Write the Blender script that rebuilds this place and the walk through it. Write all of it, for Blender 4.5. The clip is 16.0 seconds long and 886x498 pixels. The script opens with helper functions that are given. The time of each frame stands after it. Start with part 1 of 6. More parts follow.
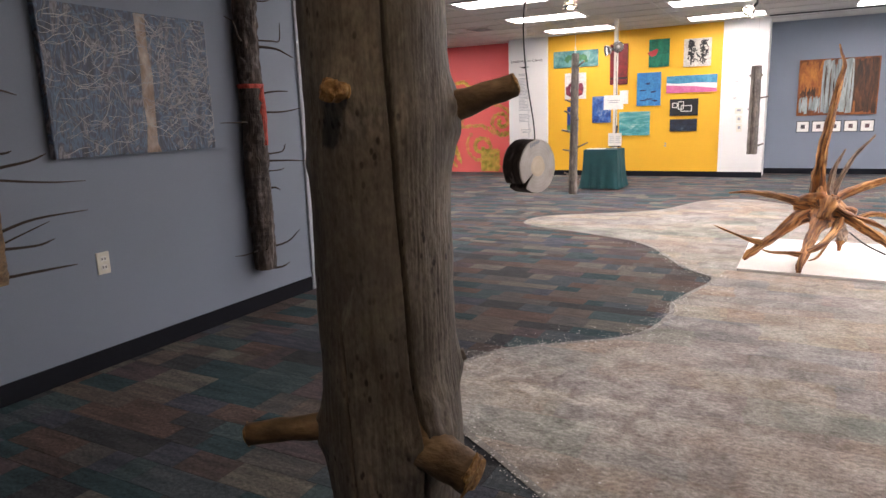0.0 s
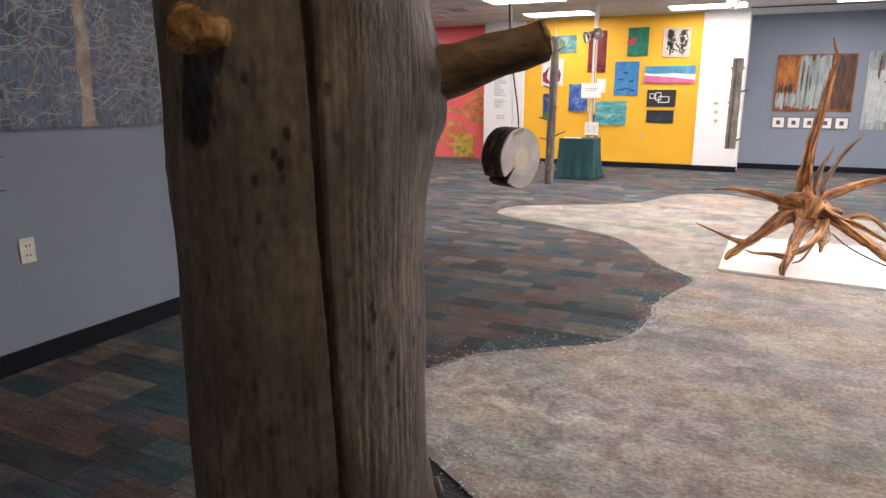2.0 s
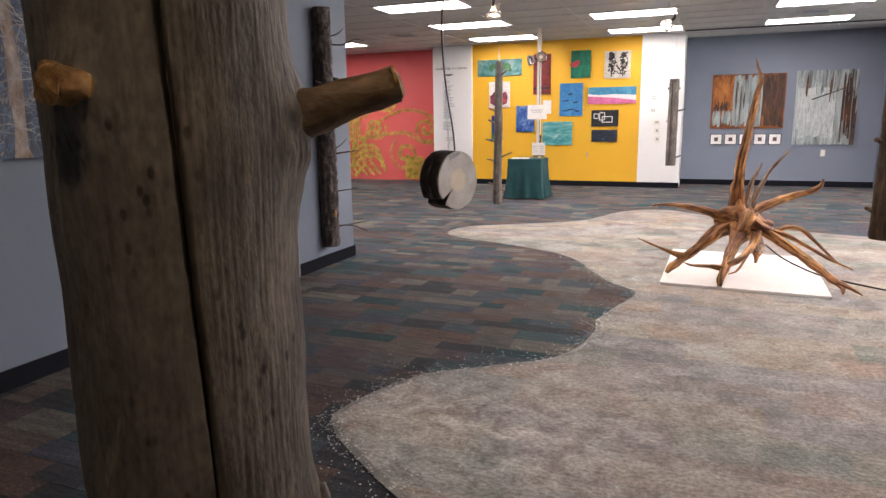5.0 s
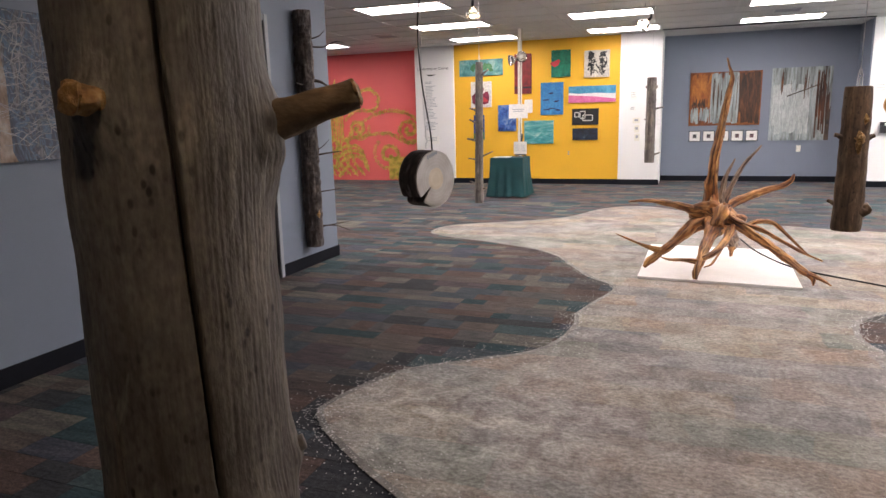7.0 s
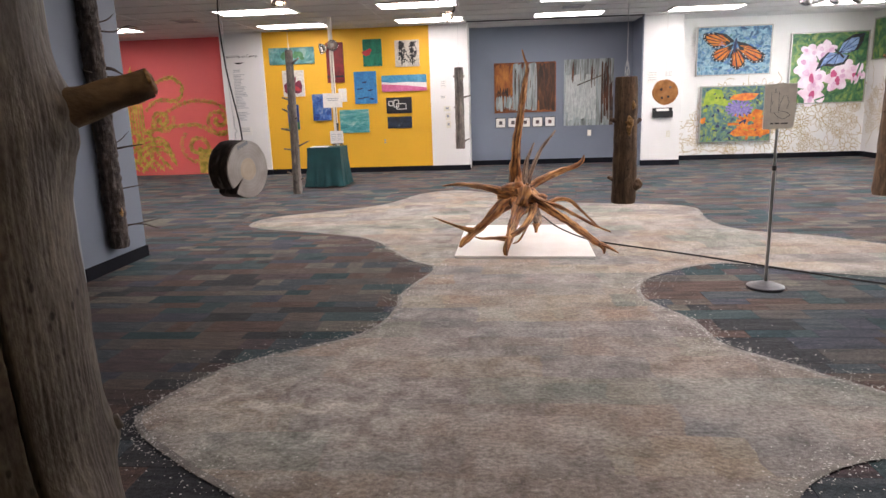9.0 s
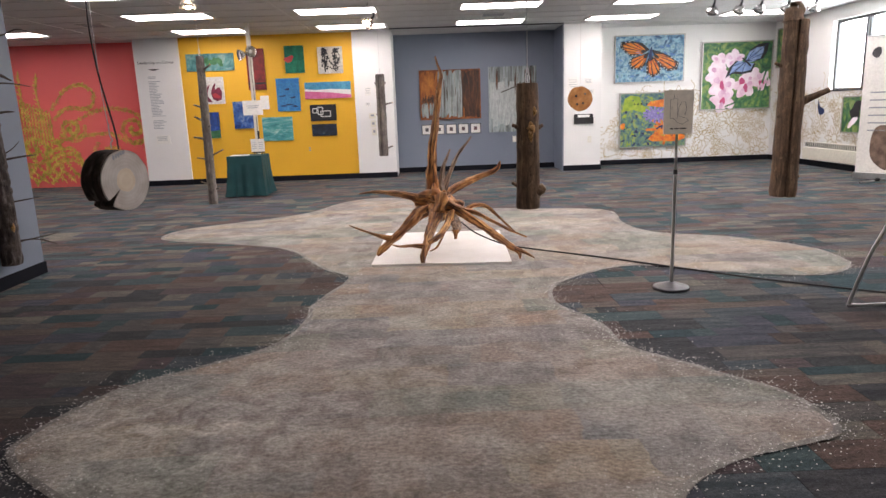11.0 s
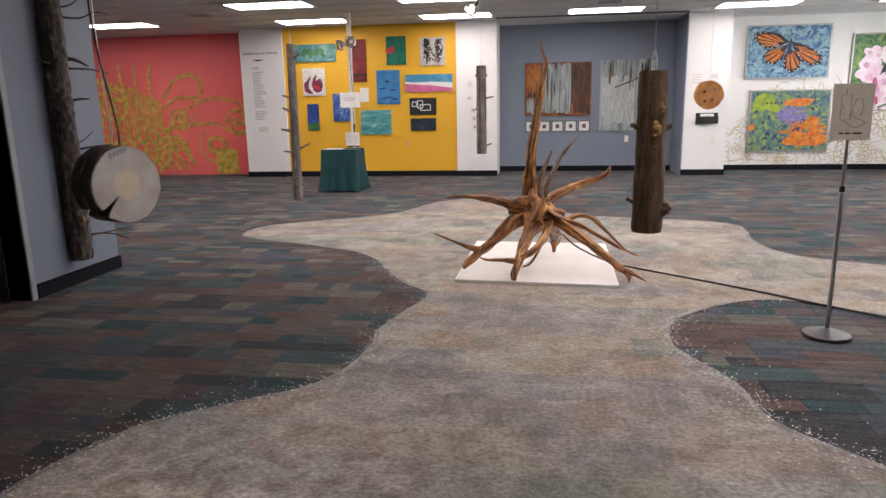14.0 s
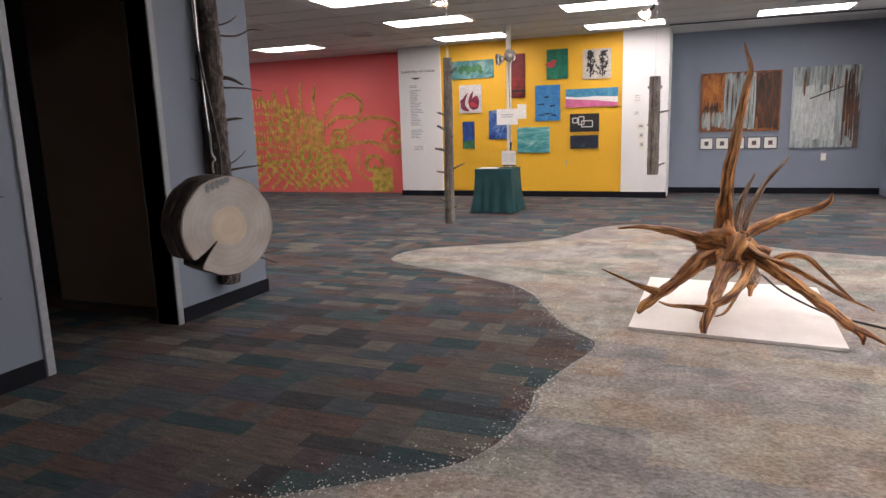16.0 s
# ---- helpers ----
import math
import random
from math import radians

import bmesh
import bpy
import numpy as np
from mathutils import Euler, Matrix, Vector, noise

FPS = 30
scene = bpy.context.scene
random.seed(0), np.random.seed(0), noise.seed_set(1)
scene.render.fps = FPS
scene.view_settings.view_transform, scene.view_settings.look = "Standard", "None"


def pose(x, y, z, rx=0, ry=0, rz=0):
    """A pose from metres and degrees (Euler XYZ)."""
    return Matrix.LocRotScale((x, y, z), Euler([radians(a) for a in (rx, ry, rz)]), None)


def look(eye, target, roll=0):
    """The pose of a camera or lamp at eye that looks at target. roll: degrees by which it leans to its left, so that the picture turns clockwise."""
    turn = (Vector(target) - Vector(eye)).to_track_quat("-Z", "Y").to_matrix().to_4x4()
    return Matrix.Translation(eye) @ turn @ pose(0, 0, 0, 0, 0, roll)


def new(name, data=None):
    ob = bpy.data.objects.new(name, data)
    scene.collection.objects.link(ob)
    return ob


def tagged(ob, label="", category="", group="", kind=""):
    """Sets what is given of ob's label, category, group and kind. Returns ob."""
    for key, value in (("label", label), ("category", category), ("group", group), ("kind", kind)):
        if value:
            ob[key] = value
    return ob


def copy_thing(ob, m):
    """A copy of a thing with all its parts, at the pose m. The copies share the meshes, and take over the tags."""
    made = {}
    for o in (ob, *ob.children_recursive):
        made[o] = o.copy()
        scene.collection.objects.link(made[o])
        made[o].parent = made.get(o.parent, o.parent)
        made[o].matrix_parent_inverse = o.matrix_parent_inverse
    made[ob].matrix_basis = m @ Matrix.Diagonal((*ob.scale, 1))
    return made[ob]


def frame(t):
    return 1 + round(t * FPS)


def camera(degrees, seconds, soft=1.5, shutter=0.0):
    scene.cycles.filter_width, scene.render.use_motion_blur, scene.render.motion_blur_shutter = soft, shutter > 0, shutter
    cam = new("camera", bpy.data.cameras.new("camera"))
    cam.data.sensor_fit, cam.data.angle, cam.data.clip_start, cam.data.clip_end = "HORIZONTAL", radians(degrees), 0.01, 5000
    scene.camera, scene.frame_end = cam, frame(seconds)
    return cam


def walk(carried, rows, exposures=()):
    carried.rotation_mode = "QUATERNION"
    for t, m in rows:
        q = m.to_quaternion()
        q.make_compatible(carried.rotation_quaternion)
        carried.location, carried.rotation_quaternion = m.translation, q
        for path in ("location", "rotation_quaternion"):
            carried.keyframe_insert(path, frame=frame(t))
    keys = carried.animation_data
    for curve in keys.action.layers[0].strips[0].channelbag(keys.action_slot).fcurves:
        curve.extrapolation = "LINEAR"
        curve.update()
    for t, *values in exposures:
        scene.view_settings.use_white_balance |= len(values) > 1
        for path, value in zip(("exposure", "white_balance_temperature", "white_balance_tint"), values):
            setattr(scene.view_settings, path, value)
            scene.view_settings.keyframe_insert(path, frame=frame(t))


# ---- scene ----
cam = camera(68.0, 16.0)
PATH = [
    (0, (0.065, -0.314, 1.249), (-0.864, 1.412, 0.852), -1.9),
    (0.5, (0.02, -0.17, 1.246), (-0.973, 1.521, 0.852), 0.2),
    (1, (-0.015, -0.098, 1.24), (-1.077, 1.534, 0.782), 0.7),
    (1.5, (-0.072, -0.052, 1.247), (-1.015, 1.654, 0.8), 0.5),
    (2, (-0.083, -0.033, 1.245), (-0.925, 1.725, 0.798), 0.2),
    (2.5, (-0.068, -0.033, 1.248), (-0.857, 1.753, 0.814), -0.3),
    (3, (-0.051, -0.034, 1.251), (-0.81, 1.767, 0.829), -0.4),
    (3.5, (-0.037, -0.03, 1.253), (-0.751, 1.791, 0.838), -0.5),
    (4, (-0.024, -0.038, 1.253), (-0.732, 1.789, 0.85), -0.8),
    (4.5, (-0.019, -0.043, 1.252), (-0.719, 1.788, 0.859), -0.5),
    (5, (-0.007, -0.05, 1.254), (-0.735, 1.773, 0.871), -0.8),
    (7.5, (0.061, -0.155, 1.256), (-0.588, 1.697, 0.869), -2.0),
    (8, (0.07, -0.183, 1.248), (-0.36, 1.722, 0.818), -1.6),
    (8.5, (0.084, -0.192, 1.248), (-0.207, 1.736, 0.802), -1.6),
    (9, (0.093, -0.195, 1.253), (-0.079, 1.75, 0.823), -1.9),
    (9.5, (0.113, -0.183, 1.254), (0.052, 1.775, 0.847), -1.3),
    (12, (0.316, -0.001, 1.239), (0.345, 1.954, 0.818), -2.3),
    (12.5, (0.309, 0.142, 1.246), (0.345, 2.107, 0.876), -2.4),
    (13, (0.289, 0.278, 1.246), (0.338, 2.236, 0.843), -2.0),
    (13.5, (0.294, 0.398, 1.231), (0.152, 2.348, 0.813), -1.8),
    (14, (0.31, 0.559, 1.232), (0.023, 2.493, 0.811), -1.1),
    (14.5, (0.284, 0.687, 1.226), (-0.084, 2.6, 0.772), -0.4),
    (15, (0.214, 0.859, 1.23), (-0.227, 2.768, 0.826), -1.4),
    (15.5, (0.158, 0.994, 1.228), (-0.357, 2.865, 0.746), -1.2),
    (16, (0.098, 1.153, 1.229), (-0.627, 2.981, 0.869), -1.7),
]
walk(cam, [(t, look(eye, target, roll)) for t, eye, target, roll in PATH],
     exposures=[(0, 1.4), (2, 1.45), (3.5, 1.3), (5, 1.2), (7.5, 1.1), (9, 0.92), (12, 0.67), (14, 0.65), (16, 0.76)])

LIGHT_ROWS = (2.6, 4.43, 6.26, 8.1, 9.92, 11.75)
NEAR_X = 1.0     # no ceiling lights over the dim corner by the partition

# ---- world and exposure ----
world = bpy.data.worlds.new("world")
scene.world = world
world.use_nodes = True
wn = world.node_tree.nodes
sky = wn.new("ShaderNodeTexSky")
sky.sky_type, sky.sun_disc = "NISHITA", False
sky.sun_elevation, sky.sun_rotation = radians(40), radians(150)
world.node_tree.links.new(sky.outputs[0], wn["Background"].inputs[0])
wn["Background"].inputs[1].default_value = 0.15
TUBE = 8.0  # strength of the ceiling panels

# ---- materials ----


def base(name, rough=0.7, metal=0.0):
    m = bpy.data.materials.new(name)
    m.use_nodes = True
    b = m.node_tree.nodes["Principled BSDF"]
    b.inputs["Roughness"].default_value = rough
    b.inputs["Metallic"].default_value = metal
    return m, m.node_tree.nodes, m.node_tree.links, b


def coords(n, l, stretch, rot=(0, 0, 0)):
    tc, mp = n.new("ShaderNodeTexCoord"), n.new("ShaderNodeMapping")
    l.new(tc.outputs["Object"], mp.inputs[0])
    mp.inputs["Scale"].default_value = stretch
    mp.inputs["Rotation"].default_value = rot
    return mp.outputs[0]


def noise_node(n, l, vec, scale, detail=4.0, dist=0.0):
    t = n.new("ShaderNodeTexNoise")
    t.inputs["Scale"].default_value, t.inputs["Detail"].default_value, t.inputs["Distortion"].default_value = scale, detail, dist
    l.new(vec, t.inputs["Vector"])
    return t


def ramp(n, l, fac, stops):
    r = n.new("ShaderNodeValToRGB")
    el = r.color_ramp.elements
    while len(el) < len(stops):
        el.new(0.5)
    for e, (p, c) in zip(el, stops):
        e.position, e.color = p, (*c, 1)
    l.new(fac, r.inputs[0])
    return r.outputs[0]


def mix(n, l, kind, fac, a, b):
    m = n.new("ShaderNodeMix")
    m.data_type, m.blend_type = "RGBA", kind
    for sock, v in ((m.inputs[0], fac), (m.inputs[6], a), (m.inputs[7], b)):
        if isinstance(v, (int, float)):
            sock.default_value = v
        elif isinstance(v, tuple):
            sock.default_value = (*v, 1)
        else:
            l.new(v, sock)
    return m.outputs[2]


def bump(n, l, b, height, strength, dist=0.01):
    bp = n.new("ShaderNodeBump")
    bp.inputs["Strength"].default_value, bp.inputs["Distance"].default_value = strength, dist
    l.new(height, bp.inputs["Height"])
    l.new(bp.outputs[0], b.inputs["Normal"])


def noisy(name, stops, scale, rough=0.7, metal=0.0, stretch=(1, 1, 1), bumps=0.2, fine=60.0, dist=0.0, rot=(0, 0, 0), spread=0.25):
    """Colour from a broad noise, dulled by a fine one, with relief."""
    m, n, l, b = base(name, rough, metal)
    v = coords(n, l, stretch, rot)
    big, small = noise_node(n, l, v, scale, 5, dist), noise_node(n, l, v, fine, 3)
    c = ramp(n, l, big.outputs[0], stops)
    g = ramp(n, l, small.outputs[0], [(0.3, (1 - spread,) * 3), (0.7, (1, 1, 1))])
    l.new(mix(n, l, "MULTIPLY", 1.0, c, g), b.inputs["Base Color"])
    if bumps:
        bump(n, l, b, small.outputs[0], bumps, 0.004)
    return m


def wall_paint(name, c):
    d = tuple(x * 0.93 for x in c)
    return noisy(name, [(0.35, d), (0.65, c)], 0.7, 0.62, bumps=0.12, fine=160, spread=0.04)


def plain(name, c, rough=0.5, metal=0.0):
    m, n, l, b = base(name, rough, metal)
    v = coords(n, l, (1, 1, 1))
    t = noise_node(n, l, v, 30)
    l.new(ramp(n, l, t.outputs[0], [(0.3, tuple(x * 0.85 for x in c)), (0.7, c)]), b.inputs["Base Color"])
    return m


def glow(name, c, s):
    m, n, l, b = base(name, 0.5)
    b.inputs["Base Color"].default_value = (0.8, 0.8, 0.8, 1)
    b.inputs["Emission Color"].default_value = (*c, 1)
    b.inputs["Emission Strength"].default_value = s
    return m


M_GREY = wall_paint("grey_blue_paint", (0.205, 0.237, 0.298))
M_WHITE = wall_paint("white_paint", (0.80, 0.79, 0.77))
M_YELLOW = wall_paint("yellow_paint", (0.80, 0.44, 0.022))
M_BASE_SHEEN = 0.15
M_RED = wall_paint("coral_red_paint", (0.88, 0.165, 0.155))
M_BASE = plain("black_vinyl", (0.008, 0.009, 0.014), 0.75)
M_BASE.node_tree.nodes["Principled BSDF"].inputs["Specular IOR Level"].default_value = M_BASE_SHEEN
M_CEIL = noisy("ceiling_tile", [(0.3, (0.60, 0.60, 0.59)), (0.7, (0.70, 0.70, 0.69))], 0.8, 0.9, bumps=0.4, fine=220, spread=0.12)
M_GRID = plain("white_metal_grid", (0.62, 0.62, 0.61), 0.5)
M_LIGHT = glow("light_panel", (1.0, 0.90, 0.905), TUBE)
M_DARK = wall_paint("dark_room_paint", (0.34, 0.27, 0.22))
M_FRAME = plain("grey_door_frame", (0.33, 0.35, 0.38), 0.45)
M_BLACK = plain("black_plastic", (0.02, 0.02, 0.022), 0.4)
M_OUTLET = plain("ivory_plastic", (0.75, 0.72, 0.62), 0.35)
M_PAPER = plain("white_paper", (0.82, 0.80, 0.75), 0.7)
M_BOARD = noisy("white_board", [(0.3, (0.74, 0.71, 0.66)), (0.7, (0.84, 0.82, 0.78))], 3, 0.6, bumps=0.05, spread=0.05)
M_STEEL = plain("brushed_steel", (0.62, 0.62, 0.62), 0.28, 1.0)
M_DSTEEL = plain("dark_steel", (0.10, 0.10, 0.105), 0.35, 0.9)
M_WIRE = plain("black_cable", (0.012, 0.012, 0.012), 0.5)
M_CHROME = plain("polished_aluminium", (0.88, 0.88, 0.88), 0.16, 1.0)
M_CORD = plain("white_cord", (0.62, 0.60, 0.56), 0.7)
M_POLE = plain("cream_pole", (0.74, 0.70, 0.60), 0.5)
M_CLOTH = noisy("teal_cloth", [(0.3, (0.003, 0.042, 0.047)), (0.7, (0.005, 0.066, 0.07))], 4, 0.75, bumps=0.3, fine=400, spread=0.2)
M_BULB = glow("bulb", (1.0, 0.70, 0.42), 160.0)
M_BULB_NEAR = glow("near_bulb", (1.0, 0.74, 0.50), 200.0)
M_GOLD = plain("gold_paint", (0.46, 0.33, 0.13), 0.45)
M_LEAFY = noisy("gilded_leaf", [(0.35, (0.42, 0.36, 0.03)), (0.6, (0.85, 0.62, 0.12))], 9, 0.5, bumps=0.0, spread=0.2)
M_GLASS_SKY = glow("bright_overcast", (0.93, 0.97, 1.0), 7.5)
M_EXIT = glow("exit_letters", (1.0, 0.05, 0.03), 5.0)
M_SEAT = noisy("olive_fabric", [(0.3, (0.16, 0.15, 0.07)), (0.7, (0.24, 0.22, 0.11))], 8, 0.85, bumps=0.3, fine=300)
M_SIGN = plain("cream_card", (0.78, 0.72, 0.61), 0.7)
M_INK = plain("ink", (0.04, 0.035, 0.03), 0.7)


def log_material(name, dark, mid, light, grain=1.0, bumps=0.5):
    """Peeled weathered log: long grain, knots of lighter wood, grey weathering."""
    m, n, l, b = base(name, 0.72)
    v = coords(n, l, (14 * grain, 14 * grain, 1.6 * grain))
    v2 = coords(n, l, (1, 1, 1))
    g = noise_node(n, l, v, 2.6, 6, 0.6)
    w = noise_node(n, l, v2, 9 * grain, 4, 0.4)
    s = noise_node(n, l, coords(n, l, (60 * grain, 60 * grain, 9 * grain)), 2.0, 3)
    c = ramp(n, l, g.outputs[0], [(0.28, dark), (0.55, mid), (0.78, light)])
    c2 = ramp(n, l, w.outputs[0], [(0.3, (0.55, 0.55, 0.57)), (0.55, (0.95, 0.95, 0.95)), (0.75, (1.25, 1.18, 1.05))])
    c = mix(n, l, "MULTIPLY", 1.0, c, c2)
    c = mix(n, l, "MULTIPLY", 0.7, c, ramp(n, l, s.outputs[0], [(0.35, (0.55, 0.52, 0.5)), (0.6, (1, 1, 1))]))
    sp = noise_node(n, l, coords(n, l, (1, 1, 0.6)), 95 * grain, 2)
    c = mix(n, l, "MULTIPLY", 0.85, c, ramp(n, l, sp.outputs[0], [(0.28, (0.35, 0.33, 0.32)), (0.42, (1, 1, 1)), (0.68, (1, 1, 1)), (0.78, (1.5, 1.4, 1.25))]))
    pt = noise_node(n, l, coords(n, l, (1, 1, 0.45)), 26 * grain, 5, 0.8)
    c = mix(n, l, "MIX", ramp(n, l, pt.outputs[0], [(0.62, (0, 0, 0)), (0.74, (0.5, 0.5, 0.5))]), c, light)
    l.new(c, b.inputs["Base Color"])
    hg = mix(n, l, "MIX", 0.45, g.outputs[0], sp.outputs[0])
    bump(n, l, b, hg, bumps * 1.4, 0.006)
    return m



def trunk_material():
    """Barked and weathered trunk: soft grey-brown mottling, beetle pits, faint grain and pale scuffs."""
    m, n, l, b = base("weathered_trunk", 0.68)
    v = coords(n, l, (1, 1, 1))
    mottle = noise_node(n, l, coords(n, l, (1, 1, 0.55)), 13, 6, 0.7)
    c = ramp(n, l, mottle.outputs[0], [(0.32, (0.085, 0.068, 0.054)), (0.5, (0.150, 0.128, 0.105)), (0.68, (0.235, 0.200, 0.160))])
    grain = noise_node(n, l, coords(n, l, (75, 75, 5)), 2.2, 4, 0.3)
    c = mix(n, l, "MULTIPLY", 0.75, c, ramp(n, l, grain.outputs[0], [(0.34, (0.60, 0.58, 0.56)), (0.55, (1, 1, 1)), (0.72, (1.22, 1.18, 1.12))]))
    fine = noise_node(n, l, coords(n, l, (1, 1, 0.5)), 230, 3)
    c = mix(n, l, "MULTIPLY", 0.8, c, ramp(n, l, fine.outputs[0], [(0.3, (0.62, 0.60, 0.58)), (0.68, (1.18, 1.16, 1.14))]))
    pit = n.new("ShaderNodeTexVoronoi")
    pit.inputs["Scale"].default_value = 105
    l.new(coords(n, l, (1, 1, 0.55)), pit.inputs["Vector"])
    where = noise_node(n, l, v, 16, 3)
    pits = ramp(n, l, pit.outputs["Distance"], [(0.16, (0.22, 0.2, 0.19)), (0.30, (1, 1, 1))])
    c = mix(n, l, "MULTIPLY", ramp(n, l, where.outputs[0], [(0.46, (0, 0, 0)), (0.60, (1, 1, 1))]), c, pits)
    scuff = noise_node(n, l, coords(n, l, (1, 1, 0.4)), 34, 5, 1.0)
    c = mix(n, l, "MIX", ramp(n, l, scuff.outputs[0], [(0.66, (0, 0, 0)), (0.76, (0.6, 0.6, 0.6))]), c, (0.36, 0.32, 0.26))
    l.new(c, b.inputs["Base Color"])
    bump(n, l, b, mix(n, l, "MIX", 0.5, grain.outputs[0], fine.outputs[0]), 0.45, 0.004)
    return m


M_TRUNK = trunk_material()
M_LOG = log_material("brown_log", (0.07, 0.038, 0.019), (0.17, 0.103, 0.058), (0.31, 0.21, 0.125), 1.0, 0.8)
M_GREYLOG = log_material("grey_log", (0.10, 0.085, 0.075), (0.20, 0.175, 0.155), (0.32, 0.28, 0.25))
M_BARK = log_material("rough_bark", (0.022, 0.015, 0.012), (0.085, 0.062, 0.052), (0.30, 0.27, 0.25), 0.8, 1.0)
M_TWIG = plain("dark_twig", (0.05, 0.035, 0.025), 0.8)
M_REDPAINT = noisy("red_trail_paint", [(0.3, (0.28, 0.03, 0.02)), (0.6, (0.62, 0.09, 0.06))], 30, 0.7, fine=90)
M_CUT = noisy("broken_wood", [(0.3, (0.20, 0.09, 0.025)), (0.55, (0.46, 0.25, 0.08)), (0.75, (0.62, 0.42, 0.20))], 130, 0.7, bumps=0.6, fine=140, spread=0.4)
M_BRANCH = noisy("tan_branch", [(0.25, (0.07, 0.045, 0.025)), (0.55, (0.21, 0.13, 0.065)), (0.8, (0.36, 0.25, 0.13))], 22, 0.7, stretch=(1, 1, 2), bumps=0.5, fine=90, spread=0.35)
def root_material(name, dark, mid, light):
    """Weathered root wood: streaks and dark seams along the grain that each arm carries."""
    m, n, l, b = base(name, 0.5)
    at = n.new("ShaderNodeAttribute")
    at.attribute_name = "grain"
    v = at.outputs["Vector"]
    g = noise_node(n, l, v, 42, 5, 0.5)
    c = ramp(n, l, g.outputs[0], [(0.34, dark), (0.48, mid), (0.66, light)])
    seam = noise_node(n, l, v, 110, 4, 0.6)
    c = mix(n, l, "MULTIPLY", 0.85, c, ramp(n, l, seam.outputs[0], [(0.38, (0.18, 0.14, 0.12)), (0.52, (1, 1, 1)), (0.72, (1.2, 1.16, 1.1))]))
    worn = noise_node(n, l, coords(n, l, (1, 1, 1)), 9, 4, 0.5)
    c = mix(n, l, "MULTIPLY", 0.8, c, ramp(n, l, worn.outputs[0], [(0.35, (0.55, 0.48, 0.42)), (0.6, (1.1, 1.08, 1.05))]))
    l.new(c, b.inputs["Base Color"])
    bump(n, l, b, seam.outputs[0], 0.8, 0.008)
    return m


M_ROOT = root_material("honey_root", (0.085, 0.030, 0.010), (0.38, 0.145, 0.036), (0.72, 0.40, 0.155))
M_ROOTGREY = root_material("weathered_root", (0.10, 0.06, 0.04), (0.30, 0.20, 0.14), (0.46, 0.37, 0.29))


def ring_wood(name, inner, outer, axis):
    """Sawn end grain: rings about the object's origin."""
    m, n, l, b = base(name, 0.65)
    v = coords(n, l, (1, 1, 1))
    w = n.new("ShaderNodeTexWave")
    w.wave_type, w.rings_direction = "RINGS", "SPHERICAL"
    w.inputs["Scale"].default_value, w.inputs["Distortion"].default_value, w.inputs["Detail"].default_value = 30, 1.5, 3
    l.new(v, w.inputs["Vector"])
    big = noise_node(n, l, v, 14, 4)
    c = ramp(n, l, big.outputs[0], [(0.35, inner), (0.65, outer)])
    c = mix(n, l, "MULTIPLY", 0.22, c, ramp(n, l, w.outputs[0], [(0.2, (0.82, 0.75, 0.68)), (0.8, (1, 1, 1))]))
    l.new(c, b.inputs["Base Color"])
    bump(n, l, b, big.outputs[0], 0.15, 0.003)
    return m


M_SAWN = ring_wood("pale_sawn_wood", (0.50, 0.46, 0.42), (0.63, 0.60, 0.565), "Z")
M_HEART = ring_wood("heartwood", (0.66, 0.56, 0.42), (0.74, 0.65, 0.52), "Z")
M_COOKIE = ring_wood("orange_slice", (0.30, 0.12, 0.03), (0.46, 0.22, 0.07), "Y")

CARPET = [(0.0, (0.052, 0.055, 0.062)),
          (0.1, (0.100, 0.098, 0.094)),
          (0.2, (0.110, 0.079, 0.070)),
          (0.3, (0.070, 0.086, 0.098)),
          (0.4, (0.140, 0.132, 0.116)),
          (0.48, (0.038, 0.068, 0.078)),
          (0.58, (0.092, 0.074, 0.080)),
          (0.66, (0.070, 0.076, 0.098)),
          (0.75, (0.118, 0.100, 0.088)),
          (0.84, (0.060, 0.090, 0.096)),
          (0.92, (0.086, 0.068, 0.066))]


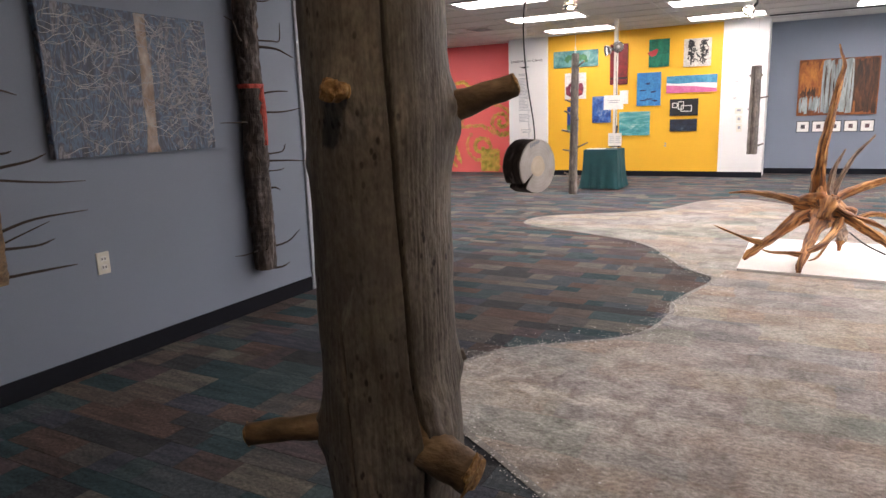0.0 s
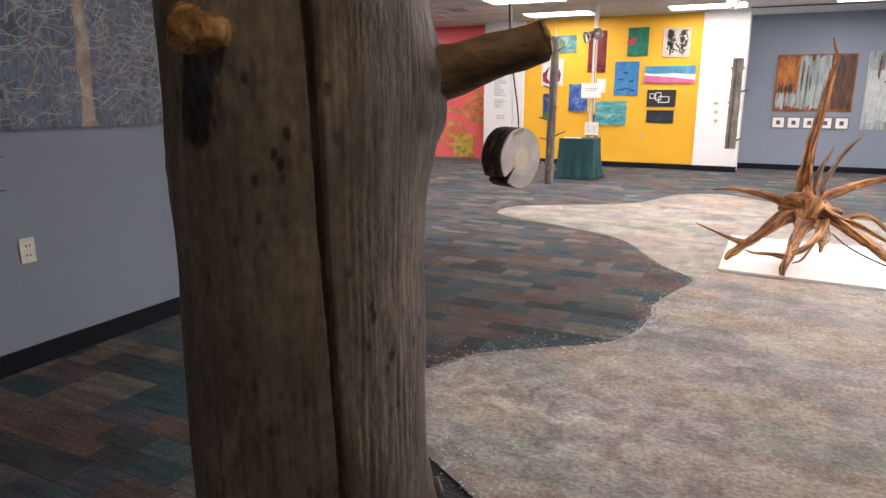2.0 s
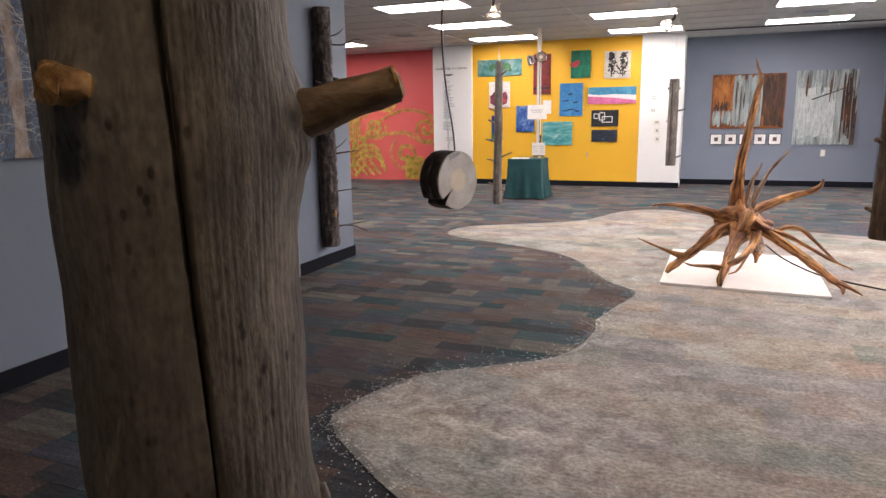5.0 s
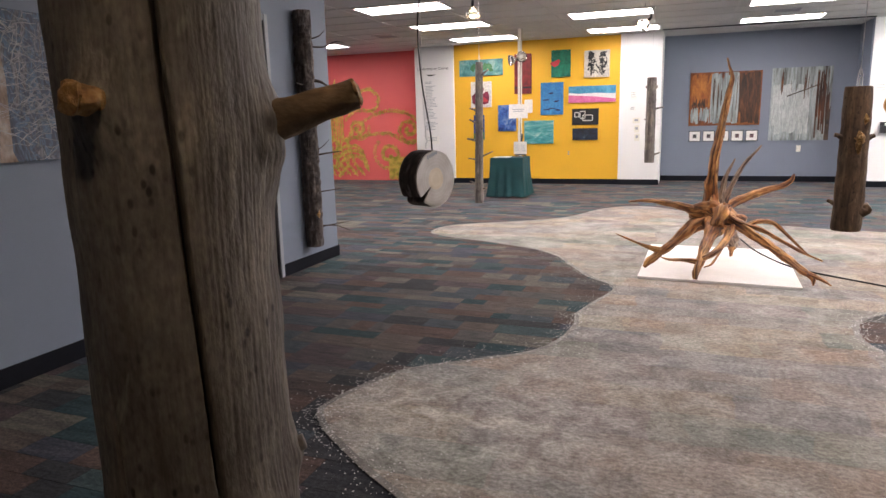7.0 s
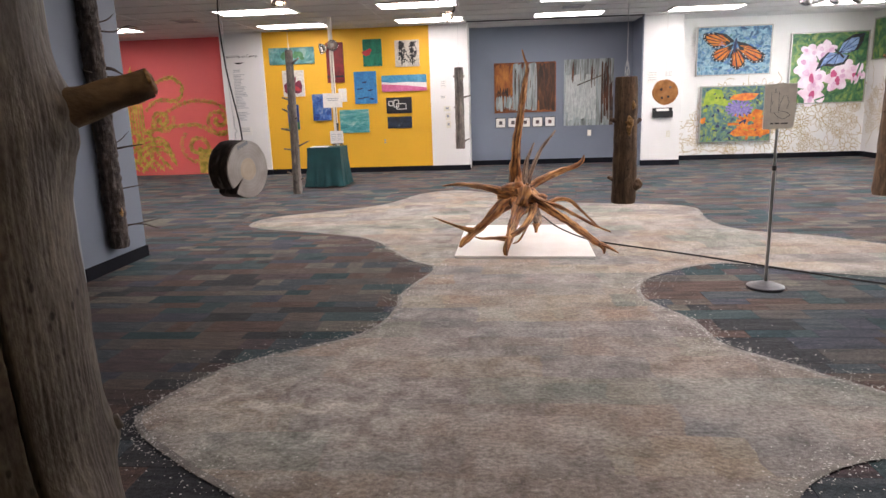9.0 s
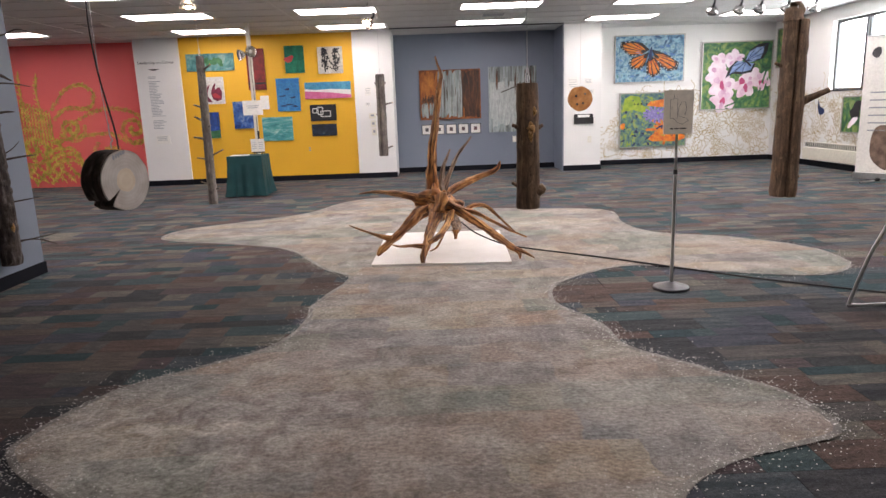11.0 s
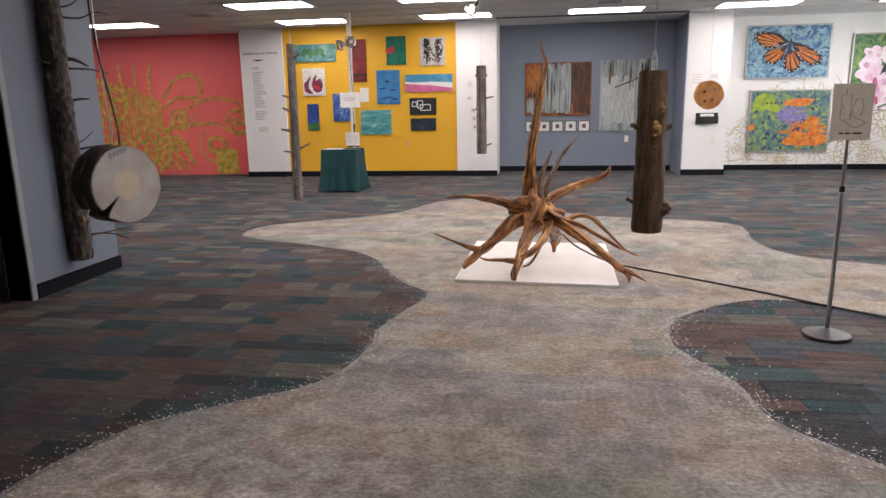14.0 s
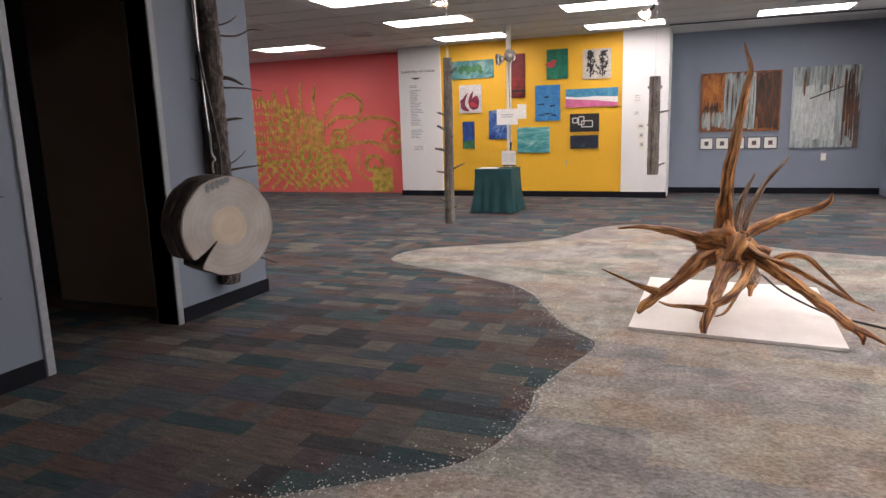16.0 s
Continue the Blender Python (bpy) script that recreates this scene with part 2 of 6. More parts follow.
def carpet(name, source):
    """Loop-pile carpet; each plank takes its tone from its own random value."""
    m, n, l, b = base(name, 0.95)
    src = n.new("ShaderNodeObjectInfo") if source == "object" else n.new("ShaderNodeNewGeometry")
    fac = src.outputs["Random" if source == "object" else "Random Per Island"]
    c = ramp(n, l, fac, CARPET)
    c.node.color_ramp.interpolation = "CONSTANT"
    v = coords(n, l, (1, 1, 1))
    pile = noise_node(n, l, coords(n, l, (190, 420, 190)), 1.0, 2)
    streak = noise_node(n, l, coords(n, l, (2.5, 16, 1)), 1.4, 4)
    soil = noise_node(n, l, v, 1.1, 4)
    c = mix(n, l, "MULTIPLY", 1.0, c, ramp(n, l, pile.outputs[0], [(0.3, (0.45, 0.45, 0.45)), (0.7, (1.5, 1.5, 1.5))]))
    c = mix(n, l, "MULTIPLY", 0.8, c, ramp(n, l, streak.outputs[0], [(0.35, (0.62, 0.66, 0.7)), (0.65, (1.35, 1.28, 1.22))]))
    grit = noise_node(n, l, coords(n, l, (50, 80, 1)), 1.0, 4)
    c = mix(n, l, "MULTIPLY", 0.9, c, ramp(n, l, grit.outputs[0], [(0.3, (0.58, 0.58, 0.58)), (0.7, (1.4, 1.38, 1.35))]))
    c = mix(n, l, "MULTIPLY", 0.6, c, ramp(n, l, soil.outputs[0], [(0.3, (0.75, 0.75, 0.75)), (0.7, (1.2, 1.2, 1.2))]))
    l.new(c, b.inputs["Base Color"])
    b.inputs["Specular IOR Level"].default_value = 0.2
    bump(n, l, b, pile.outputs[0], 0.8, 0.004)
    return m


M_CARPET = carpet("carpet_plank", "object")
M_CARPET_FAR = carpet("carpet_plank_far", "island")


def chalk_material():
    """Carpet dusted with pale chalk: blocks of colour show through, patches are nearly white."""
    m, n, l, b = base("chalk_dusted_carpet", 0.95)
    v = coords(n, l, (1, 1, 1))
    warp = noise_node(n, l, v, 5.0, 3)
    sub = n.new("ShaderNodeVectorMath")
    sub.operation = "MULTIPLY_ADD"
    l.new(warp.outputs["Color"], sub.inputs[0])
    sub.inputs[1].default_value = (0.10, 0.07, 0)
    l.new(v, sub.inputs[2])

    def blocks(w, h, stops):
        br = n.new("ShaderNodeTexBrick")
        br.offset, br.squash, br.squash_frequency = 0.37, 1.6, 3
        for k, x in (("Scale", 1.0), ("Mortar Size", 0.0), ("Brick Width", w), ("Row Height", h), ("Bias", 0.0)):
            br.inputs[k].default_value = x
        br.inputs["Color1"].default_value, br.inputs["Color2"].default_value = (0, 0, 0, 1), (1, 1, 1, 1)
        l.new(sub.outputs[0], br.inputs["Vector"])
        return ramp(n, l, br.outputs[0], stops)

    a = blocks(0.52, 0.27, [(0.0, (0.27, 0.245, 0.225)), (0.2, (0.22, 0.215, 0.22)), (0.4, (0.30, 0.245, 0.205)), (0.55, (0.205, 0.225, 0.205)), (0.7, (0.235, 0.20, 0.20)), (0.9, (0.32, 0.285, 0.235))])
    c2 = blocks(0.23, 0.155, [(0.0, (0.80, 0.78, 0.78)), (0.3, (1.12, 1.02, 0.95)), (0.6, (0.92, 0.97, 0.98)), (0.9, (1.18, 1.12, 1.06))])
    c = mix(n, l, "MULTIPLY", 0.85, a, c2)
    cloud = noise_node(n, l, v, 1.3, 7, 0.6)
    c = mix(n, l, "MIX", ramp(n, l, cloud.outputs[0], [(0.48, (0, 0, 0)), (0.72, (0.6, 0.6, 0.6))]), c, (0.45, 0.425, 0.39))
    smear = noise_node(n, l, v, 4.2, 8, 0.9)
    c = mix(n, l, "MIX", ramp(n, l, smear.outputs[0], [(0.44, (0, 0, 0)), (0.76, (0.5, 0.5, 0.5))]), c, (0.50, 0.475, 0.435))
    spill = n.new("ShaderNodeVectorMath")
    spill.operation = "DISTANCE"
    spill.inputs[1].default_value = (-0.75, 2.35, 0)
    l.new(sub.outputs[0], spill.inputs[0])
    reach = ramp(n, l, spill.outputs["Value"], [(0.15, (1, 1, 1)), (0.95, (0, 0, 0))])
    blot = noise_node(n, l, v, 7.5, 8, 1.0)
    blots = ramp(n, l, blot.outputs[0], [(0.36, (0, 0, 0)), (0.72, (0.8, 0.8, 0.8))])
    c = mix(n, l, "MIX", mix(n, l, "MULTIPLY", 1.0, reach, blots), c, (0.66, 0.63, 0.58))
    dust = noise_node(n, l, coords(n, l, (6, 8, 1)), 1.2, 7, 1.2)
    c = mix(n, l, "MULTIPLY", 0.6, c, ramp(n, l, dust.outputs[0], [(0.3, (0.66, 0.65, 0.65)), (0.7, (1.28, 1.27, 1.25))]))
    grit = noise_node(n, l, coords(n, l, (48, 60, 1)), 1.0, 4)
    c = mix(n, l, "MULTIPLY", 0.9, c, ramp(n, l, grit.outputs[0], [(0.3, (0.62, 0.61, 0.60)), (0.7, (1.3, 1.3, 1.3))]))
    pile = noise_node(n, l, coords(n, l, (190, 420, 190)), 1.0, 2)
    c = mix(n, l, "MULTIPLY", 0.9, c, ramp(n, l, pile.outputs[0], [(0.3, (0.55, 0.55, 0.55)), (0.7, (1.3, 1.3, 1.3))]))
    flake = noise_node(n, l, coords(n, l, (55, 90, 1)), 1.0, 1)
    c = mix(n, l, "MIX", ramp(n, l, flake.outputs[0], [(0.72, (0, 0, 0)), (0.78, (0.7, 0.7, 0.7))]), c, (0.62, 0.59, 0.54))
    l.new(c, b.inputs["Base Color"])
    b.inputs["Specular IOR Level"].default_value = 0.2
    bump(n, l, b, grit.outputs[0], 0.6, 0.006)
    return m


M_CHALK = chalk_material()
M_CHALK_EDGE = noisy("chalk_line", [(0.35, (0.22, 0.205, 0.19)), (0.65, (0.40, 0.375, 0.34))], 7, 0.95, bumps=0.6, fine=220, spread=0.5)

# ---- building helpers ----
ORIGIN = {}


def finish(ob, bm, material, smooth=False):
    me = ob.data
    bm.normal_update()
    if smooth:
        for f in bm.faces:
            f.smooth = True
    bm.to_mesh(me)
    bm.free()
    me.materials.append(material)
    return ob


def thing(name, loc, label, category, group="", kind=""):
    ob = new(name)
    ob.location = loc
    ORIGIN[ob.name] = Vector(loc)
    return tagged(ob, label, category, group, kind)


def part(name, bm, material, parent, label="", smooth=False):
    """One mesh under a thing or a part; bm is in world metres."""
    o = ORIGIN[parent.name]
    bmesh.ops.translate(bm, verts=bm.verts, vec=-o)
    ob = finish(new(name, bpy.data.meshes.new(name)), bm, material, smooth)
    ob.parent = parent
    ORIGIN[ob.name] = o
    return tagged(ob, label)


def solid(name, bm, material, label, category, kind="structure", loc=(0, 0, 0), smooth=False):
    bmesh.ops.translate(bm, verts=bm.verts, vec=-Vector(loc))
    ob = finish(new(name, bpy.data.meshes.new(name)), bm, material, smooth)
    ob.location = loc
    ORIGIN[ob.name] = Vector(loc)
    return tagged(ob, label, category, kind=kind)


def box(*spans, bm=None, bevel=0.0):
    """Boxes (x0, x1, y0, y1, z0, z1) in one bmesh."""
    bm = bm or bmesh.new()
    for x0, x1, y0, y1, z0, z1 in spans:
        m = Matrix.Translation(((x0 + x1) / 2, (y0 + y1) / 2, (z0 + z1) / 2)) @ Matrix.Diagonal((abs(x1 - x0), abs(y1 - y0), abs(z1 - z0), 1))
        bmesh.ops.create_cube(bm, size=1, matrix=m)
    if bevel:
        bmesh.ops.bevel(bm, geom=bm.edges[:], offset=bevel, segments=2, affect="EDGES", clamp_overlap=True)
    return bm


def spline(points, n):
    """Catmull-Rom through the points; n steps a span."""
    p = [Vector(q) for q in points]
    p = [2 * p[0] - p[1]] + p + [2 * p[-1] - p[-2]]
    out = []
    for i in range(1, len(p) - 2):
        for k in range(n):
            t = k / n
            out.append(0.5 * (2 * p[i] + (p[i + 1] - p[i - 1]) * t + (2 * p[i - 1] - 5 * p[i] + 4 * p[i + 1] - p[i + 2]) * t * t
                              + (3 * p[i] - p[i - 1] - 3 * p[i + 1] + p[i + 2]) * t ** 3))
    out.append(p[-2])
    return out


def tube(points, radii, seg=10, rough=0.0, freq=20.0, bm=None, steps=6, groove=None, twist=0.0):
    """A tapering round sweep with closed ends and an uneven skin. groove(z, angle) gives a depth to cut."""
    bm = bm or bmesh.new()
    pts = spline(points, steps)
    nr = len(pts)
    rings = []
    up = Vector((0, 0, 1)) if abs((pts[-1] - pts[0]).normalized().z) < 0.85 else Vector((0, -1, 0))
    for i, p in enumerate(pts):
        d = (pts[min(i + 1, nr - 1)] - pts[max(i - 1, 0)]).normalized()
        a = (up - d * up.dot(d)).normalized()
        b = d.cross(a)
        f = i / (nr - 1) * (len(radii) - 1)
        k = min(int(f), len(radii) - 2)
        r = radii[k] + (radii[k + 1] - radii[k]) * (f - k)
        ring = []
        for j in range(seg):
            an = 2 * math.pi * j / seg + twist * i / nr
            q = a * math.cos(an) + b * math.sin(an)
            rr = r * (1 + rough * noise.noise((p + q * r) * freq)) if rough else r
            if groove:
                rr -= groove(p.z, math.atan2(q.x, -q.y))
            ring.append(bm.verts.new(p + q * rr))
        rings.append(ring)
    for r0, r1 in zip(rings, rings[1:]):
        for j in range(seg):
            bm.faces.new((r0[j], r0[(j + 1) % seg], r1[(j + 1) % seg], r1[j]))
    bm.faces.new(rings[0][::-1])
    bm.faces.new(rings[-1])
    return bm


def disc(center, axis, r, depth, seg=32, rough=0.0, bm=None):
    c, ax = Vector(center), Vector(axis).normalized()
    return tube([c - ax * depth / 2, c, c + ax * depth / 2], [r, r, r], seg, rough, 14, bm, 1)


def panel(origin, right, up, normal, shapes, lift, bm=None):
    """Flat painted shapes in the plane of a picture: each a list of (u, v) in metres."""
    bm = bm or bmesh.new()
    o, r, u, n = Vector(origin), Vector(right), Vector(up), Vector(normal)
    for i, s in enumerate(shapes):
        f = bm.faces.new([bm.verts.new(o + r * a + u * b + n * (lift + 0.00015 * i)) for a, b in s])
        f.normal_update()
        if f.normal.dot(n) < 0:
            f.normal_flip()
    return bm


def blob(cx, cy, rx, ry, n=18, wob=0.12, rot=0.0, seed=0):
    rnd = random.Random(seed)
    ph = [rnd.uniform(0, 6.28) for _ in range(3)]
    out = []
    for i in range(n):
        a = 2 * math.pi * i / n
        k = 1 + wob * (math.sin(2 * a + ph[0]) + 0.6 * math.sin(3 * a + ph[1]) + 0.4 * math.sin(5 * a + ph[2])) / 2
        x, y = rx * k * math.cos(a), ry * k * math.sin(a)
        out.append((cx + x * math.cos(rot) - y * math.sin(rot), cy + x * math.sin(rot) + y * math.cos(rot)))
    return out


def words(name, text, size, m, material, parent):
    """Raised lettering as a mesh; m is the pose of its left end, facing local +z."""
    cu = bpy.data.curves.new(name, "FONT")
    cu.body, cu.size, cu.extrude = text, size, 0.001
    tmp = bpy.data.objects.new(name, cu)
    scene.collection.objects.link(tmp)
    me = bpy.data.meshes.new_from_object(tmp.evaluated_get(bpy.context.evaluated_depsgraph_get()))
    bpy.data.objects.remove(tmp)
    bm = bmesh.new()
    bm.from_mesh(me)
    bmesh.ops.transform(bm, matrix=m, verts=bm.verts)
    return part(name, bm, material, parent)


# ---- the setting ----
H = 2.70          # ceiling
XL, XR = -3.09, 7.15
YF = 12.53        # front of the white piers
solid("ground", box((-11, 8, -4, 14.2, -0.25, -0.005)), M_BASE, "dark concrete slab beneath the carpet", "floor")

door_y0, door_y1, door_z = 3.50, 4.40, 2.05
solid("wall_left", box((XL - 0.16, XL, -3.5, door_y0, 0, H), (XL - 0.16, XL, door_y1, 5.37, 0, H), (XL - 0.16, XL, door_y0, door_y1, door_z, H)), M_GREY,
      "blue-grey painted partition wall with a doorway", "wall")
solid("wall_end", box((-10.5, XL - 0.16, 5.21, 5.37, 0, H)), M_GREY, "blue-grey painted wall beyond the partition's corner", "wall")
for k, span in enumerate(((-5.6, -5.45, 2.2, 5.21, 0, H), (-5.45, XL - 0.16, 2.2, 2.35, 0, H), (-4.55, XL - 0.16, 4.72, 4.84, 0, H))):
    solid(f"wall_corridor_{k + 1}", box(span), M_DARK, "brown unlit passage wall behind the doorway", "wall")
solid("wall_behind", box((XL - 0.16, XR + 0.2, -3.7, -3.5, 0, H)), M_GREY, "plain blue-grey wall closing the room", "wall")
solid("wall_red", box((-10.5, -5.2, 13.0, 13.2, 0, H)), M_RED, "coral red wall with gilded garland swirls", "wall")
solid("wall_red_return", box((-5.205, -5.195, YF + 0.01, 13.0, 0, H)), M_RED, "coral red side of the white pier", "wall")
solid("wall_far_side", box((-10.7, -10.5, 5.2, 13.2, 0, H)), M_GREY, "plain blue-grey side wall", "wall")
solid("wall_yellow", box((-4.37, -1.17, YF + 0.04, 13.2, 0, H)), M_YELLOW, "bright yellow wall hung with small paintings", "wall")
pier_spans = [(-5.195, -4.37), (-1.17, -0.45), (2.76, 3.46)]
for i, (a, b) in enumerate(pier_spans):
    solid(f"wall_pier_{i + 1}", box((a, b, YF, 13.39, 0, H)), M_WHITE, "white painted pier between coloured walls", "pier")
solid("wall_grey", box((-0.45, 2.755, 13.4, 13.6, 0, H)), M_GREY, "blue-grey recessed wall with abstract paintings", "wall")
solid("wall_grey_return", box((2.735, 2.757, YF + 0.012, 13.4, 0, H)), M_GREY, "blue-grey side of the white pier", "wall")
solid("wall_white", box((3.46, XR, 13.4, 13.6, 0, H)), M_WHITE, "white wall with gold flower outlines", "wall")
wy0, wy1, wz0, wz1 = 8.6, 11.48, 1.33, 2.48
solid("wall_right", box((XR, XR + 0.22, -3.5, wy0, 0, H), (XR, XR + 0.22, wy1, 13.6, 0, H), (XR, XR + 0.22, wy0, wy1, 0, wz0), (XR, XR + 0.22, wy0, wy1, wz1, H)), M_WHITE,
      "white wall with a wide window and gold outlines", "wall")

skirt = 0.10
for spans in ([(XL, XL + 0.012, -3.5, door_y0 - 0.06, 0, skirt)], [(XL, XL + 0.012, door_y1 + 0.06, 5.382, 0, skirt)], [(-4.37, -1.17, YF + 0.028, YF + 0.04, 0, skirt)],
              [(-5.21, -4.36, YF - 0.012, YF, 0, skirt)], [(-1.18, -0.44, YF - 0.012, YF, 0, skirt)], [(2.75, 3.47, YF - 0.012, YF, 0, skirt)],
              [(-0.45, 2.735, 13.388, 13.4, 0, skirt)], [(3.46, XR, 13.388, 13.4, 0, skirt)], [(XR - 0.012, XR, -3.5, 13.388, 0, skirt)], [(-10.5, XL - 0.16, 5.37, 5.382, 0, skirt)]):
    solid("baseboard", box(*spans), M_BASE, "black vinyl baseboard along the wall foot", "baseboard")

# ceiling with its grid of tiles, one mesh each
solid("ceiling", box((-11, 8, -4, 14, H, H + 0.2)), M_CEIL, "off-white acoustic tile ceiling", "ceiling")
bars = []
xg = -10.38
while xg < XR:
    bars.append((xg - 0.012, xg + 0.012, -3.5, 13.4, H - 0.006, H + 0.001))
    xg += 1.22
yg = -3.2
while yg < 13.3:
    bars.append((-10.5, XR, yg - 0.012, yg + 0.012, H - 0.0065, H + 0.0005))
    yg += 0.61
solid("ceiling_grid", box(*bars), M_GRID, "white metal ceiling grid", "ceiling")


def ceiling_light(x, y):
    t = thing("ceiling_light", (x, y, H), "lit white fluorescent troffer set in the ceiling", "ceiling light", "ceiling lights")
    part("frame", box((x - 0.60, x + 0.60, y - 0.30, y - 0.27, H - 0.016, H), (x - 0.60, x + 0.60, y + 0.27, y + 0.30, H - 0.016, H),
                      (x - 0.60, x - 0.57, y - 0.27, y + 0.27, H - 0.016, H), (x + 0.57, x + 0.60, y - 0.27, y + 0.27, H - 0.016, H)), M_GRID, t)
    part("diffuser", box((x - 0.57, x + 0.57, y - 0.27, y + 0.27, H - 0.012, H - 0.002)), M_LIGHT, t)
    return t


first = None
for y in LIGHT_ROWS:
    for x in (-3.5, -1.06, 1.32, 3.6, 5.98):
        if y < 5.5 and x < NEAR_X or y < 4 and x > 2:
            continue
        if first is None:
            first = ceiling_light(x, y)
        else:
            copy_thing(first, Matrix.Translation((x, y, H)))
copy_thing(first, Matrix.Translation((-6.75, 11.35, H)))
copy_thing(first, Matrix.Translation((-6.75, 8.2, H)))
# two more panels, unseen, added only to brighten the red wall
copy_thing(first, Matrix.Translation((-9.1, 11.35, H)))
copy_thing(first, Matrix.Translation((-9.1, 8.2, H)))


def ceiling_vent(x, y):
    t = thing("ceiling_vent", (x, y, H), "small slatted grey ceiling air vent", "vent", "ceiling vents")
    part("frame", box((x - 0.2, x + 0.2, y - 0.2, y - 0.17, H - 0.014, H), (x - 0.2, x + 0.2, y + 0.17, y + 0.2, H - 0.014, H),
                      (x - 0.2, x - 0.17, y - 0.17, y + 0.17, H - 0.014, H), (x + 0.17, x + 0.2, y - 0.17, y + 0.17, H - 0.014, H)), M_GRID, t)
    for k in range(5):
        yy = y - 0.13 + k * 0.065
        part("slat", box((x - 0.17, x + 0.17, yy - 0.02, yy + 0.02, H - 0.012, H - 0.008)), M_FRAME, t)


for x, y in ((-4.9, 10.6), (1.3, 10.9), (0.3, 8.1)):
    ceiling_vent(x, y)

# doorway
fr = thing("door_1", (XL, 3.95, 0), "open doorway with a grey metal frame into a dark passage", "doorway", kind="structure")
for a, b in ((door_y0 - 0.05, door_y0), (door_y1, door_y1 + 0.05)):
    part("jamb", box((XL - 0.17, XL + 0.014, a, b, 0, door_z + 0.05), bevel=0.004), M_FRAME, fr)
part("head", box((XL - 0.17, XL + 0.013, door_y0, door_y1, door_z, door_z + 0.05), bevel=0.004), M_FRAME, fr)

# window
win = thing("window_1", (XR, 10, wz0), "sliding window with dark frame and bright overcast light", "window", kind="structure")
for a, b in ((wy1 - 0.045, wy1), (10.68, 10.73), (10.60, 10.64), (wy0, wy0 + 0.045)):
    part("window_frame", box((XR + 0.08, XR + 0.13, a, b, wz0 + 0.03, wz1 - 0.045), bevel=0.004), M_DSTEEL, win)
for a, b in ((wz0, wz0 + 0.03), (wz1 - 0.045, wz1)):
    part("window_frame", box((XR + 0.08, XR + 0.13, wy0, wy1, a, b), bevel=0.004), M_DSTEEL, win)
part("window_sill", box((XR - 0.02, XR + 0.08, wy0 - 0.03, wy1 + 0.03, wz0 - 0.025, wz0 - 0.002), bevel=0.004), M_DSTEEL, win)
solid("backdrop", box((XR + 0.9, XR + 0.95, 6.5, 13.5, -0.2, 4.5)), M_GLASS_SKY, "pale overcast daylight outside the window", "sky")

# heater under the window
ht = thing("baseboard_heater", (XR, 11, 0.1), "cream baseboard heater with slotted top under the window", "heater")
part("casing", box((XR - 0.075, XR, 8.6, 12.0, 0.12, 0.33), (XR - 0.03, XR, 8.6, 12.0, 0.33, 0.43), bevel=0.006), M_OUTLET, ht)
for k in range(56):
    yy = 8.66 + k * 0.06
    part("slot", box((XR - 0.034, XR - 0.029, yy, yy + 0.028, 0.342, 0.418)), M_DSTEEL, ht)

# ---- carpet shape ----
CHALK_OUTLINE = [(-0.6, 1.55), (-1.1, 1.9), (-1.38, 2.13), (-1.45, 2.35), (-1.28, 2.78), (-0.96, 3.05), (-0.66, 3.32), (-0.57, 3.75), (-0.58, 4.08), (-0.43, 4.75),
                 (-0.66, 5.05), (-0.9, 5.52), (-1.2, 5.98), (-1.92, 6.36), (-2.5, 6.6), (-2.7, 6.88), (-2.55, 7.35), (-1.8, 7.84), (-1.36, 8.25), (-1.0, 9.15),
                 (-0.5, 9.45), (0.1, 8.95), (0.69, 8.2), (1.3, 7.92), (1.95, 7.78), (2.32, 7.45), (2.24, 6.65), (2.4, 6.1), (2.97, 5.74), (3.38, 5.2),
                 (3.36, 4.62), (2.98, 4.32), (2.38, 4.5), (1.85, 4.8), (1.45, 4.68), (1.08, 4.3), (1.02, 3.9), (1.2, 3.45), (1.24, 3.1), (1.5, 2.78), (1.75, 2.45), (1.74, 2.1), (1.3, 1.95), (1.0, 1.7), (0.9, 1.1), (0.1, 0.9)]
loop = CHALK_OUTLINE + CHALK_OUTLINE[:1]
outline = [(p.x, p.y) for p in spline([(x, y, 0) for x, y in loop], 6)[:-1]]
outline = [(x + 0.012 * noise.noise((x * 4, y * 4, 0)), y + 0.012 * noise.noise((x * 4, y * 4, 7))) for x, y in outline]


def inset(pts, d):
    out = []
    for i, (x, y) in enumerate(pts):
        ax, ay = pts[i - 1]
        bx, by = pts[(i + 1) % len(pts)]
        tx, ty = bx - ax, by - ay
        k = math.hypot(tx, ty) or 1
        out.append((x + d * ty / k, y - d * tx / k))
    return out


def sheet(pts, z):
    bm = bmesh.new()
    f = bm.faces.new([bm.verts.new((x, y, z)) for x, y in pts])
    f.normal_update()
    if f.normal.z < 0:
        f.normal_flip()
    bmesh.ops.triangulate(bm, faces=bm.faces[:])
    return bm


solid("pavement", sheet(outline, 0.0045), M_CHALK, "pale chalk-dusted winding shape on the carpet", "carpet")
edge = bmesh.new()
inner = inset(outline, 0.03)
for i in range(len(outline)):
    j = (i + 1) % len(outline)
    f = edge.faces.new([edge.verts.new((*q, 0.0062)) for q in (outline[i], outline[j], inner[j], inner[i])])
    f.normal_update()
    if f.normal.z < 0:
        f.normal_flip()
solid("trim", edge, M_CHALK_EDGE, "whitish chalk line bordering the pale shape", "trim")
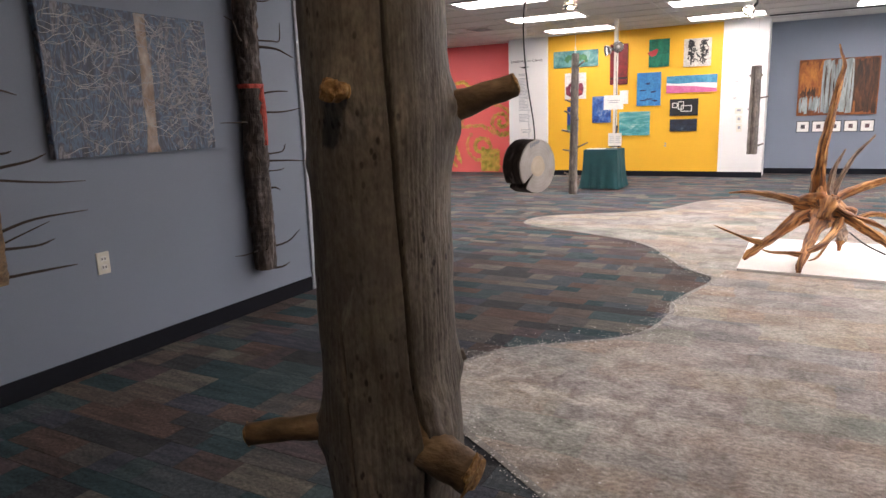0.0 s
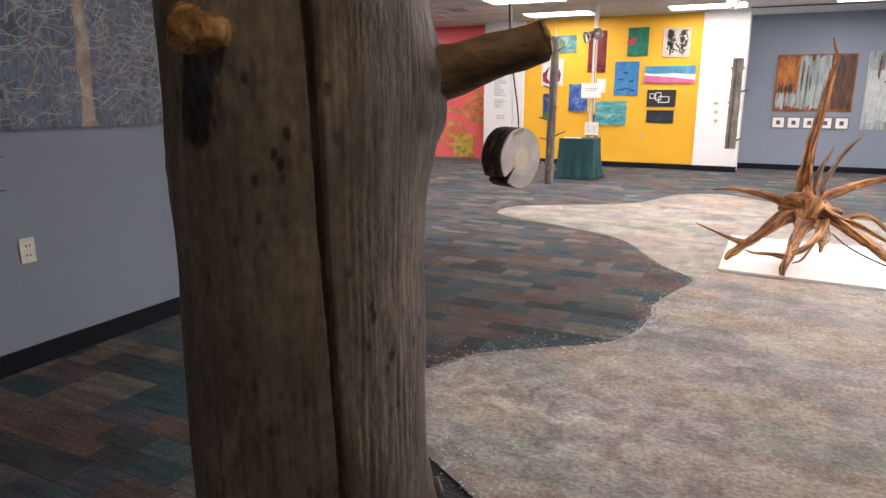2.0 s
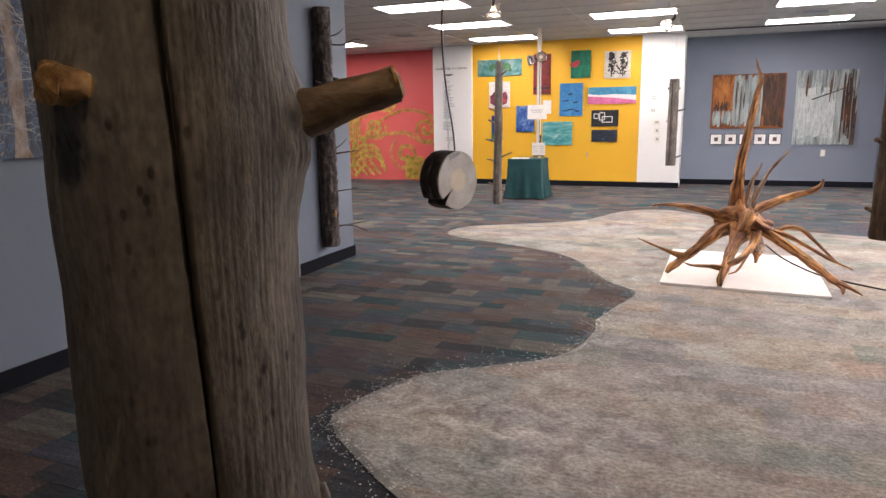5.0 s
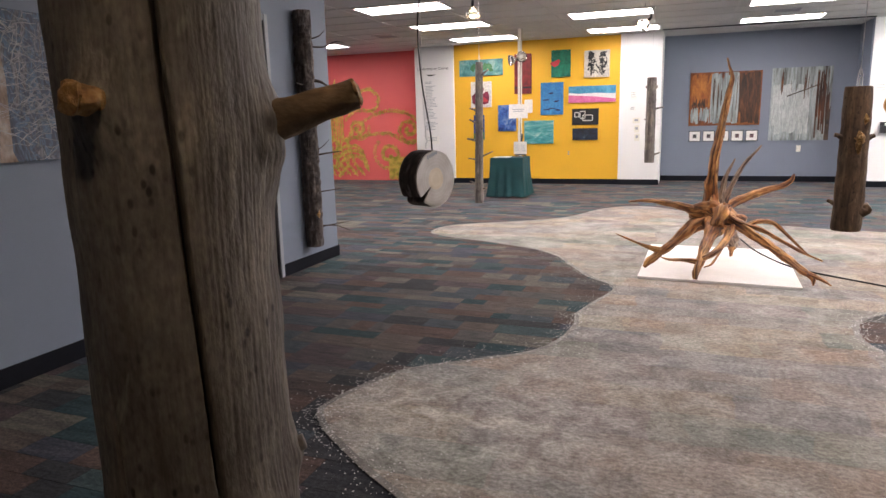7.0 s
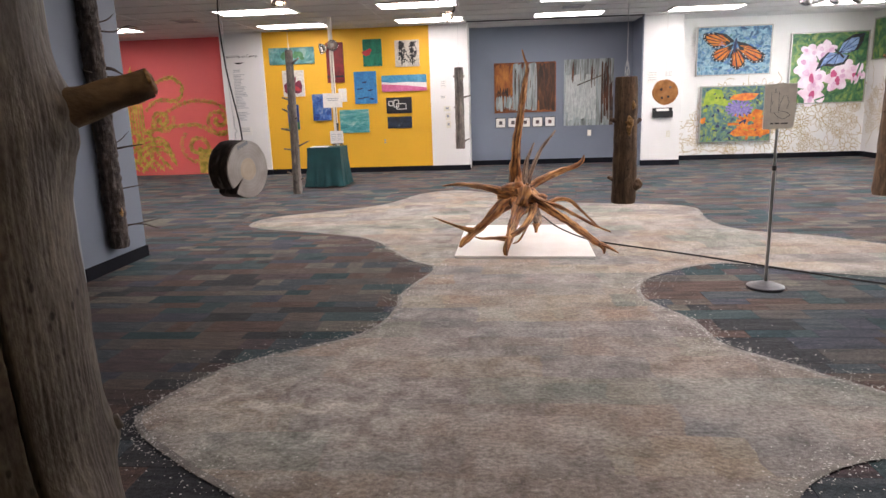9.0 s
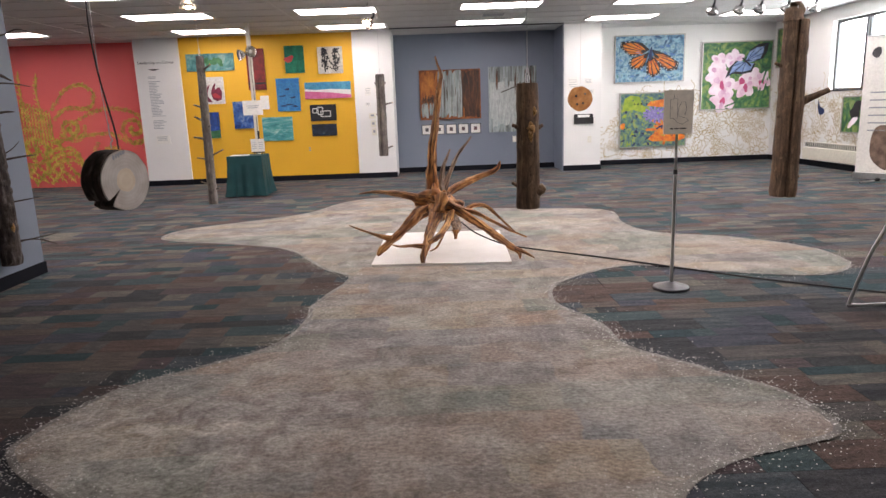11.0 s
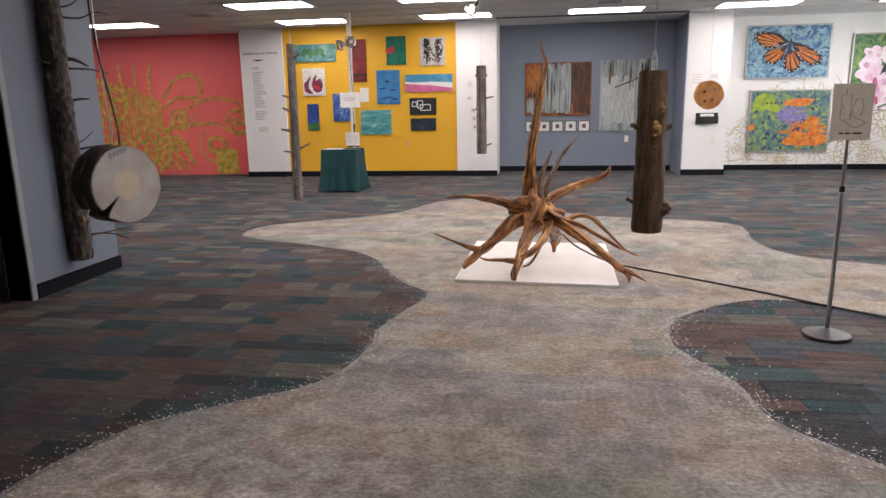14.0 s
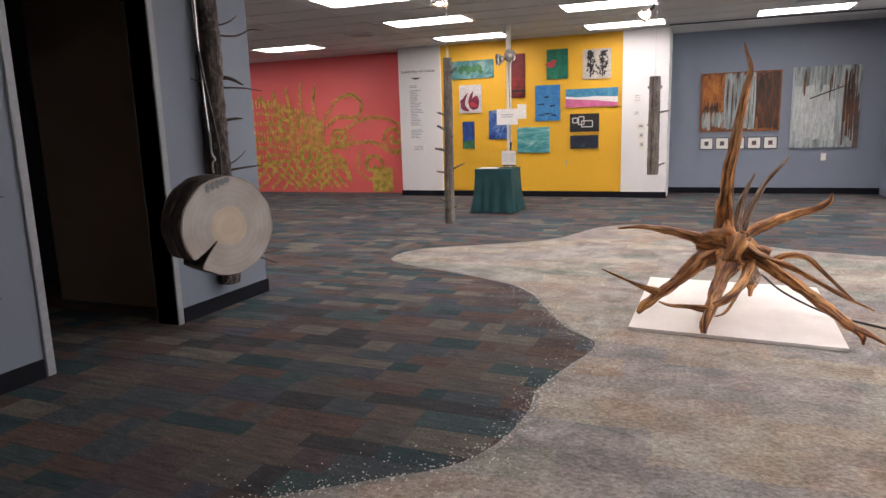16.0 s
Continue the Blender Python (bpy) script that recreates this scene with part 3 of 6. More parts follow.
# loose flecks of chalk along the border
rnd = random.Random(4)
fleck_v, fleck_f = [], []
for k in range(9000):
    x, y = outline[rnd.randrange(len(outline))]
    if y > 6:
        continue
    far = rnd.choice((0.025, 0.06, 0.14))
    ox, oy, s = x + rnd.gauss(0, far), y + rnd.gauss(0, far), rnd.uniform(0.0012, 0.0055)
    b0, a0 = len(fleck_v), rnd.uniform(0, 6.28)
    fleck_v += [(ox + s * rnd.uniform(0.5, 1.2) * math.cos(a0 + q * 1.2566), oy + s * rnd.uniform(0.4, 1.0) * math.sin(a0 + q * 1.2566), 0.0072) for q in range(5)]
    fleck_f.append(tuple(range(b0, b0 + 5)))
fleck_mesh = bpy.data.meshes.new("chalk_flecks")
fleck_mesh.from_pydata(fleck_v, [], fleck_f)
fl = bmesh.new()
fl.from_mesh(fleck_mesh)
tagged(solid("chalk_flecks", fl, M_BOARD, "scattered white chalk crumbs on the carpet edge", "crumbs", kind="stuff"), kind="stuff")

# ---- logs and sculpture ----


def lerp(a, b, t):
    return a + (b - a) * t


def wire(t, pts, r=0.0015, material=None, name="wire", label=""):
    return part(name, tube(pts, [r, r], 6), material or M_DSTEEL, t, label)


# the large peeled trunk hung close by
TX, TY = -0.345, 0.305


# swellings where branches leave the trunk: azimuth, height, rise and reach
COLLARS = ((118, 1.245, 0.016, 0.030), (10, 1.268, 0.012, 0.022), (-58, 0.888, 0.012, 0.026), (60, 0.893, 0.020, 0.038), (122, 0.960, 0.008, 0.018), (-60, 1.205, 0.004, 0.012))


def trunk_groove(z, a):
    d = 0.0
    c1 = radians(lerp(53, 41, (z - 0.9) / 0.45)) + 0.03 * noise.noise((0, 0, z * 9)) + 0.008 * noise.noise((2, 0, z * 60))
    w1 = 0.036 + 0.012 * noise.noise((3, 0, z * 6))
    d += 0.034 * max(0.0, 1 - abs(a - c1) / w1) ** 0.6
    for az, zc, amp, wide in COLLARS:
        da = math.atan2(math.sin(a - radians(az)), math.cos(a - radians(az))) * 0.079
        d -= amp * math.exp(-(da * da + ((z - zc) * 0.8) ** 2) / (wide * wide)) * (1 + 0.35 * noise.noise((a * 6, 4, z * 55)))
    d += 0.0004 * noise.noise((a * 34, 1, z * 9)) + 0.0007 * noise.noise((a * 9, 8, z * 40))
    if z < 1.06:
        c2 = radians(lerp(0, -8, (z - 0.78) / 0.28)) + 0.02 * noise.noise((5, 0, z * 12))
        d += 0.02 * max(0.0, 1 - abs(a - c2) / 0.03) * min(1.0, (1.06 - z) / 0.1)
    return d


trunk = thing("hanging_log", (TX, TY, 0.76), "thick grey-brown peeled trunk with branch stubs and a long crack", "hanging log")
part("trunk", tube([(TX + 0.006, TY, 0.755), (TX + 0.004, TY, 0.78), (TX + 0.003, TY, 0.85), (TX, TY, 1.0), (TX, TY, 1.15), (TX, TY, 1.3), (TX, TY, 1.6), (TX - 0.002, TY, 1.95)],
                   [0.066, 0.078, 0.083, 0.079, 0.0775, 0.079, 0.077, 0.072], 560, 0.022, 15, None, 28, trunk_groove), M_TRUNK, trunk, smooth=True)


def stub(parent, a, length, z, r0, r1, rise=0.0, bend=0.0, R=0.07, mat_=None, cx=TX, cy=TY, name="branch_stub", cut=True):
    """A broken branch from the trunk's skin at azimuth a (degrees from -y towards +x)."""
    d = Vector((math.sin(radians(a)), -math.cos(radians(a)), 0))
    s = Vector((-d.y, d.x, 0))
    c = Vector((cx, cy, z))
    p = [c + d * (R - 0.02), c + d * (R + 0.006) + Vector((0, 0, rise * 0.15)), c + d * (R + length * 0.5) + Vector((0, 0, rise * 0.55)) + s * bend * 0.4,
         c + d * (R + length) + Vector((0, 0, rise)) + s * bend]
    b = part(name, tube(p, [r0 * 1.5, r0 * 1.12, (r0 + r1) / 2, r1], 26, 0.32 if mat_ is M_CUT else 0.16, 75 if mat_ is M_CUT else 60, None, 6), mat_ or M_BRANCH, parent, smooth=True)
    if cut:
        ax = (p[3] - p[2]).normalized()
        part("broken_end", tube([p[3] - ax * 0.001, p[3] + ax * 0.0015, p[3] + ax * 0.004], [r1 * 0.99, r1 * 0.95, r1 * 0.5], 20, 0.6, 150, None, 3), M_CUT, b, "raw orange broken wood end")
    return b


stub(trunk, 118, 0.082, 1.252, 0.0175, 0.0125, 0.028)
stub(trunk, 11, 0.028, 1.274, 0.0125, 0.0115, 0.004, -0.008, mat_=M_CUT)
stub(trunk, -58, 0.104, 0.890, 0.0155, 0.0135, -0.006)
stub(trunk, 60, 0.068, 0.896, 0.026, 0.0215, -0.020, 0.022)
stub(trunk, 122, 0.02, 0.962, 0.010, 0.007, 0.008, mat_=M_TRUNK, cut=False)
stub(trunk, -78, 0.006, 0.95, 0.006, 0.004, 0.004)
stub(trunk, -60, 0.006, 1.205, 0.006, 0.003, 0.002, mat_=M_TRUNK, cut=False)
wire(trunk, [(TX, TY, 1.94), (TX, TY, 2.3), (TX, TY, H)], 0.002)


def hanging_log(x, y, z0, z1, r0, r1, material, label, stubs=(), lean=0.0, wires=M_STEEL, crack=None, top=H):
    t = thing("hanging_log", (x, y, z0), label, "hanging log", "hanging logs")
    zs = [lerp(z0, z1, k) for k in (0, 0.04, 0.25, 0.5, 0.75, 0.97, 1)]
    rad = [r0 * 0.95, r0 * 1.02, lerp(r0, r1, 0.25), lerp(r0, r1, 0.5), lerp(r0, r1, 0.75), r1, r1 * 0.94]
    gr = (lambda z, a: 0.032 * max(0.0, 1 - abs(a - crack - 0.04 * noise.noise((x, 0, z * 5))) / 0.10) ** 0.6) if crack is not None else None
    part("trunk", tube([(x + lean * (z - z0), y, z) for z in zs], rad, 180 if gr else 60, 0.07, 14, None, 10, gr), material, t, smooth=True)
    for a, ln, z, rr, rise in stubs:
        stub(t, a, ln, z, rr, rr * 0.75, rise, 0.0, lerp(r0, r1, (z - z0) / (z1 - z0)) - 0.004, material, x + lean * (z - z0), y, cut=ln > 0.03)
    xt = x + lean * (z1 - z0)
    part("hook", tube([(xt, y, z1 - 0.01), (xt, y, z1 + 0.03), (xt + 0.008, y, z1 + 0.05), (xt, y, z1 + 0.07)], [0.003, 0.003], 8), M_STEEL, t)
    part("wire", tube([(xt, y, z1 + 0.05), (xt, y, (z1 + top) / 2), (xt, y, top)], [0.0024, 0.0024], 6), wires, t)
    part("hanger_loop", tube([(xt - 0.010, y, z1 - 0.005), (xt - 0.009, y, z1 + 0.04), (xt, y, z1 + 0.085), (xt + 0.009, y, z1 + 0.04), (xt + 0.010, y, z1 - 0.005)], [0.002, 0.002], 6), M_STEEL, t)
    return t


knotty = hanging_log(0.765, 3.4, 0.702, 1.362, 0.0625, 0.0575, M_LOG, "brown peeled hanging log with knots and stubs",
            [(75, 0.028, 0.80, 0.028, 0.02), (-95, 0.030, 0.83, 0.011, 0.012), (-80, 0.030, 1.14, 0.012, 0.008), (100, 0.028, 1.13, 0.012, 0.012), (12, 0.012, 1.12, 0.016, -0.02)])
part("knot_scar", tube([(0.775, 3.347, 1.05), (0.772, 3.337, 1.10), (0.776, 3.335, 1.135), (0.770, 3.345, 1.165)], [0.004, 0.014, 0.020, 0.004], 14, 0.5, 90), M_CUT, knotty, "raw yellow knot scar")
part("knot_scar", tube([(0.79, 3.352, 1.19), (0.795, 3.345, 1.215), (0.79, 3.352, 1.245)], [0.003, 0.011, 0.003], 12, 0.5, 90), M_CUT, knotty, "raw yellow knot scar")
step_top = hanging_log(2.985, 4.95, 0.485, 1.80, 0.097, 0.088, M_LOG, "dark brown split hanging log with one long stub",
            [(72, 0.17, 1.20, 0.027, 0.085), (-95, 0.045, 1.47, 0.014, 0.025), (-80, 0.015, 1.1, 0.01, 0.0), (100, 0.04, 0.60, 0.01, 0.03)], lean=0.012, crack=-0.27)
part("split_top", tube([(2.975, 4.95, 1.79), (2.975, 4.95, 1.83), (2.985, 4.95, 1.875), (2.985, 4.95, 1.88)], [0.078, 0.066, 0.062, 0.055], 40, 0.12, 20), M_LOG, step_top, smooth=True)
hanging_log(-2.235, 7.25, 0.295, 1.895, 0.05, 0.042, M_GREYLOG, "slender grey hanging pole with short branch stubs",
            [(-90, 0.072, 1.36, 0.011, 0.026), (-85, 0.072, 1.22, 0.013, 0.039), (-90, 0.102, 1.02, 0.014, 0.019), (70, 0.087, 1.75, 0.012, 0.052),
             (80, 0.131, 0.83, 0.010, 0.065), (-90, 0.087, 0.80, 0.010, 0.013), (-80, 0.058, 0.52, 0.011, 0.026), (85, 0.043, 0.46, 0.009, 0.013), (60, 0.029, 1.15, 0.012, 0.013)], lean=0.012)
hanging_log(-0.445, 9.3, 0.625, 1.75, 0.065, 0.062, M_GREYLOG, "pale grey hanging log with side stubs",
            [(85, 0.10, 1.34, 0.012, 0.02), (85, 0.07, 0.73, 0.012, 0.03), (-85, 0.02, 1.62, 0.012, 0.02), (90, 0.02, 1.62, 0.012, 0.02), (-85, 0.02, 1.2, 0.01, 0.01)], crack=-0.3)

# sawn drum slice on a cable
DX, DY, DZ = -0.945, 2.37, 1.026
nrm = Vector((0.93, -0.37, 0)).normalized()
slab = thing("wood_slice", (DX, DY, DZ), "thick sawn log slice with dark bark and wedge crack", "wood slice")
side = Vector((-nrm.y, nrm.x, 0))


def slab_ring(r, depth, rough, off, seg=180, notch=True):
    """A round of wood with a narrow wedge cut from its lower rim."""
    bm = bmesh.new()
    rows = []
    for k, dd in enumerate((-depth / 2, -depth / 2 + 0.004, depth / 2 - 0.004, depth / 2)):
        row = []
        for j in range(seg):
            a = 2 * math.pi * j / seg
            rr = r * (1 + rough * noise.noise((math.cos(a) * 3, math.sin(a) * 3, dd * 30))) - (0.003 if k in (0, 3) else 0)
            da = abs(math.atan2(math.sin(a - radians(224)), math.cos(a - radians(224))))
            if notch and da < 0.11:
                rr *= 0.10 + 0.88 * (da / 0.11) ** 0.8
            q = Vector((DX, DY, DZ)) + nrm * (dd + off) + side * (rr * math.cos(a)) + Vector((0, 0, rr * math.sin(a)))
            row.append(bm.verts.new(q))
        rows.append(row)
    for a, b in zip(rows, rows[1:]):
        for j in range(seg):
            bm.faces.new((a[j], a[(j + 1) % seg], b[(j + 1) % seg], b[j]))
    bm.faces.new(rows[0][::-1])
    bm.faces.new(rows[-1])
    bmesh.ops.recalc_face_normals(bm, faces=bm.faces[:])
    return bm


body = part("bark_body", slab_ring(0.114, 0.095, 0.03, -0.004), M_BARK, slab, "dark brown bark rim")
part("sawn_face", slab_ring(0.112, 0.004, 0.03, 0.0475), M_SAWN, slab, "pale sawn face")
part("heartwood", panel((DX, DY, DZ), side, (0, 0, 1), nrm, [blob(0.0, 0.0, 0.042, 0.046, 24, 0.08, 0, 3)], 0.0505), M_HEART, slab, "warm round heartwood")
rnd = random.Random(2)
part("stain", panel((DX, DY, DZ), side, (0, 0, 1), nrm, [blob(-0.045 + 0.012 * k, 0.088 + 0.004 * k, 0.006, 0.009, 10, 0.4, 0.2, k) for k in range(5)], 0.0508), M_FRAME, slab, "grey smudged mark")
part("eye_hook", tube([(DX, DY, DZ + 0.118), (DX, DY, DZ + 0.14), (DX + 0.008, DY, DZ + 0.15), (DX, DY, DZ + 0.165), (DX, DY, DZ + 0.21)], [0.0025, 0.0025], 8), M_STEEL, slab)
wire(slab, [(DX, DY, DZ + 0.17), (DX - 0.01, DY, DZ + 0.5), (DX, DY, H)], 0.0015, M_STEEL)
wire(slab, [(DX + 0.03, DY - 0.01, DZ + 0.115), (DX + 0.02, DY, DZ + 0.19), (DX - 0.012, DY, DZ + 0.4), (DX - 0.02, DY, DZ + 0.62), (DX + 0.01, DY, DZ + 0.9), (DX - 0.03, DY, H)], 0.003, M_WIRE, "cable", "black cable")

# small slice on the far wire
ck = thing("wood_slice", (1.93, 7.4, 1.305), "small thin orange-brown wood slice on a white cord", "wood slice")
bmc = disc((1.93, 7.4, 1.305), (0.15, -1, 0), 0.138, 0.03, 40, 0.06)
part("slice", bmc, M_COOKIE, ck)
for k, (u, v) in enumerate(((-0.05, 0.03), (0.05, 0.05), (0.03, -0.05), (-0.04, -0.06))):
    part("knot", disc((1.93 + u, 7.383 + 0.1 * u * 1.5, 1.305 + v), (0.15, -1, 0), 0.014, 0.006, 12, 0.2), M_BARK, ck)
wire(ck, [(1.93, 7.4, 1.44), (1.93, 7.4, 2.0), (1.93, 7.4, H)], 0.002, M_CORD, "cord", "thin white cord")

# upturned root on its white board
BD = thing("display_board", (0.29, 5.8, 0), "low white board lying on the carpet under the root", "board")
bb = bmesh.new()
bm_pts = [(-0.28, 5.09), (0.86, 5.01), (0.90, 6.42), (-0.25, 6.48)]
lo = [bb.verts.new((x, y, 0.006)) for x, y in bm_pts]
hi = [bb.verts.new((x, y, 0.024)) for x, y in bm_pts]
bb.faces.new(hi)
for i in range(4):
    bb.faces.new((lo[i], lo[(i + 1) % 4], hi[(i + 1) % 4], hi[i]))
part("panel", bb, M_BOARD, BD)

rt = thing("root_sculpture", (0.29, 5.6, 0.02), "upturned honey-brown tree root with spreading arms and a tall spike", "root sculpture")
C0 = Vector((0.29, 5.6, 0.47))


def root_arm(name, pts, radii, material=None, rough=0.22):
    """A knotty arm: ridges run along it, twisting slowly, with swellings and hollows."""
    slim = 1.0 if name in ("spike", "root_fibre", "core") else 0.74
    bm = tube(pts, [r * slim * k for r, k in zip(radii, (1.3, 1.15) + (1,) * 8)], 22, 0.0, 13, None, 9)
    axis = spline(pts, 9)
    grain = bm.verts.layers.float_vector.new("grain")
    phase = pts[0][0] * 37 + pts[-1][2] * 23
    for i, v in enumerate(bm.verts):
        c = axis[i // 22]
        an = (i % 22) / 22 * 6.2832
        f = 1 + 0.17 * math.sin(3 * an + phase + i / 22 * 0.10) + 0.09 * math.sin(7 * an + phase * 2 - i / 22 * 0.07)
        f += (rough + 0.15) * noise.noise(v.co * 14) + 0.10 * noise.noise(v.co * 46)
        v[grain] = (0.03 * math.cos(an) + phase, 0.03 * math.sin(an), 0.10 * (c - axis[0]).length + phase)
        v.co = c + (v.co - c) * max(0.45, f)
    return part(name, bm, material or M_ROOT, rt, smooth=True)


root_arm("core", [(0.08, 5.58, 0.47), (0.2, 5.57, 0.47), (0.34, 5.57, 0.44), (0.5, 5.53, 0.40)], [0.03, 0.07, 0.085, 0.04], rough=0.4)
root_arm("core", [(0.27, 5.45, 0.36), (0.29, 5.53, 0.43), (0.31, 5.62, 0.43), (0.34, 5.74, 0.36)], [0.05, 0.09, 0.085, 0.045], rough=0.4)
root_arm("core", [(0.20, 5.62, 0.50), (0.25, 5.6, 0.48), (0.31, 5.59, 0.45), (0.40, 5.6, 0.44)], [0.05, 0.085, 0.085, 0.05], rough=0.35)
root_arm("core", [(0.27, 5.62, 0.30), (0.28, 5.6, 0.40), (0.27, 5.6, 0.50), (0.26, 5.62, 0.62)], [0.05, 0.08, 0.08, 0.05], rough=0.35)
root_arm("spike", [(0.27, 5.6, 0.42), (0.245, 5.6, 0.62), (0.25, 5.6, 0.85), (0.285, 5.6, 1.1), (0.315, 5.6, 1.35), (0.345, 5.6, 1.52), (0.32, 5.6, 1.62), (0.305, 5.6, 1.68)],
         [0.056, 0.041, 0.036, 0.029, 0.022, 0.015, 0.009, 0.005])
root_arm("side_spike", [(0.31, 5.6, 0.45), (0.32, 5.62, 0.62), (0.345, 5.64, 0.76), (0.405, 5.65, 0.90)], [0.05, 0.03, 0.022, 0.007], M_ROOTGREY)
root_arm("side_spike", [(0.30, 5.62, 0.45), (0.37, 5.66, 0.64), (0.47, 5.7, 0.84), (0.57, 5.74, 0.96), (0.60, 5.75, 1.0)], [0.045, 0.024, 0.018, 0.013, 0.006], M_ROOTGREY)
root_arm("side_spike", [(0.22, 5.62, 0.45), (0.205, 5.64, 0.6), (0.21, 5.64, 0.78)], [0.035, 0.02, 0.004], M_ROOTGREY)
root_arm("root_arm", [(0.25, 5.6, 0.45), (0.12, 5.57, 0.49), (-0.05, 5.55, 0.54), (-0.25, 5.55, 0.565), (-0.40, 5.56, 0.55)], [0.06, 0.046, 0.030, 0.018, 0.006])
root_arm("root_arm", [(0.30, 5.62, 0.47), (0.45, 5.7, 0.56), (0.62, 5.76, 0.63), (0.76, 5.78, 0.67), (0.83, 5.78, 0.71), (0.855, 5.78, 0.77)], [0.055, 0.038, 0.032, 0.026, 0.026, 0.008])
root_arm("root_leg", [(0.26, 5.6, 0.44), (0.12, 5.52, 0.37), (0.0, 5.45, 0.26), (-0.13, 5.40, 0.15), (-0.21, 5.37, 0.085), (-0.25, 5.36, 0.04)], [0.075, 0.06, 0.05, 0.042, 0.034, 0.016])
root_arm("root_twig", [(-0.12, 5.40, 0.17), (-0.25, 5.42, 0.205), (-0.38, 5.45, 0.25), (-0.49, 5.47, 0.29)], [0.03, 0.013, 0.011, 0.004])
root_arm("root_leg", [(0.29, 5.55, 0.42), (0.24, 5.40, 0.32), (0.19, 5.22, 0.20), (0.15, 5.10, 0.10), (0.143, 5.06, 0.032)], [0.075, 0.058, 0.048, 0.034, 0.022])
root_arm("root_twig", [(0.17, 5.14, 0.15), (0.07, 5.16, 0.155), (-0.05, 5.2, 0.145), (-0.12, 5.24, 0.155)], [0.026, 0.018, 0.012, 0.005])
root_arm("root_twig", [(0.19, 5.16, 0.17), (0.28, 5.2, 0.22), (0.36, 5.32, 0.30), (0.40, 5.45, 0.38)], [0.02, 0.026, 0.036, 0.04])
root_arm("root_twig", [(0.20, 5.18, 0.1), (0.26, 5.2, 0.13), (0.33, 5.28, 0.24)], [0.004, 0.009, 0.012])
root_arm("root_leg", [(0.30, 5.55, 0.46), (0.45, 5.46, 0.39), (0.60, 5.36, 0.30), (0.75, 5.24, 0.20), (0.86, 5.16, 0.12), (0.93, 5.11, 0.07), (0.935, 5.08, 0.03)], [0.06, 0.045, 0.040, 0.038, 0.034, 0.022, 0.008])
root_arm("root_twig", [(0.90, 5.13, 0.1), (0.98, 5.1, 0.075), (1.05, 5.07, 0.035)], [0.02, 0.013, 0.005])
root_arm("root_twig", [(0.33, 5.5, 0.50), (0.45, 5.44, 0.42), (0.60, 5.42, 0.37), (0.75, 5.4, 0.29), (0.9, 5.36, 0.21), (1.02, 5.3, 0.165)], [0.03, 0.026, 0.022, 0.018, 0.014, 0.005])
root_arm("root_twig", [(0.50, 5.5, 0.38), (0.60, 5.52, 0.42), (0.70, 5.52, 0.41), (0.80, 5.5, 0.32), (0.90, 5.48, 0.22), (0.97, 5.46, 0.16)], [0.018, 0.021, 0.02, 0.016, 0.011, 0.004])
root_arm("root_leg", [(0.33, 5.66, 0.42), (0.40, 5.85, 0.30), (0.44, 6.02, 0.18), (0.46, 6.1, 0.11)], [0.07, 0.06, 0.062, 0.05], M_ROOTGREY)
root_arm("root_foot", [(0.44, 6.02, 0.12), (0.44, 6.03, 0.07), (0.44, 6.03, 0.026)], [0.03, 0.02, 0.016])
for k in range(7):
    a, b = rnd.uniform(0, 6.28), rnd.uniform(-0.4, 0.5)
    d = Vector((math.cos(a), math.sin(a), b)).normalized()
    e = C0 + d * 0.10
    tn = Vector((-d.y, d.x, rnd.uniform(-0.6, 0.6))).normalized()
    root_arm("root_fibre", [e - tn * 0.11 - d * 0.02, e - tn * 0.04, e + tn * 0.04, e + tn * 0.12 - d * 0.03], [0.006, 0.016, 0.015, 0.005])
cb = thing("floor_cable", (1.6, 5.1, 0.012), "thin black cable running over the carpet from the root", "cable")
part("cable", tube([(0.50, 5.95, 0.20), (0.62, 5.75, 0.13), (0.85, 5.6, 0.05), (1.1, 5.52, 0.012), (1.6, 5.1, 0.012), (2.1, 4.63, 0.012), (2.55, 4.22, 0.012), (3.2, 3.75, 0.012), (4.2, 3.2, 0.012), (6.9, 2.2, 0.012)],
                    [0.007, 0.007], 8), M_WIRE, cb, smooth=True)

# logs fixed on the partition wall, with twigs


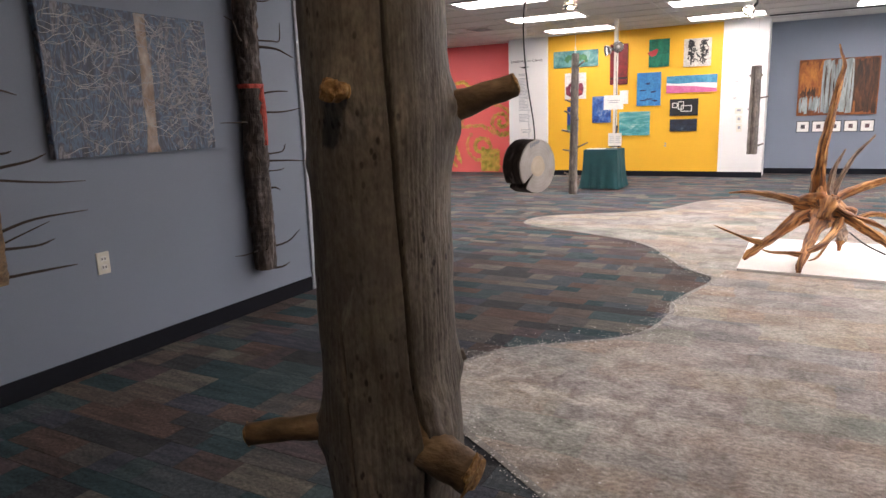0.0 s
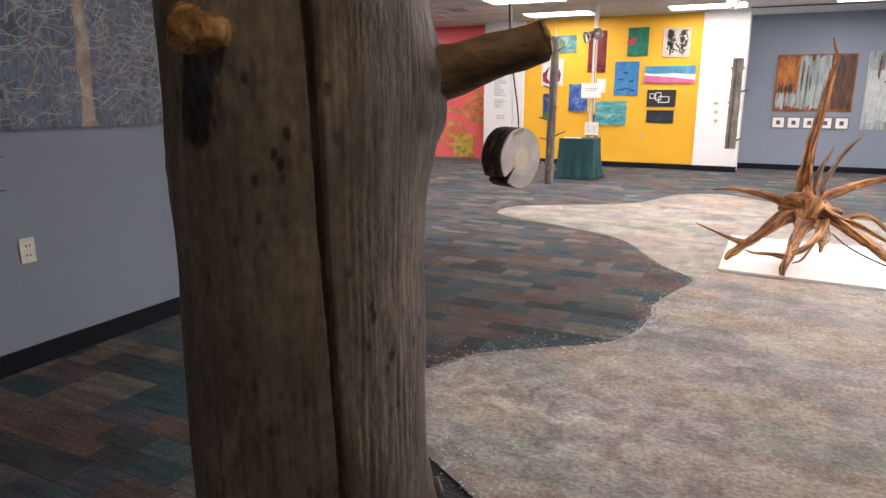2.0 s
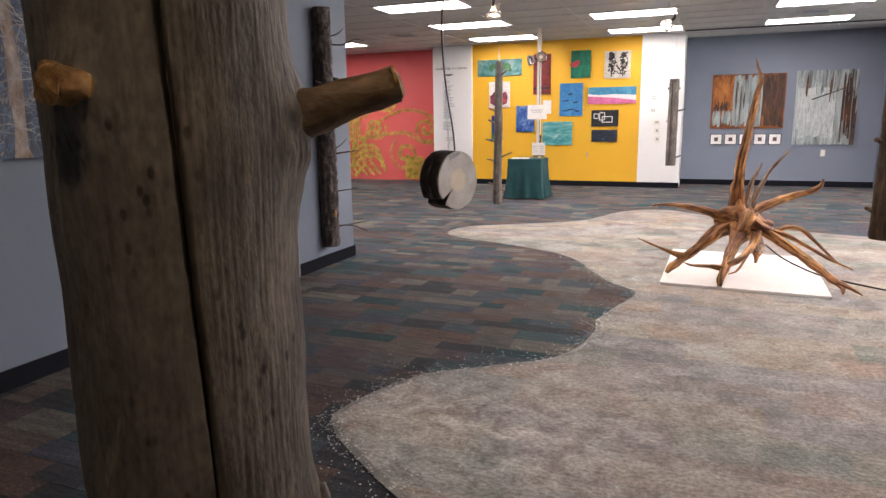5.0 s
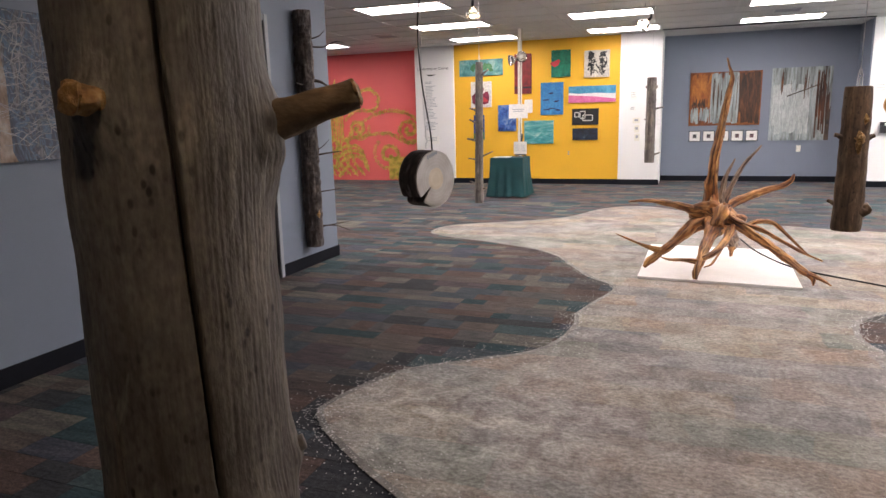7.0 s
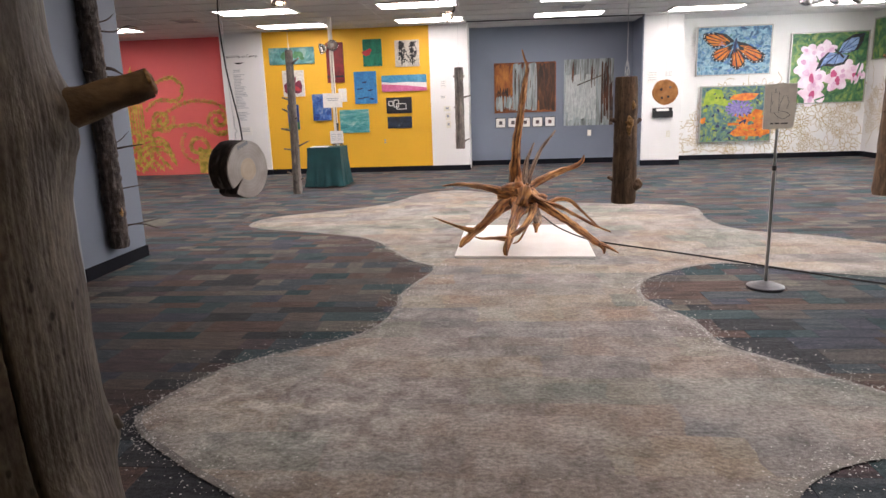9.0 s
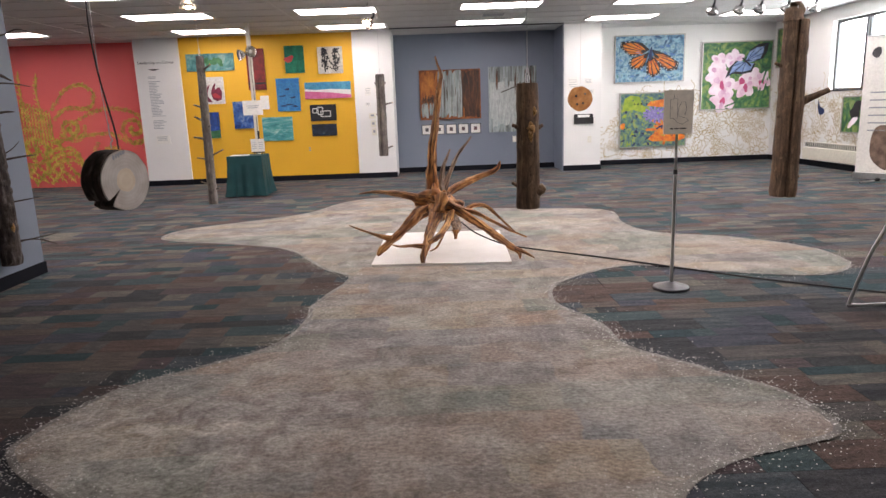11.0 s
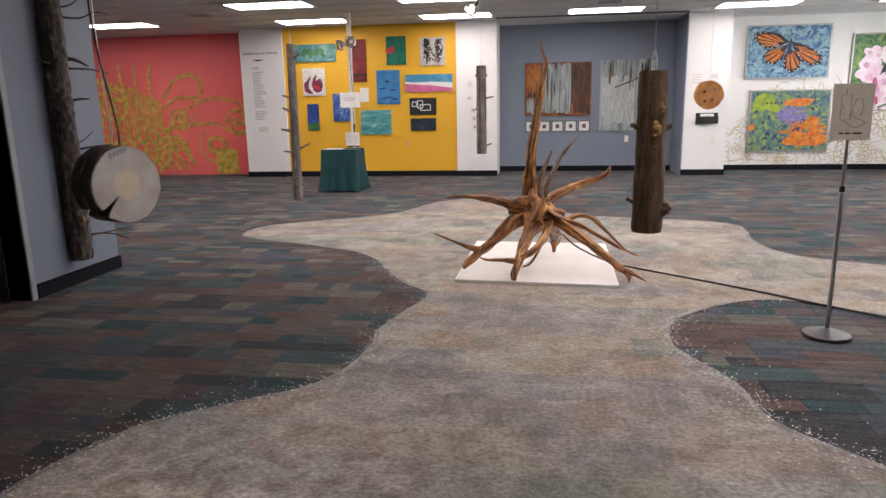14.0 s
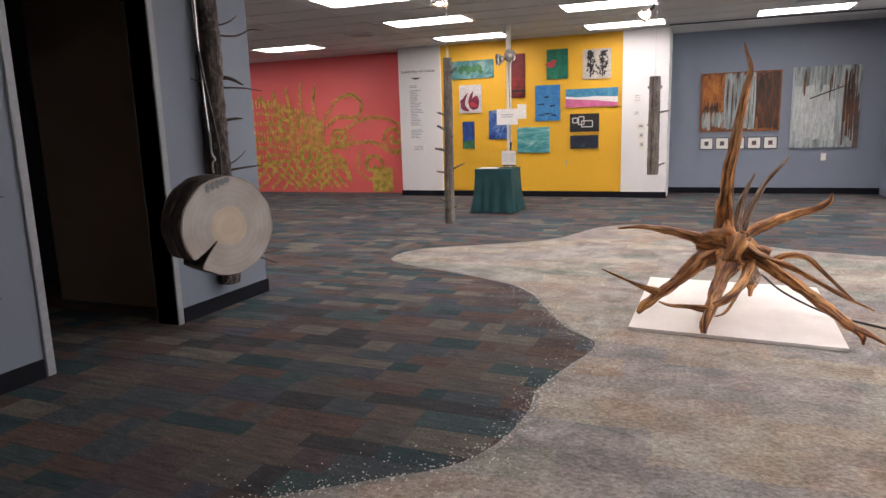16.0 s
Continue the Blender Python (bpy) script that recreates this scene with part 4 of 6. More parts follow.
def wall_log(y, z0, z1, r, twigs, label, red=False, material=None, chip=False):
    x = XL + r * 0.85
    t = thing("wall_log", (x, y, z0), label, "wall log", "logs on the partition")
    n = 9
    pts = [(x, y + 0.012 * noise.noise((y, 3, k * 0.9)), lerp(z0, z1, k / (n - 1))) for k in range(n)]
    part("trunk", tube(pts, [r * 0.95, r * 1.03, r, r * 0.97, r * 1.02, r * 0.95], 40, 0.16, 26, None, 12), material or M_BARK, t, smooth=False)
    for dy, z, pts_, rr in twigs:
        s = Vector((x, y + dy, z))
        part("twig", tube([s] + [s + Vector((p[0] * 0.9, p[1] * 1.5, p[2])) for p in pts_], [rr * 1.3, rr, rr * 0.8, rr * 0.35], 7, 0.15, 40, None, 4), M_TWIG, t, smooth=True)
    if red:
        part("red_stripe", tube([(x + r * 0.70, y + r * 0.32, lerp(z0, z1, 0.36)), (x + r * 0.70, y + r * 0.34, lerp(z0, z1, 0.45)), (x + r * 0.70, y + r * 0.32, lerp(z0, z1, 0.525))],
                                [r * 0.38, r * 0.42, r * 0.36], 14, 0.2, 40), M_REDPAINT, t, "faded red trail paint")
        part("red_band", tube([(x + 0.001, y, lerp(z0, z1, 0.518)), (x + 0.001, y, lerp(z0, z1, 0.524)), (x + 0.001, y, lerp(z0, z1, 0.53))], [r * 1.05, r * 1.07, r * 1.05], 36, 0.1, 30), M_REDPAINT, t)
    if chip:
        part("bare_patch", tube([(x + r * 0.8, y - r * 0.3, z0 + 0.24), (x + r * 0.82, y - r * 0.3, z0 + 0.29), (x + r * 0.8, y - r * 0.3, z0 + 0.35)], [r * 0.1, r * 0.25, r * 0.08], 12, 0.2, 40), M_CUT, t, "bare yellow wood patch")
    return t


TW_A = [(0.03, 1.72, [(0.08, 0.10, -0.01), (0.12, 0.18, -0.06)], 0.008), (-0.03, 1.74, [(0.06, -0.06, 0.02), (0.07, -0.09, 0.10), (0.06, -0.13, 0.13)], 0.006),
        (0.03, 1.76, [(0.05, 0.10, 0.0), (0.05, 0.15, 0.01), (0.05, 0.16, 0.12)], 0.005), (0.03, 1.42, [(0.08, 0.07, 0.02), (0.14, 0.12, 0.02)], 0.006),
        (0.03, 1.31, [(0.10, 0.10, 0.0), (0.18, 0.16, 0.02)], 0.006), (-0.03, 1.25, [(0.05, -0.10, 0.0), (0.06, -0.2, 0.0)], 0.005),
        (0.03, 1.0, [(0.11, 0.12, -0.01), (0.17, 0.18, -0.02)], 0.006), (0.03, 1.04, [(0.06, 0.10, 0.01), (0.06, 0.13, 0.06)], 0.005), (-0.03, 1.04, [(0.10, -0.03, -0.03), (0.13, -0.05, -0.12)], 0.006),
        (0.03, 0.93, [(0.05, 0.08, 0.0), (0.06, 0.11, 0.01)], 0.004), (0.02, 0.81, [(0.05, 0.05, 0.01), (0.06, 0.08, -0.01)], 0.007), (0.02, 0.42, [(0.06, 0.10, 0.02), (0.1, 0.16, 0.09)], 0.006),
        (-0.02, 0.43, [(0.08, -0.02, 0.0), (0.11, -0.04, 0.06)], 0.007), (-0.03, 0.42, [(0.04, -0.12, 0.0), (0.04, -0.18, 0.01)], 0.004), (0.02, 0.28, [(0.06, 0.05, 0.0), (0.08, 0.09, 0.02)], 0.007),
        (0.02, 2.0, [(0.04, 0.08, 0.0), (0.06, 0.12, 0.02)], 0.005)]
wall_log(2.915, 0.285, 2.55, 0.075, TW_A, "bark-covered log with red paint and twigs on the wall", red=True)
TW_B = [(0.03, 1.95, [(0.08, 0.06, 0.03), (0.10, 0.12, 0.09)], 0.006), (0.03, 1.90, [(0.10, 0.10, 0.0), (0.17, 0.16, 0.05), (0.2, 0.24, 0.05)], 0.006), (0.03, 1.62, [(0.09, 0.04, -0.01), (0.13, 0.1, -0.05)], 0.014),
        (0.03, 1.55, [(0.12, 0.10, 0.0), (0.2, 0.18, -0.02)], 0.006), (-0.03, 1.58, [(0.06, -0.10, 0.0), (0.07, -0.16, 0.01)], 0.005), (0.03, 1.32, [(0.08, 0.05, 0.02), (0.13, 0.08, 0.02)], 0.01),
        (0.03, 0.98, [(0.11, 0.08, 0.02), (0.2, 0.14, 0.03)], 0.008), (0.03, 1.0, [(0.08, 0.05, 0.06), (0.12, 0.09, 0.12)], 0.004), (-0.03, 1.05, [(0.06, -0.05, 0.04), (0.08, -0.06, 0.1)], 0.006),
        (0.03, 0.66, [(0.1, 0.08, 0.01), (0.17, 0.14, 0.02)], 0.005), (0.03, 0.36, [(0.12, 0.1, -0.01), (0.24, 0.16, -0.07)], 0.006), (0.03, 0.35, [(0.12, 0.12, 0.01), (0.22, 0.22, 0.02)], 0.005),
        (-0.02, 0.26, [(0.06, -0.04, -0.04), (0.07, -0.08, -0.05)], 0.006)]
wall_log(4.86, 0.19, 2.18, 0.078, TW_B, "dark bark-covered log with twigs fixed beside the doorway", chip=True)
TW_C = [(0.05, 1.40, [(0.05, 0.05, 0.02), (0.06, 0.10, 0.0)], 0.006), (0.05, 1.08, [(0.07, 0.10, 0.03), (0.09, 0.15, 0.06)], 0.006), (0.05, 1.04, [(0.08, 0.14, -0.03), (0.1, 0.26, -0.04)], 0.005), (0.05, 1.15, [(0.05, 0.04, 0.0), (0.06, 0.06, 0.01)], 0.006),
        (0.04, 0.80, [(0.07, 0.10, 0.05), (0.1, 0.26, 0.06)], 0.006), (0.04, 0.73, [(0.08, 0.09, 0.0), (0.1, 0.14, 0.02)], 0.006), (0.06, 0.75, [(0.06, 0.07, 0.05), (0.07, 0.13, 0.08)], 0.004), (0.04, 0.60, [(0.08, 0.12, 0.01), (0.1, 0.2, 0.01)], 0.006)]
wall_log(1.23, 0.58, 2.5, 0.07, TW_C, "bark-covered log with bare twigs fixed on the wall", material=M_BRANCH)

# ---- paintings ----
CANVAS = {}


def art(name, stops, scale, stretch=(1, 1, 1), dist=1.0, fine=30, spread=0.35, rough=0.55, rot=(0, 0, 0)):
    if name not in CANVAS:
        CANVAS[name] = noisy(name, stops, scale, rough, stretch=stretch, bumps=0.25, fine=fine, dist=dist, spread=spread, rot=rot)
    return CANVAS[name]


def painting(x0, x1, z0, z1, y, canvas, label, depth=0.03, frame_material=None, tilt=0.0):
    """A canvas on a wall that faces -y."""
    c = ((x0 + x1) / 2, y, (z0 + z1) / 2)
    t = thing("painting", c, label, "painting", "paintings")
    b = 0.022 if frame_material else 0
    part("canvas", box((x0 + b, x1 - b, y - depth, y - 0.002, z0 + b, z1 - b), bevel=0.0 if b else 0.004), canvas, t)
    if b:
        for s in ((x0, x1, z0, z0 + b), (x0, x1, z1 - b, z1), (x0, x0 + b, z0 + b, z1 - b), (x1 - b, x1, z0 + b, z1 - b)):
            part("frame", box((s[0], s[1], y - depth - 0.012, y - 0.002, s[2], s[3]), bevel=0.003), frame_material, t)
    if tilt:
        t.rotation_euler = (0, radians(tilt), 0)
    return t


def paint(t, name, x0, z0, y, shapes, material, lift=0.001, label=""):
    """Brush shapes on a canvas, in metres from its lower left corner."""
    if 1 < len(shapes) <= 40:
        for k, s in enumerate(shapes):
            part(name, panel((x0, y, z0), (1, 0, 0), (0, 0, 1), (0, -1, 0), [s], lift + 0.00015 * k), material, t, label)
        return t
    return part(name, panel((x0, y, z0), (1, 0, 0), (0, 0, 1), (0, -1, 0), shapes, lift), material, t, label)


def wedge(x0, y0, x1, y1, w):
    d = Vector((x1 - x0, y1 - y0)).normalized() * w / 2
    return [(x0 - d.y, y0 + d.x), (x0 + d.y, y0 - d.x), (x1 + d.y, y1 - d.x), (x1 - d.y, y1 + d.x)]


P_BLACK = plain("black_oil", (0.012, 0.012, 0.014), 0.5)
P_WHITE = plain("white_oil", (0.75, 0.73, 0.70), 0.5)
P_ORANGE = noisy("orange_oil", [(0.3, (0.55, 0.08, 0.01)), (0.7, (0.85, 0.30, 0.02))], 14, 0.5, fine=60)
P_PINK = noisy("pink_oil", [(0.3, (0.74, 0.46, 0.60)), (0.6, (0.90, 0.78, 0.85))], 5, 0.5, fine=50, spread=0.1)
P_MAGENTA = plain("magenta_oil", (0.55, 0.07, 0.20), 0.5)
P_BLUE = noisy("sky_oil", [(0.3, (0.05, 0.14, 0.38)), (0.7, (0.16, 0.33, 0.62))], 12, 0.5, fine=60)
P_LILAC = noisy("lilac_oil", [(0.3, (0.62, 0.30, 0.50)), (0.7, (0.82, 0.60, 0.74))], 9, 0.5, fine=50, spread=0.1)
P_SKY = noisy("pale_wing_oil", [(0.3, (0.14, 0.24, 0.55)), (0.7, (0.36, 0.50, 0.80))], 12, 0.5, fine=60)
P_VIOLET = noisy("violet_oil", [(0.3, (0.13, 0.10, 0.36)), (0.7, (0.34, 0.28, 0.62))], 22, 0.5, fine=60)
P_LIME = noisy("lime_oil", [(0.3, (0.16, 0.30, 0.02)), (0.7, (0.42, 0.50, 0.04))], 9, 0.5, fine=60)
P_LEAF = noisy("leaf_oil", [(0.3, (0.02, 0.10, 0.04)), (0.7, (0.08, 0.24, 0.09))], 9, 0.5, fine=60)
P_CYAN = noisy("pale_blue_oil", [(0.3, (0.15, 0.36, 0.50)), (0.7, (0.42, 0.60, 0.70))], 9, 0.5, fine=60)
P_PLUM = noisy("plum_oil", [(0.3, (0.12, 0.01, 0.03)), (0.7, (0.26, 0.03, 0.07))], 12, 0.5, fine=60)
P_CRIMSON = plain("crimson_oil", (0.45, 0.04, 0.05), 0.5)
P_NAVY = plain("navy_oil", (0.015, 0.03, 0.10), 0.5)
F_SILVER = plain("champagne_frame", (0.42, 0.40, 0.37), 0.4, 0.6)

# yellow wall
yw = YF + 0.04
A_TEAL = art("teal_canvas", [(0.3, (0.02, 0.12, 0.12)), (0.5, (0.10, 0.28, 0.27)), (0.7, (0.28, 0.42, 0.38))], 6)
p = painting(-4.25, -3.37, 2.09, 2.40, yw, A_TEAL, "long teal landscape canvas on the yellow wall")
paint(p, "foliage", -4.25, 2.09, yw - 0.03, [blob(0.28 + 0.07 * k, 0.16 + 0.03 * math.sin(k * 2), 0.06, 0.06, 14, 0.5, 0, k) for k in range(6)], P_LEAF)
p = painting(-3.14, -2.81, 1.72, 2.46, yw, art("dark_red_canvas", [(0.3, (0.10, 0.004, 0.006)), (0.7, (0.27, 0.012, 0.012))], 3, (1, 1, 2)), "tall dark red canvas on the yellow wall")
paint(p, "dark_band", -3.14, 1.72, yw - 0.03, [[(0, 0.10), (0.33, 0.10), (0.33, 0.135), (0, 0.13)]], P_BLACK)
p = painting(-2.43, -2.07, 2.0, 2.49, yw, art("green_canvas", [(0.3, (0.0, 0.10, 0.055)), (0.7, (0.01, 0.24, 0.14))], 5), "green canvas with a red shape on the yellow wall")
paint(p, "red_shape", -2.43, 2.0, yw - 0.03, [blob(0.08, 0.25, 0.07, 0.07, 14, 0.6, 0, 1)], P_CRIMSON)
p = painting(-1.82, -1.36, 1.97, 2.45, yw, art("cream_canvas", [(0.3, (0.55, 0.50, 0.42)), (0.7, (0.72, 0.68, 0.60))], 5), "black ink trees on a cream canvas")
paint(p, "ink_foliage", -1.82, 1.97, yw - 0.03, [blob((0.13 if k % 2 else 0.33) + rnd.gauss(0, 0.042), 0.07 + 0.37 * rnd.random(), rnd.uniform(0.010, 0.030), rnd.uniform(0.008, 0.022), 9, 0.8, rnd.uniform(0, 3), k) for k in range(110)], P_BLACK)
paint(p, "ink_trunk", -1.82, 1.97, yw - 0.03, [wedge(0.13, 0.03, 0.135, 0.42, 0.022), wedge(0.33, 0.03, 0.325, 0.43, 0.022)], P_BLACK, 0.022)
p = painting(-4.02, -3.60, 1.49, 1.98, yw, art("ivory_canvas", [(0.3, (0.66, 0.64, 0.60)), (0.7, (0.76, 0.74, 0.70))], 5), "white canvas with swirling plum brush shapes")
paint(p, "swirl", -4.02, 1.49, yw - 0.03, [[(0.03, 0.09), (0.02, 0.22), (0.08, 0.27), (0.14, 0.34), (0.17, 0.36), (0.12, 0.24), (0.11, 0.14), (0.2, 0.03), (0.1, 0.04)],
                                           [(0.17, 0.2), (0.20, 0.3), (0.24, 0.36), (0.27, 0.38), (0.25, 0.26), (0.31, 0.30), (0.35, 0.30), (0.38, 0.20), (0.36, 0.08), (0.28, 0.05), (0.2, 0.09)]], P_PLUM)
paint(p, "swirl", -4.02, 1.49, yw - 0.03, [[(0.19, 0.18), (0.26, 0.20), (0.33, 0.15), (0.36, 0.12), (0.30, 0.10), (0.22, 0.12)]], P_CRIMSON, 0.002)
p = painting(-2.95, -2.79, 1.36, 1.61, yw, M_PAPER, "small blank white card on the yellow wall", 0.008)
p = painting(-2.63, -2.20, 1.31, 1.91, yw, art("blue_canvas", [(0.3, (0.02, 0.17, 0.42)), (0.7, (0.06, 0.28, 0.56))], 4), "bright blue canvas with small dark boats")
for i, (u, v) in enumerate(((0.2, 0.40), (0.11, 0.28), (0.3, 0.25), (0.12, 0.10), (0.22, 0.12), (0.33, 0.09))):
    paint(p, "boat", -2.63, 1.31, yw - 0.03, [blob(u, v, 0.055, 0.016, 12, 0.5, 0, i)], P_NAVY, 0.001 + 0.0003 * i)
p = painting(-2.10, -1.24, 1.52, 1.82, yw, art("sky_blue_canvas", [(0.3, (0.03, 0.22, 0.40)), (0.7, (0.10, 0.36, 0.52))], 5), "wide canvas of pink shore and blue sea")
paint(p, "pink_shore", -2.10, 1.52, yw - 0.03, [[(0.0, 0.0), (0.86, 0.0), (0.86, 0.06), (0.5, 0.11), (0.2, 0.13), (0, 0.15)]], noisy("hot_pink_oil", [(0.3, (0.60, 0.10, 0.25)), (0.7, (0.75, 0.22, 0.40))], 8, 0.5))
paint(p, "surf", -2.10, 1.52, yw - 0.03, [[(0.0, 0.14), (0.2, 0.125), (0.5, 0.105), (0.86, 0.055), (0.86, 0.15), (0.5, 0.17), (0.2, 0.16), (0, 0.18)]], P_WHITE, 0.002)
p = painting(-3.97, -3.75, 0.86, 1.34, yw, art("night_blue_canvas", [(0.3, (0.01, 0.03, 0.12)), (0.6, (0.02, 0.08, 0.35)), (0.75, (0.15, 0.25, 0.4))], 6, (1, 1, 0.6)), "small dark blue woodland canvas")
paint(p, "meadow", -3.97, 0.86, yw - 0.03, [[(0, 0), (0.22, 0), (0.22, 0.15), (0, 0.13)]], P_LEAF)
p = painting(-3.47, -3.11, 1.02, 1.52, yw, art("iris_canvas", [(0.3, (0.01, 0.04, 0.20)), (0.5, (0.05, 0.15, 0.45)), (0.7, (0.35, 0.42, 0.55))], 9), "blue and white abstract canvas behind the pole")
p = painting(-2.95, -2.38, 0.77, 1.21, yw, art("sea_canvas", [(0.3, (0.03, 0.22, 0.24)), (0.5, (0.08, 0.36, 0.36)), (0.72, (0.45, 0.62, 0.58))], 4, (1, 1, 4)), "turquoise seascape canvas with white foam")
p = painting(-2.03, -1.54, 1.11, 1.41, yw, P_BLACK, "black canvas with white line squares")
paint(p, "line_square", -2.03, 1.11, yw - 0.03, [w for (a, b, c, d) in ((0.05, 0.15, 0.13, 0.23), (0.15, 0.12, 0.24, 0.25), (0.2, 0.08, 0.38, 0.18))
                                                for w in (wedge(a, b, c, b, 0.014), wedge(a, d, c, d, 0.014), wedge(a, b, a, d, 0.014), wedge(c, b, c, d, 0.014))], P_WHITE)
p = painting(-2.02, -1.55, 0.83, 1.05, yw, art("dusk_canvas", [(0.35, (0.008, 0.010, 0.016)), (0.6, (0.015, 0.03, 0.06)), (0.75, (0.10, 0.13, 0.16))], 5, (1, 1, 3)), "small dark dusk landscape canvas")


def outlet(x, y, z, axis):
    t = thing("wall_outlet", (x, y, z), "ivory double socket plate on the wall", "outlet", "wall outlets")
    if axis == "y":
        part("plate", box((x - 0.036, x + 0.036, y - 0.007, y, z - 0.058, z + 0.058), bevel=0.002), M_OUTLET, t)
        for dz in (-0.022, 0.022):
            part("socket", box((x - 0.017, x + 0.017, y - 0.0095, y - 0.006, z + dz - 0.014, z + dz + 0.014), bevel=0.001), M_PAPER, t)
    else:
        part("plate", box((x, x + 0.007, y - 0.036, y + 0.036, z - 0.058, z + 0.058), bevel=0.002), M_OUTLET, t)
        for dz in (-0.022, 0.022):
            s = part("socket", box((x + 0.006, x + 0.0095, y - 0.017, y + 0.017, z + dz - 0.014, z + dz + 0.014), bevel=0.001), M_PAPER, t)
            for dy in (-0.008, 0.008):
                part("slot", box((x + 0.0085, x + 0.0102, y + dy - 0.003, y + dy + 0.003, z + dz - 0.006, z + dz + 0.006)), M_BLACK, s)


outlet(XL, 1.80, 0.555, "x")
outlet(1.92, 13.4, 0.60, "y")
painted = thing("wall_outlet", (-2.09, yw, 0.59), "socket plate painted yellow like the wall", "outlet", "wall outlets")
part("plate", box((-2.126, -2.054, yw - 0.007, yw, 0.532, 0.648), bevel=0.002), M_YELLOW, painted)
for dz in (-0.022, 0.022):
    part("socket", box((-2.107, -2.073, yw - 0.0095, yw - 0.006, 0.576 + dz, 0.604 + dz), bevel=0.001), M_FRAME, painted)
outlet(3.25, YF, 0.58, "y")

# grey wall
A_RUST = art("rust_canvas", [(0.25, (0.035, 0.015, 0.008)), (0.45, (0.22, 0.06, 0.012)), (0.62, (0.34, 0.11, 0.02)), (0.8, (0.12, 0.04, 0.015))], 2.4, (1.6, 1, 1), 1.5)
p = painting(0.03, 1.25, 1.04, 2.01, 13.4, A_RUST, "large rust and pale green abstract canvas", 0.04)
A_PALE = art("pale_streak_canvas", [(0.28, (0.06, 0.055, 0.045)), (0.45, (0.26, 0.30, 0.29)), (0.62, (0.44, 0.50, 0.50)), (0.8, (0.34, 0.30, 0.22))], 2.2, (7, 1, 0.7), 0.8)
UMBER = art("umber_wash", [(0.3, (0.025, 0.014, 0.009)), (0.6, (0.10, 0.035, 0.012)), (0.8, (0.20, 0.07, 0.02))], 6, (3, 1, 0.6))
AMBER = art("amber_wash", [(0.3, (0.30, 0.08, 0.012)), (0.7, (0.55, 0.20, 0.03))], 7, (2, 1, 0.8))


def streaks(u0, u1, v0, v1, count, width, seed, ragged=0.3):
    """Tall uneven brush streaks with slanted ends."""
    r = random.Random(seed)
    out = []
    for _ in range(count):
        u, w = r.uniform(u0, u1), width * r.uniform(0.4, 1.5)
        a, b = v0 + (v1 - v0) * ragged * r.random(), v1 - (v1 - v0) * ragged * r.random() ** 2
        k = r.uniform(-0.02, 0.02)
        w = min(w, u1 - u)
        out.append([(u, a), (u + w, a + r.uniform(0, 0.04)), (u + w + k * 0.5, (a + b) / 2), (u + w * 0.8, b), (u, b - r.uniform(0, 0.05)), (u - abs(k) * 0.5, (a + b) / 2)])
    return out


paint(p, "amber_wash", 0.03, 1.04, 13.36, streaks(0.03, 0.40, 0.35, 0.96, 38, 0.06, 3, 0.35), AMBER, 0.0006)
paint(p, "umber_wash", 0.03, 1.04, 13.36, streaks(0.80, 1.20, 0.01, 0.96, 40, 0.08, 4, 0.25), UMBER, 0.0006)
paint(p, "umber_wash", 0.03, 1.04, 13.36, streaks(0.02, 0.3, 0.28, 0.5, 16, 0.025, 5, 0.4), UMBER, 0.008)
paint(p, "pale_streak", 0.03, 1.04, 13.36, streaks(0.36, 0.84, 0.02, 0.96, 40, 0.07, 6, 0.22), A_PALE, 0.012)
paint(p, "pale_streak", 0.03, 1.04, 13.36, streaks(0.02, 0.36, 0.01, 0.34, 30, 0.03, 7, 0.5), A_PALE, 0.012)
paint(p, "dark_drip", 0.03, 1.04, 13.36, streaks(0.38, 0.86, 0.05, 0.9, 14, 0.008, 8, 0.7), UMBER, 0.024)
p = painting(1.41, 2.37, 0.75, 2.03, 13.4, A_PALE, "tall pale streaked abstract canvas", 0.04)
CHALKY = art("chalky_wash", [(0.3, (0.36, 0.40, 0.39)), (0.7, (0.62, 0.65, 0.63))], 5, (6, 1, 0.8))
paint(p, "white_wash", 1.41, 0.75, 13.36, streaks(0.02, 0.62, 0.1, 1.0, 40, 0.08, 9, 0.3), CHALKY, 0.0006)
paint(p, "dark_drip", 1.41, 0.75, 13.36, streaks(0.02, 0.94, 0.7, 1.27, 12, 0.012, 10, 0.6), UMBER, 0.011)
paint(p, "dark_drip", 1.41, 0.75, 13.36, streaks(0.72, 0.95, 0.01, 1.25, 20, 0.022, 11, 0.4), UMBER, 0.021)
paint(p, "dark_stroke", 1.41, 0.75, 13.36, [wedge(0.25, 0.78, 0.78, 0.98, 0.02), [(0.88, 0), (0.955, 0), (0.955, 0.6), (0.90, 0.4)]], art("umber_stroke", [(0.3, (0.03, 0.02, 0.015)), (0.7, (0.14, 0.09, 0.06))], 5), 0.03)
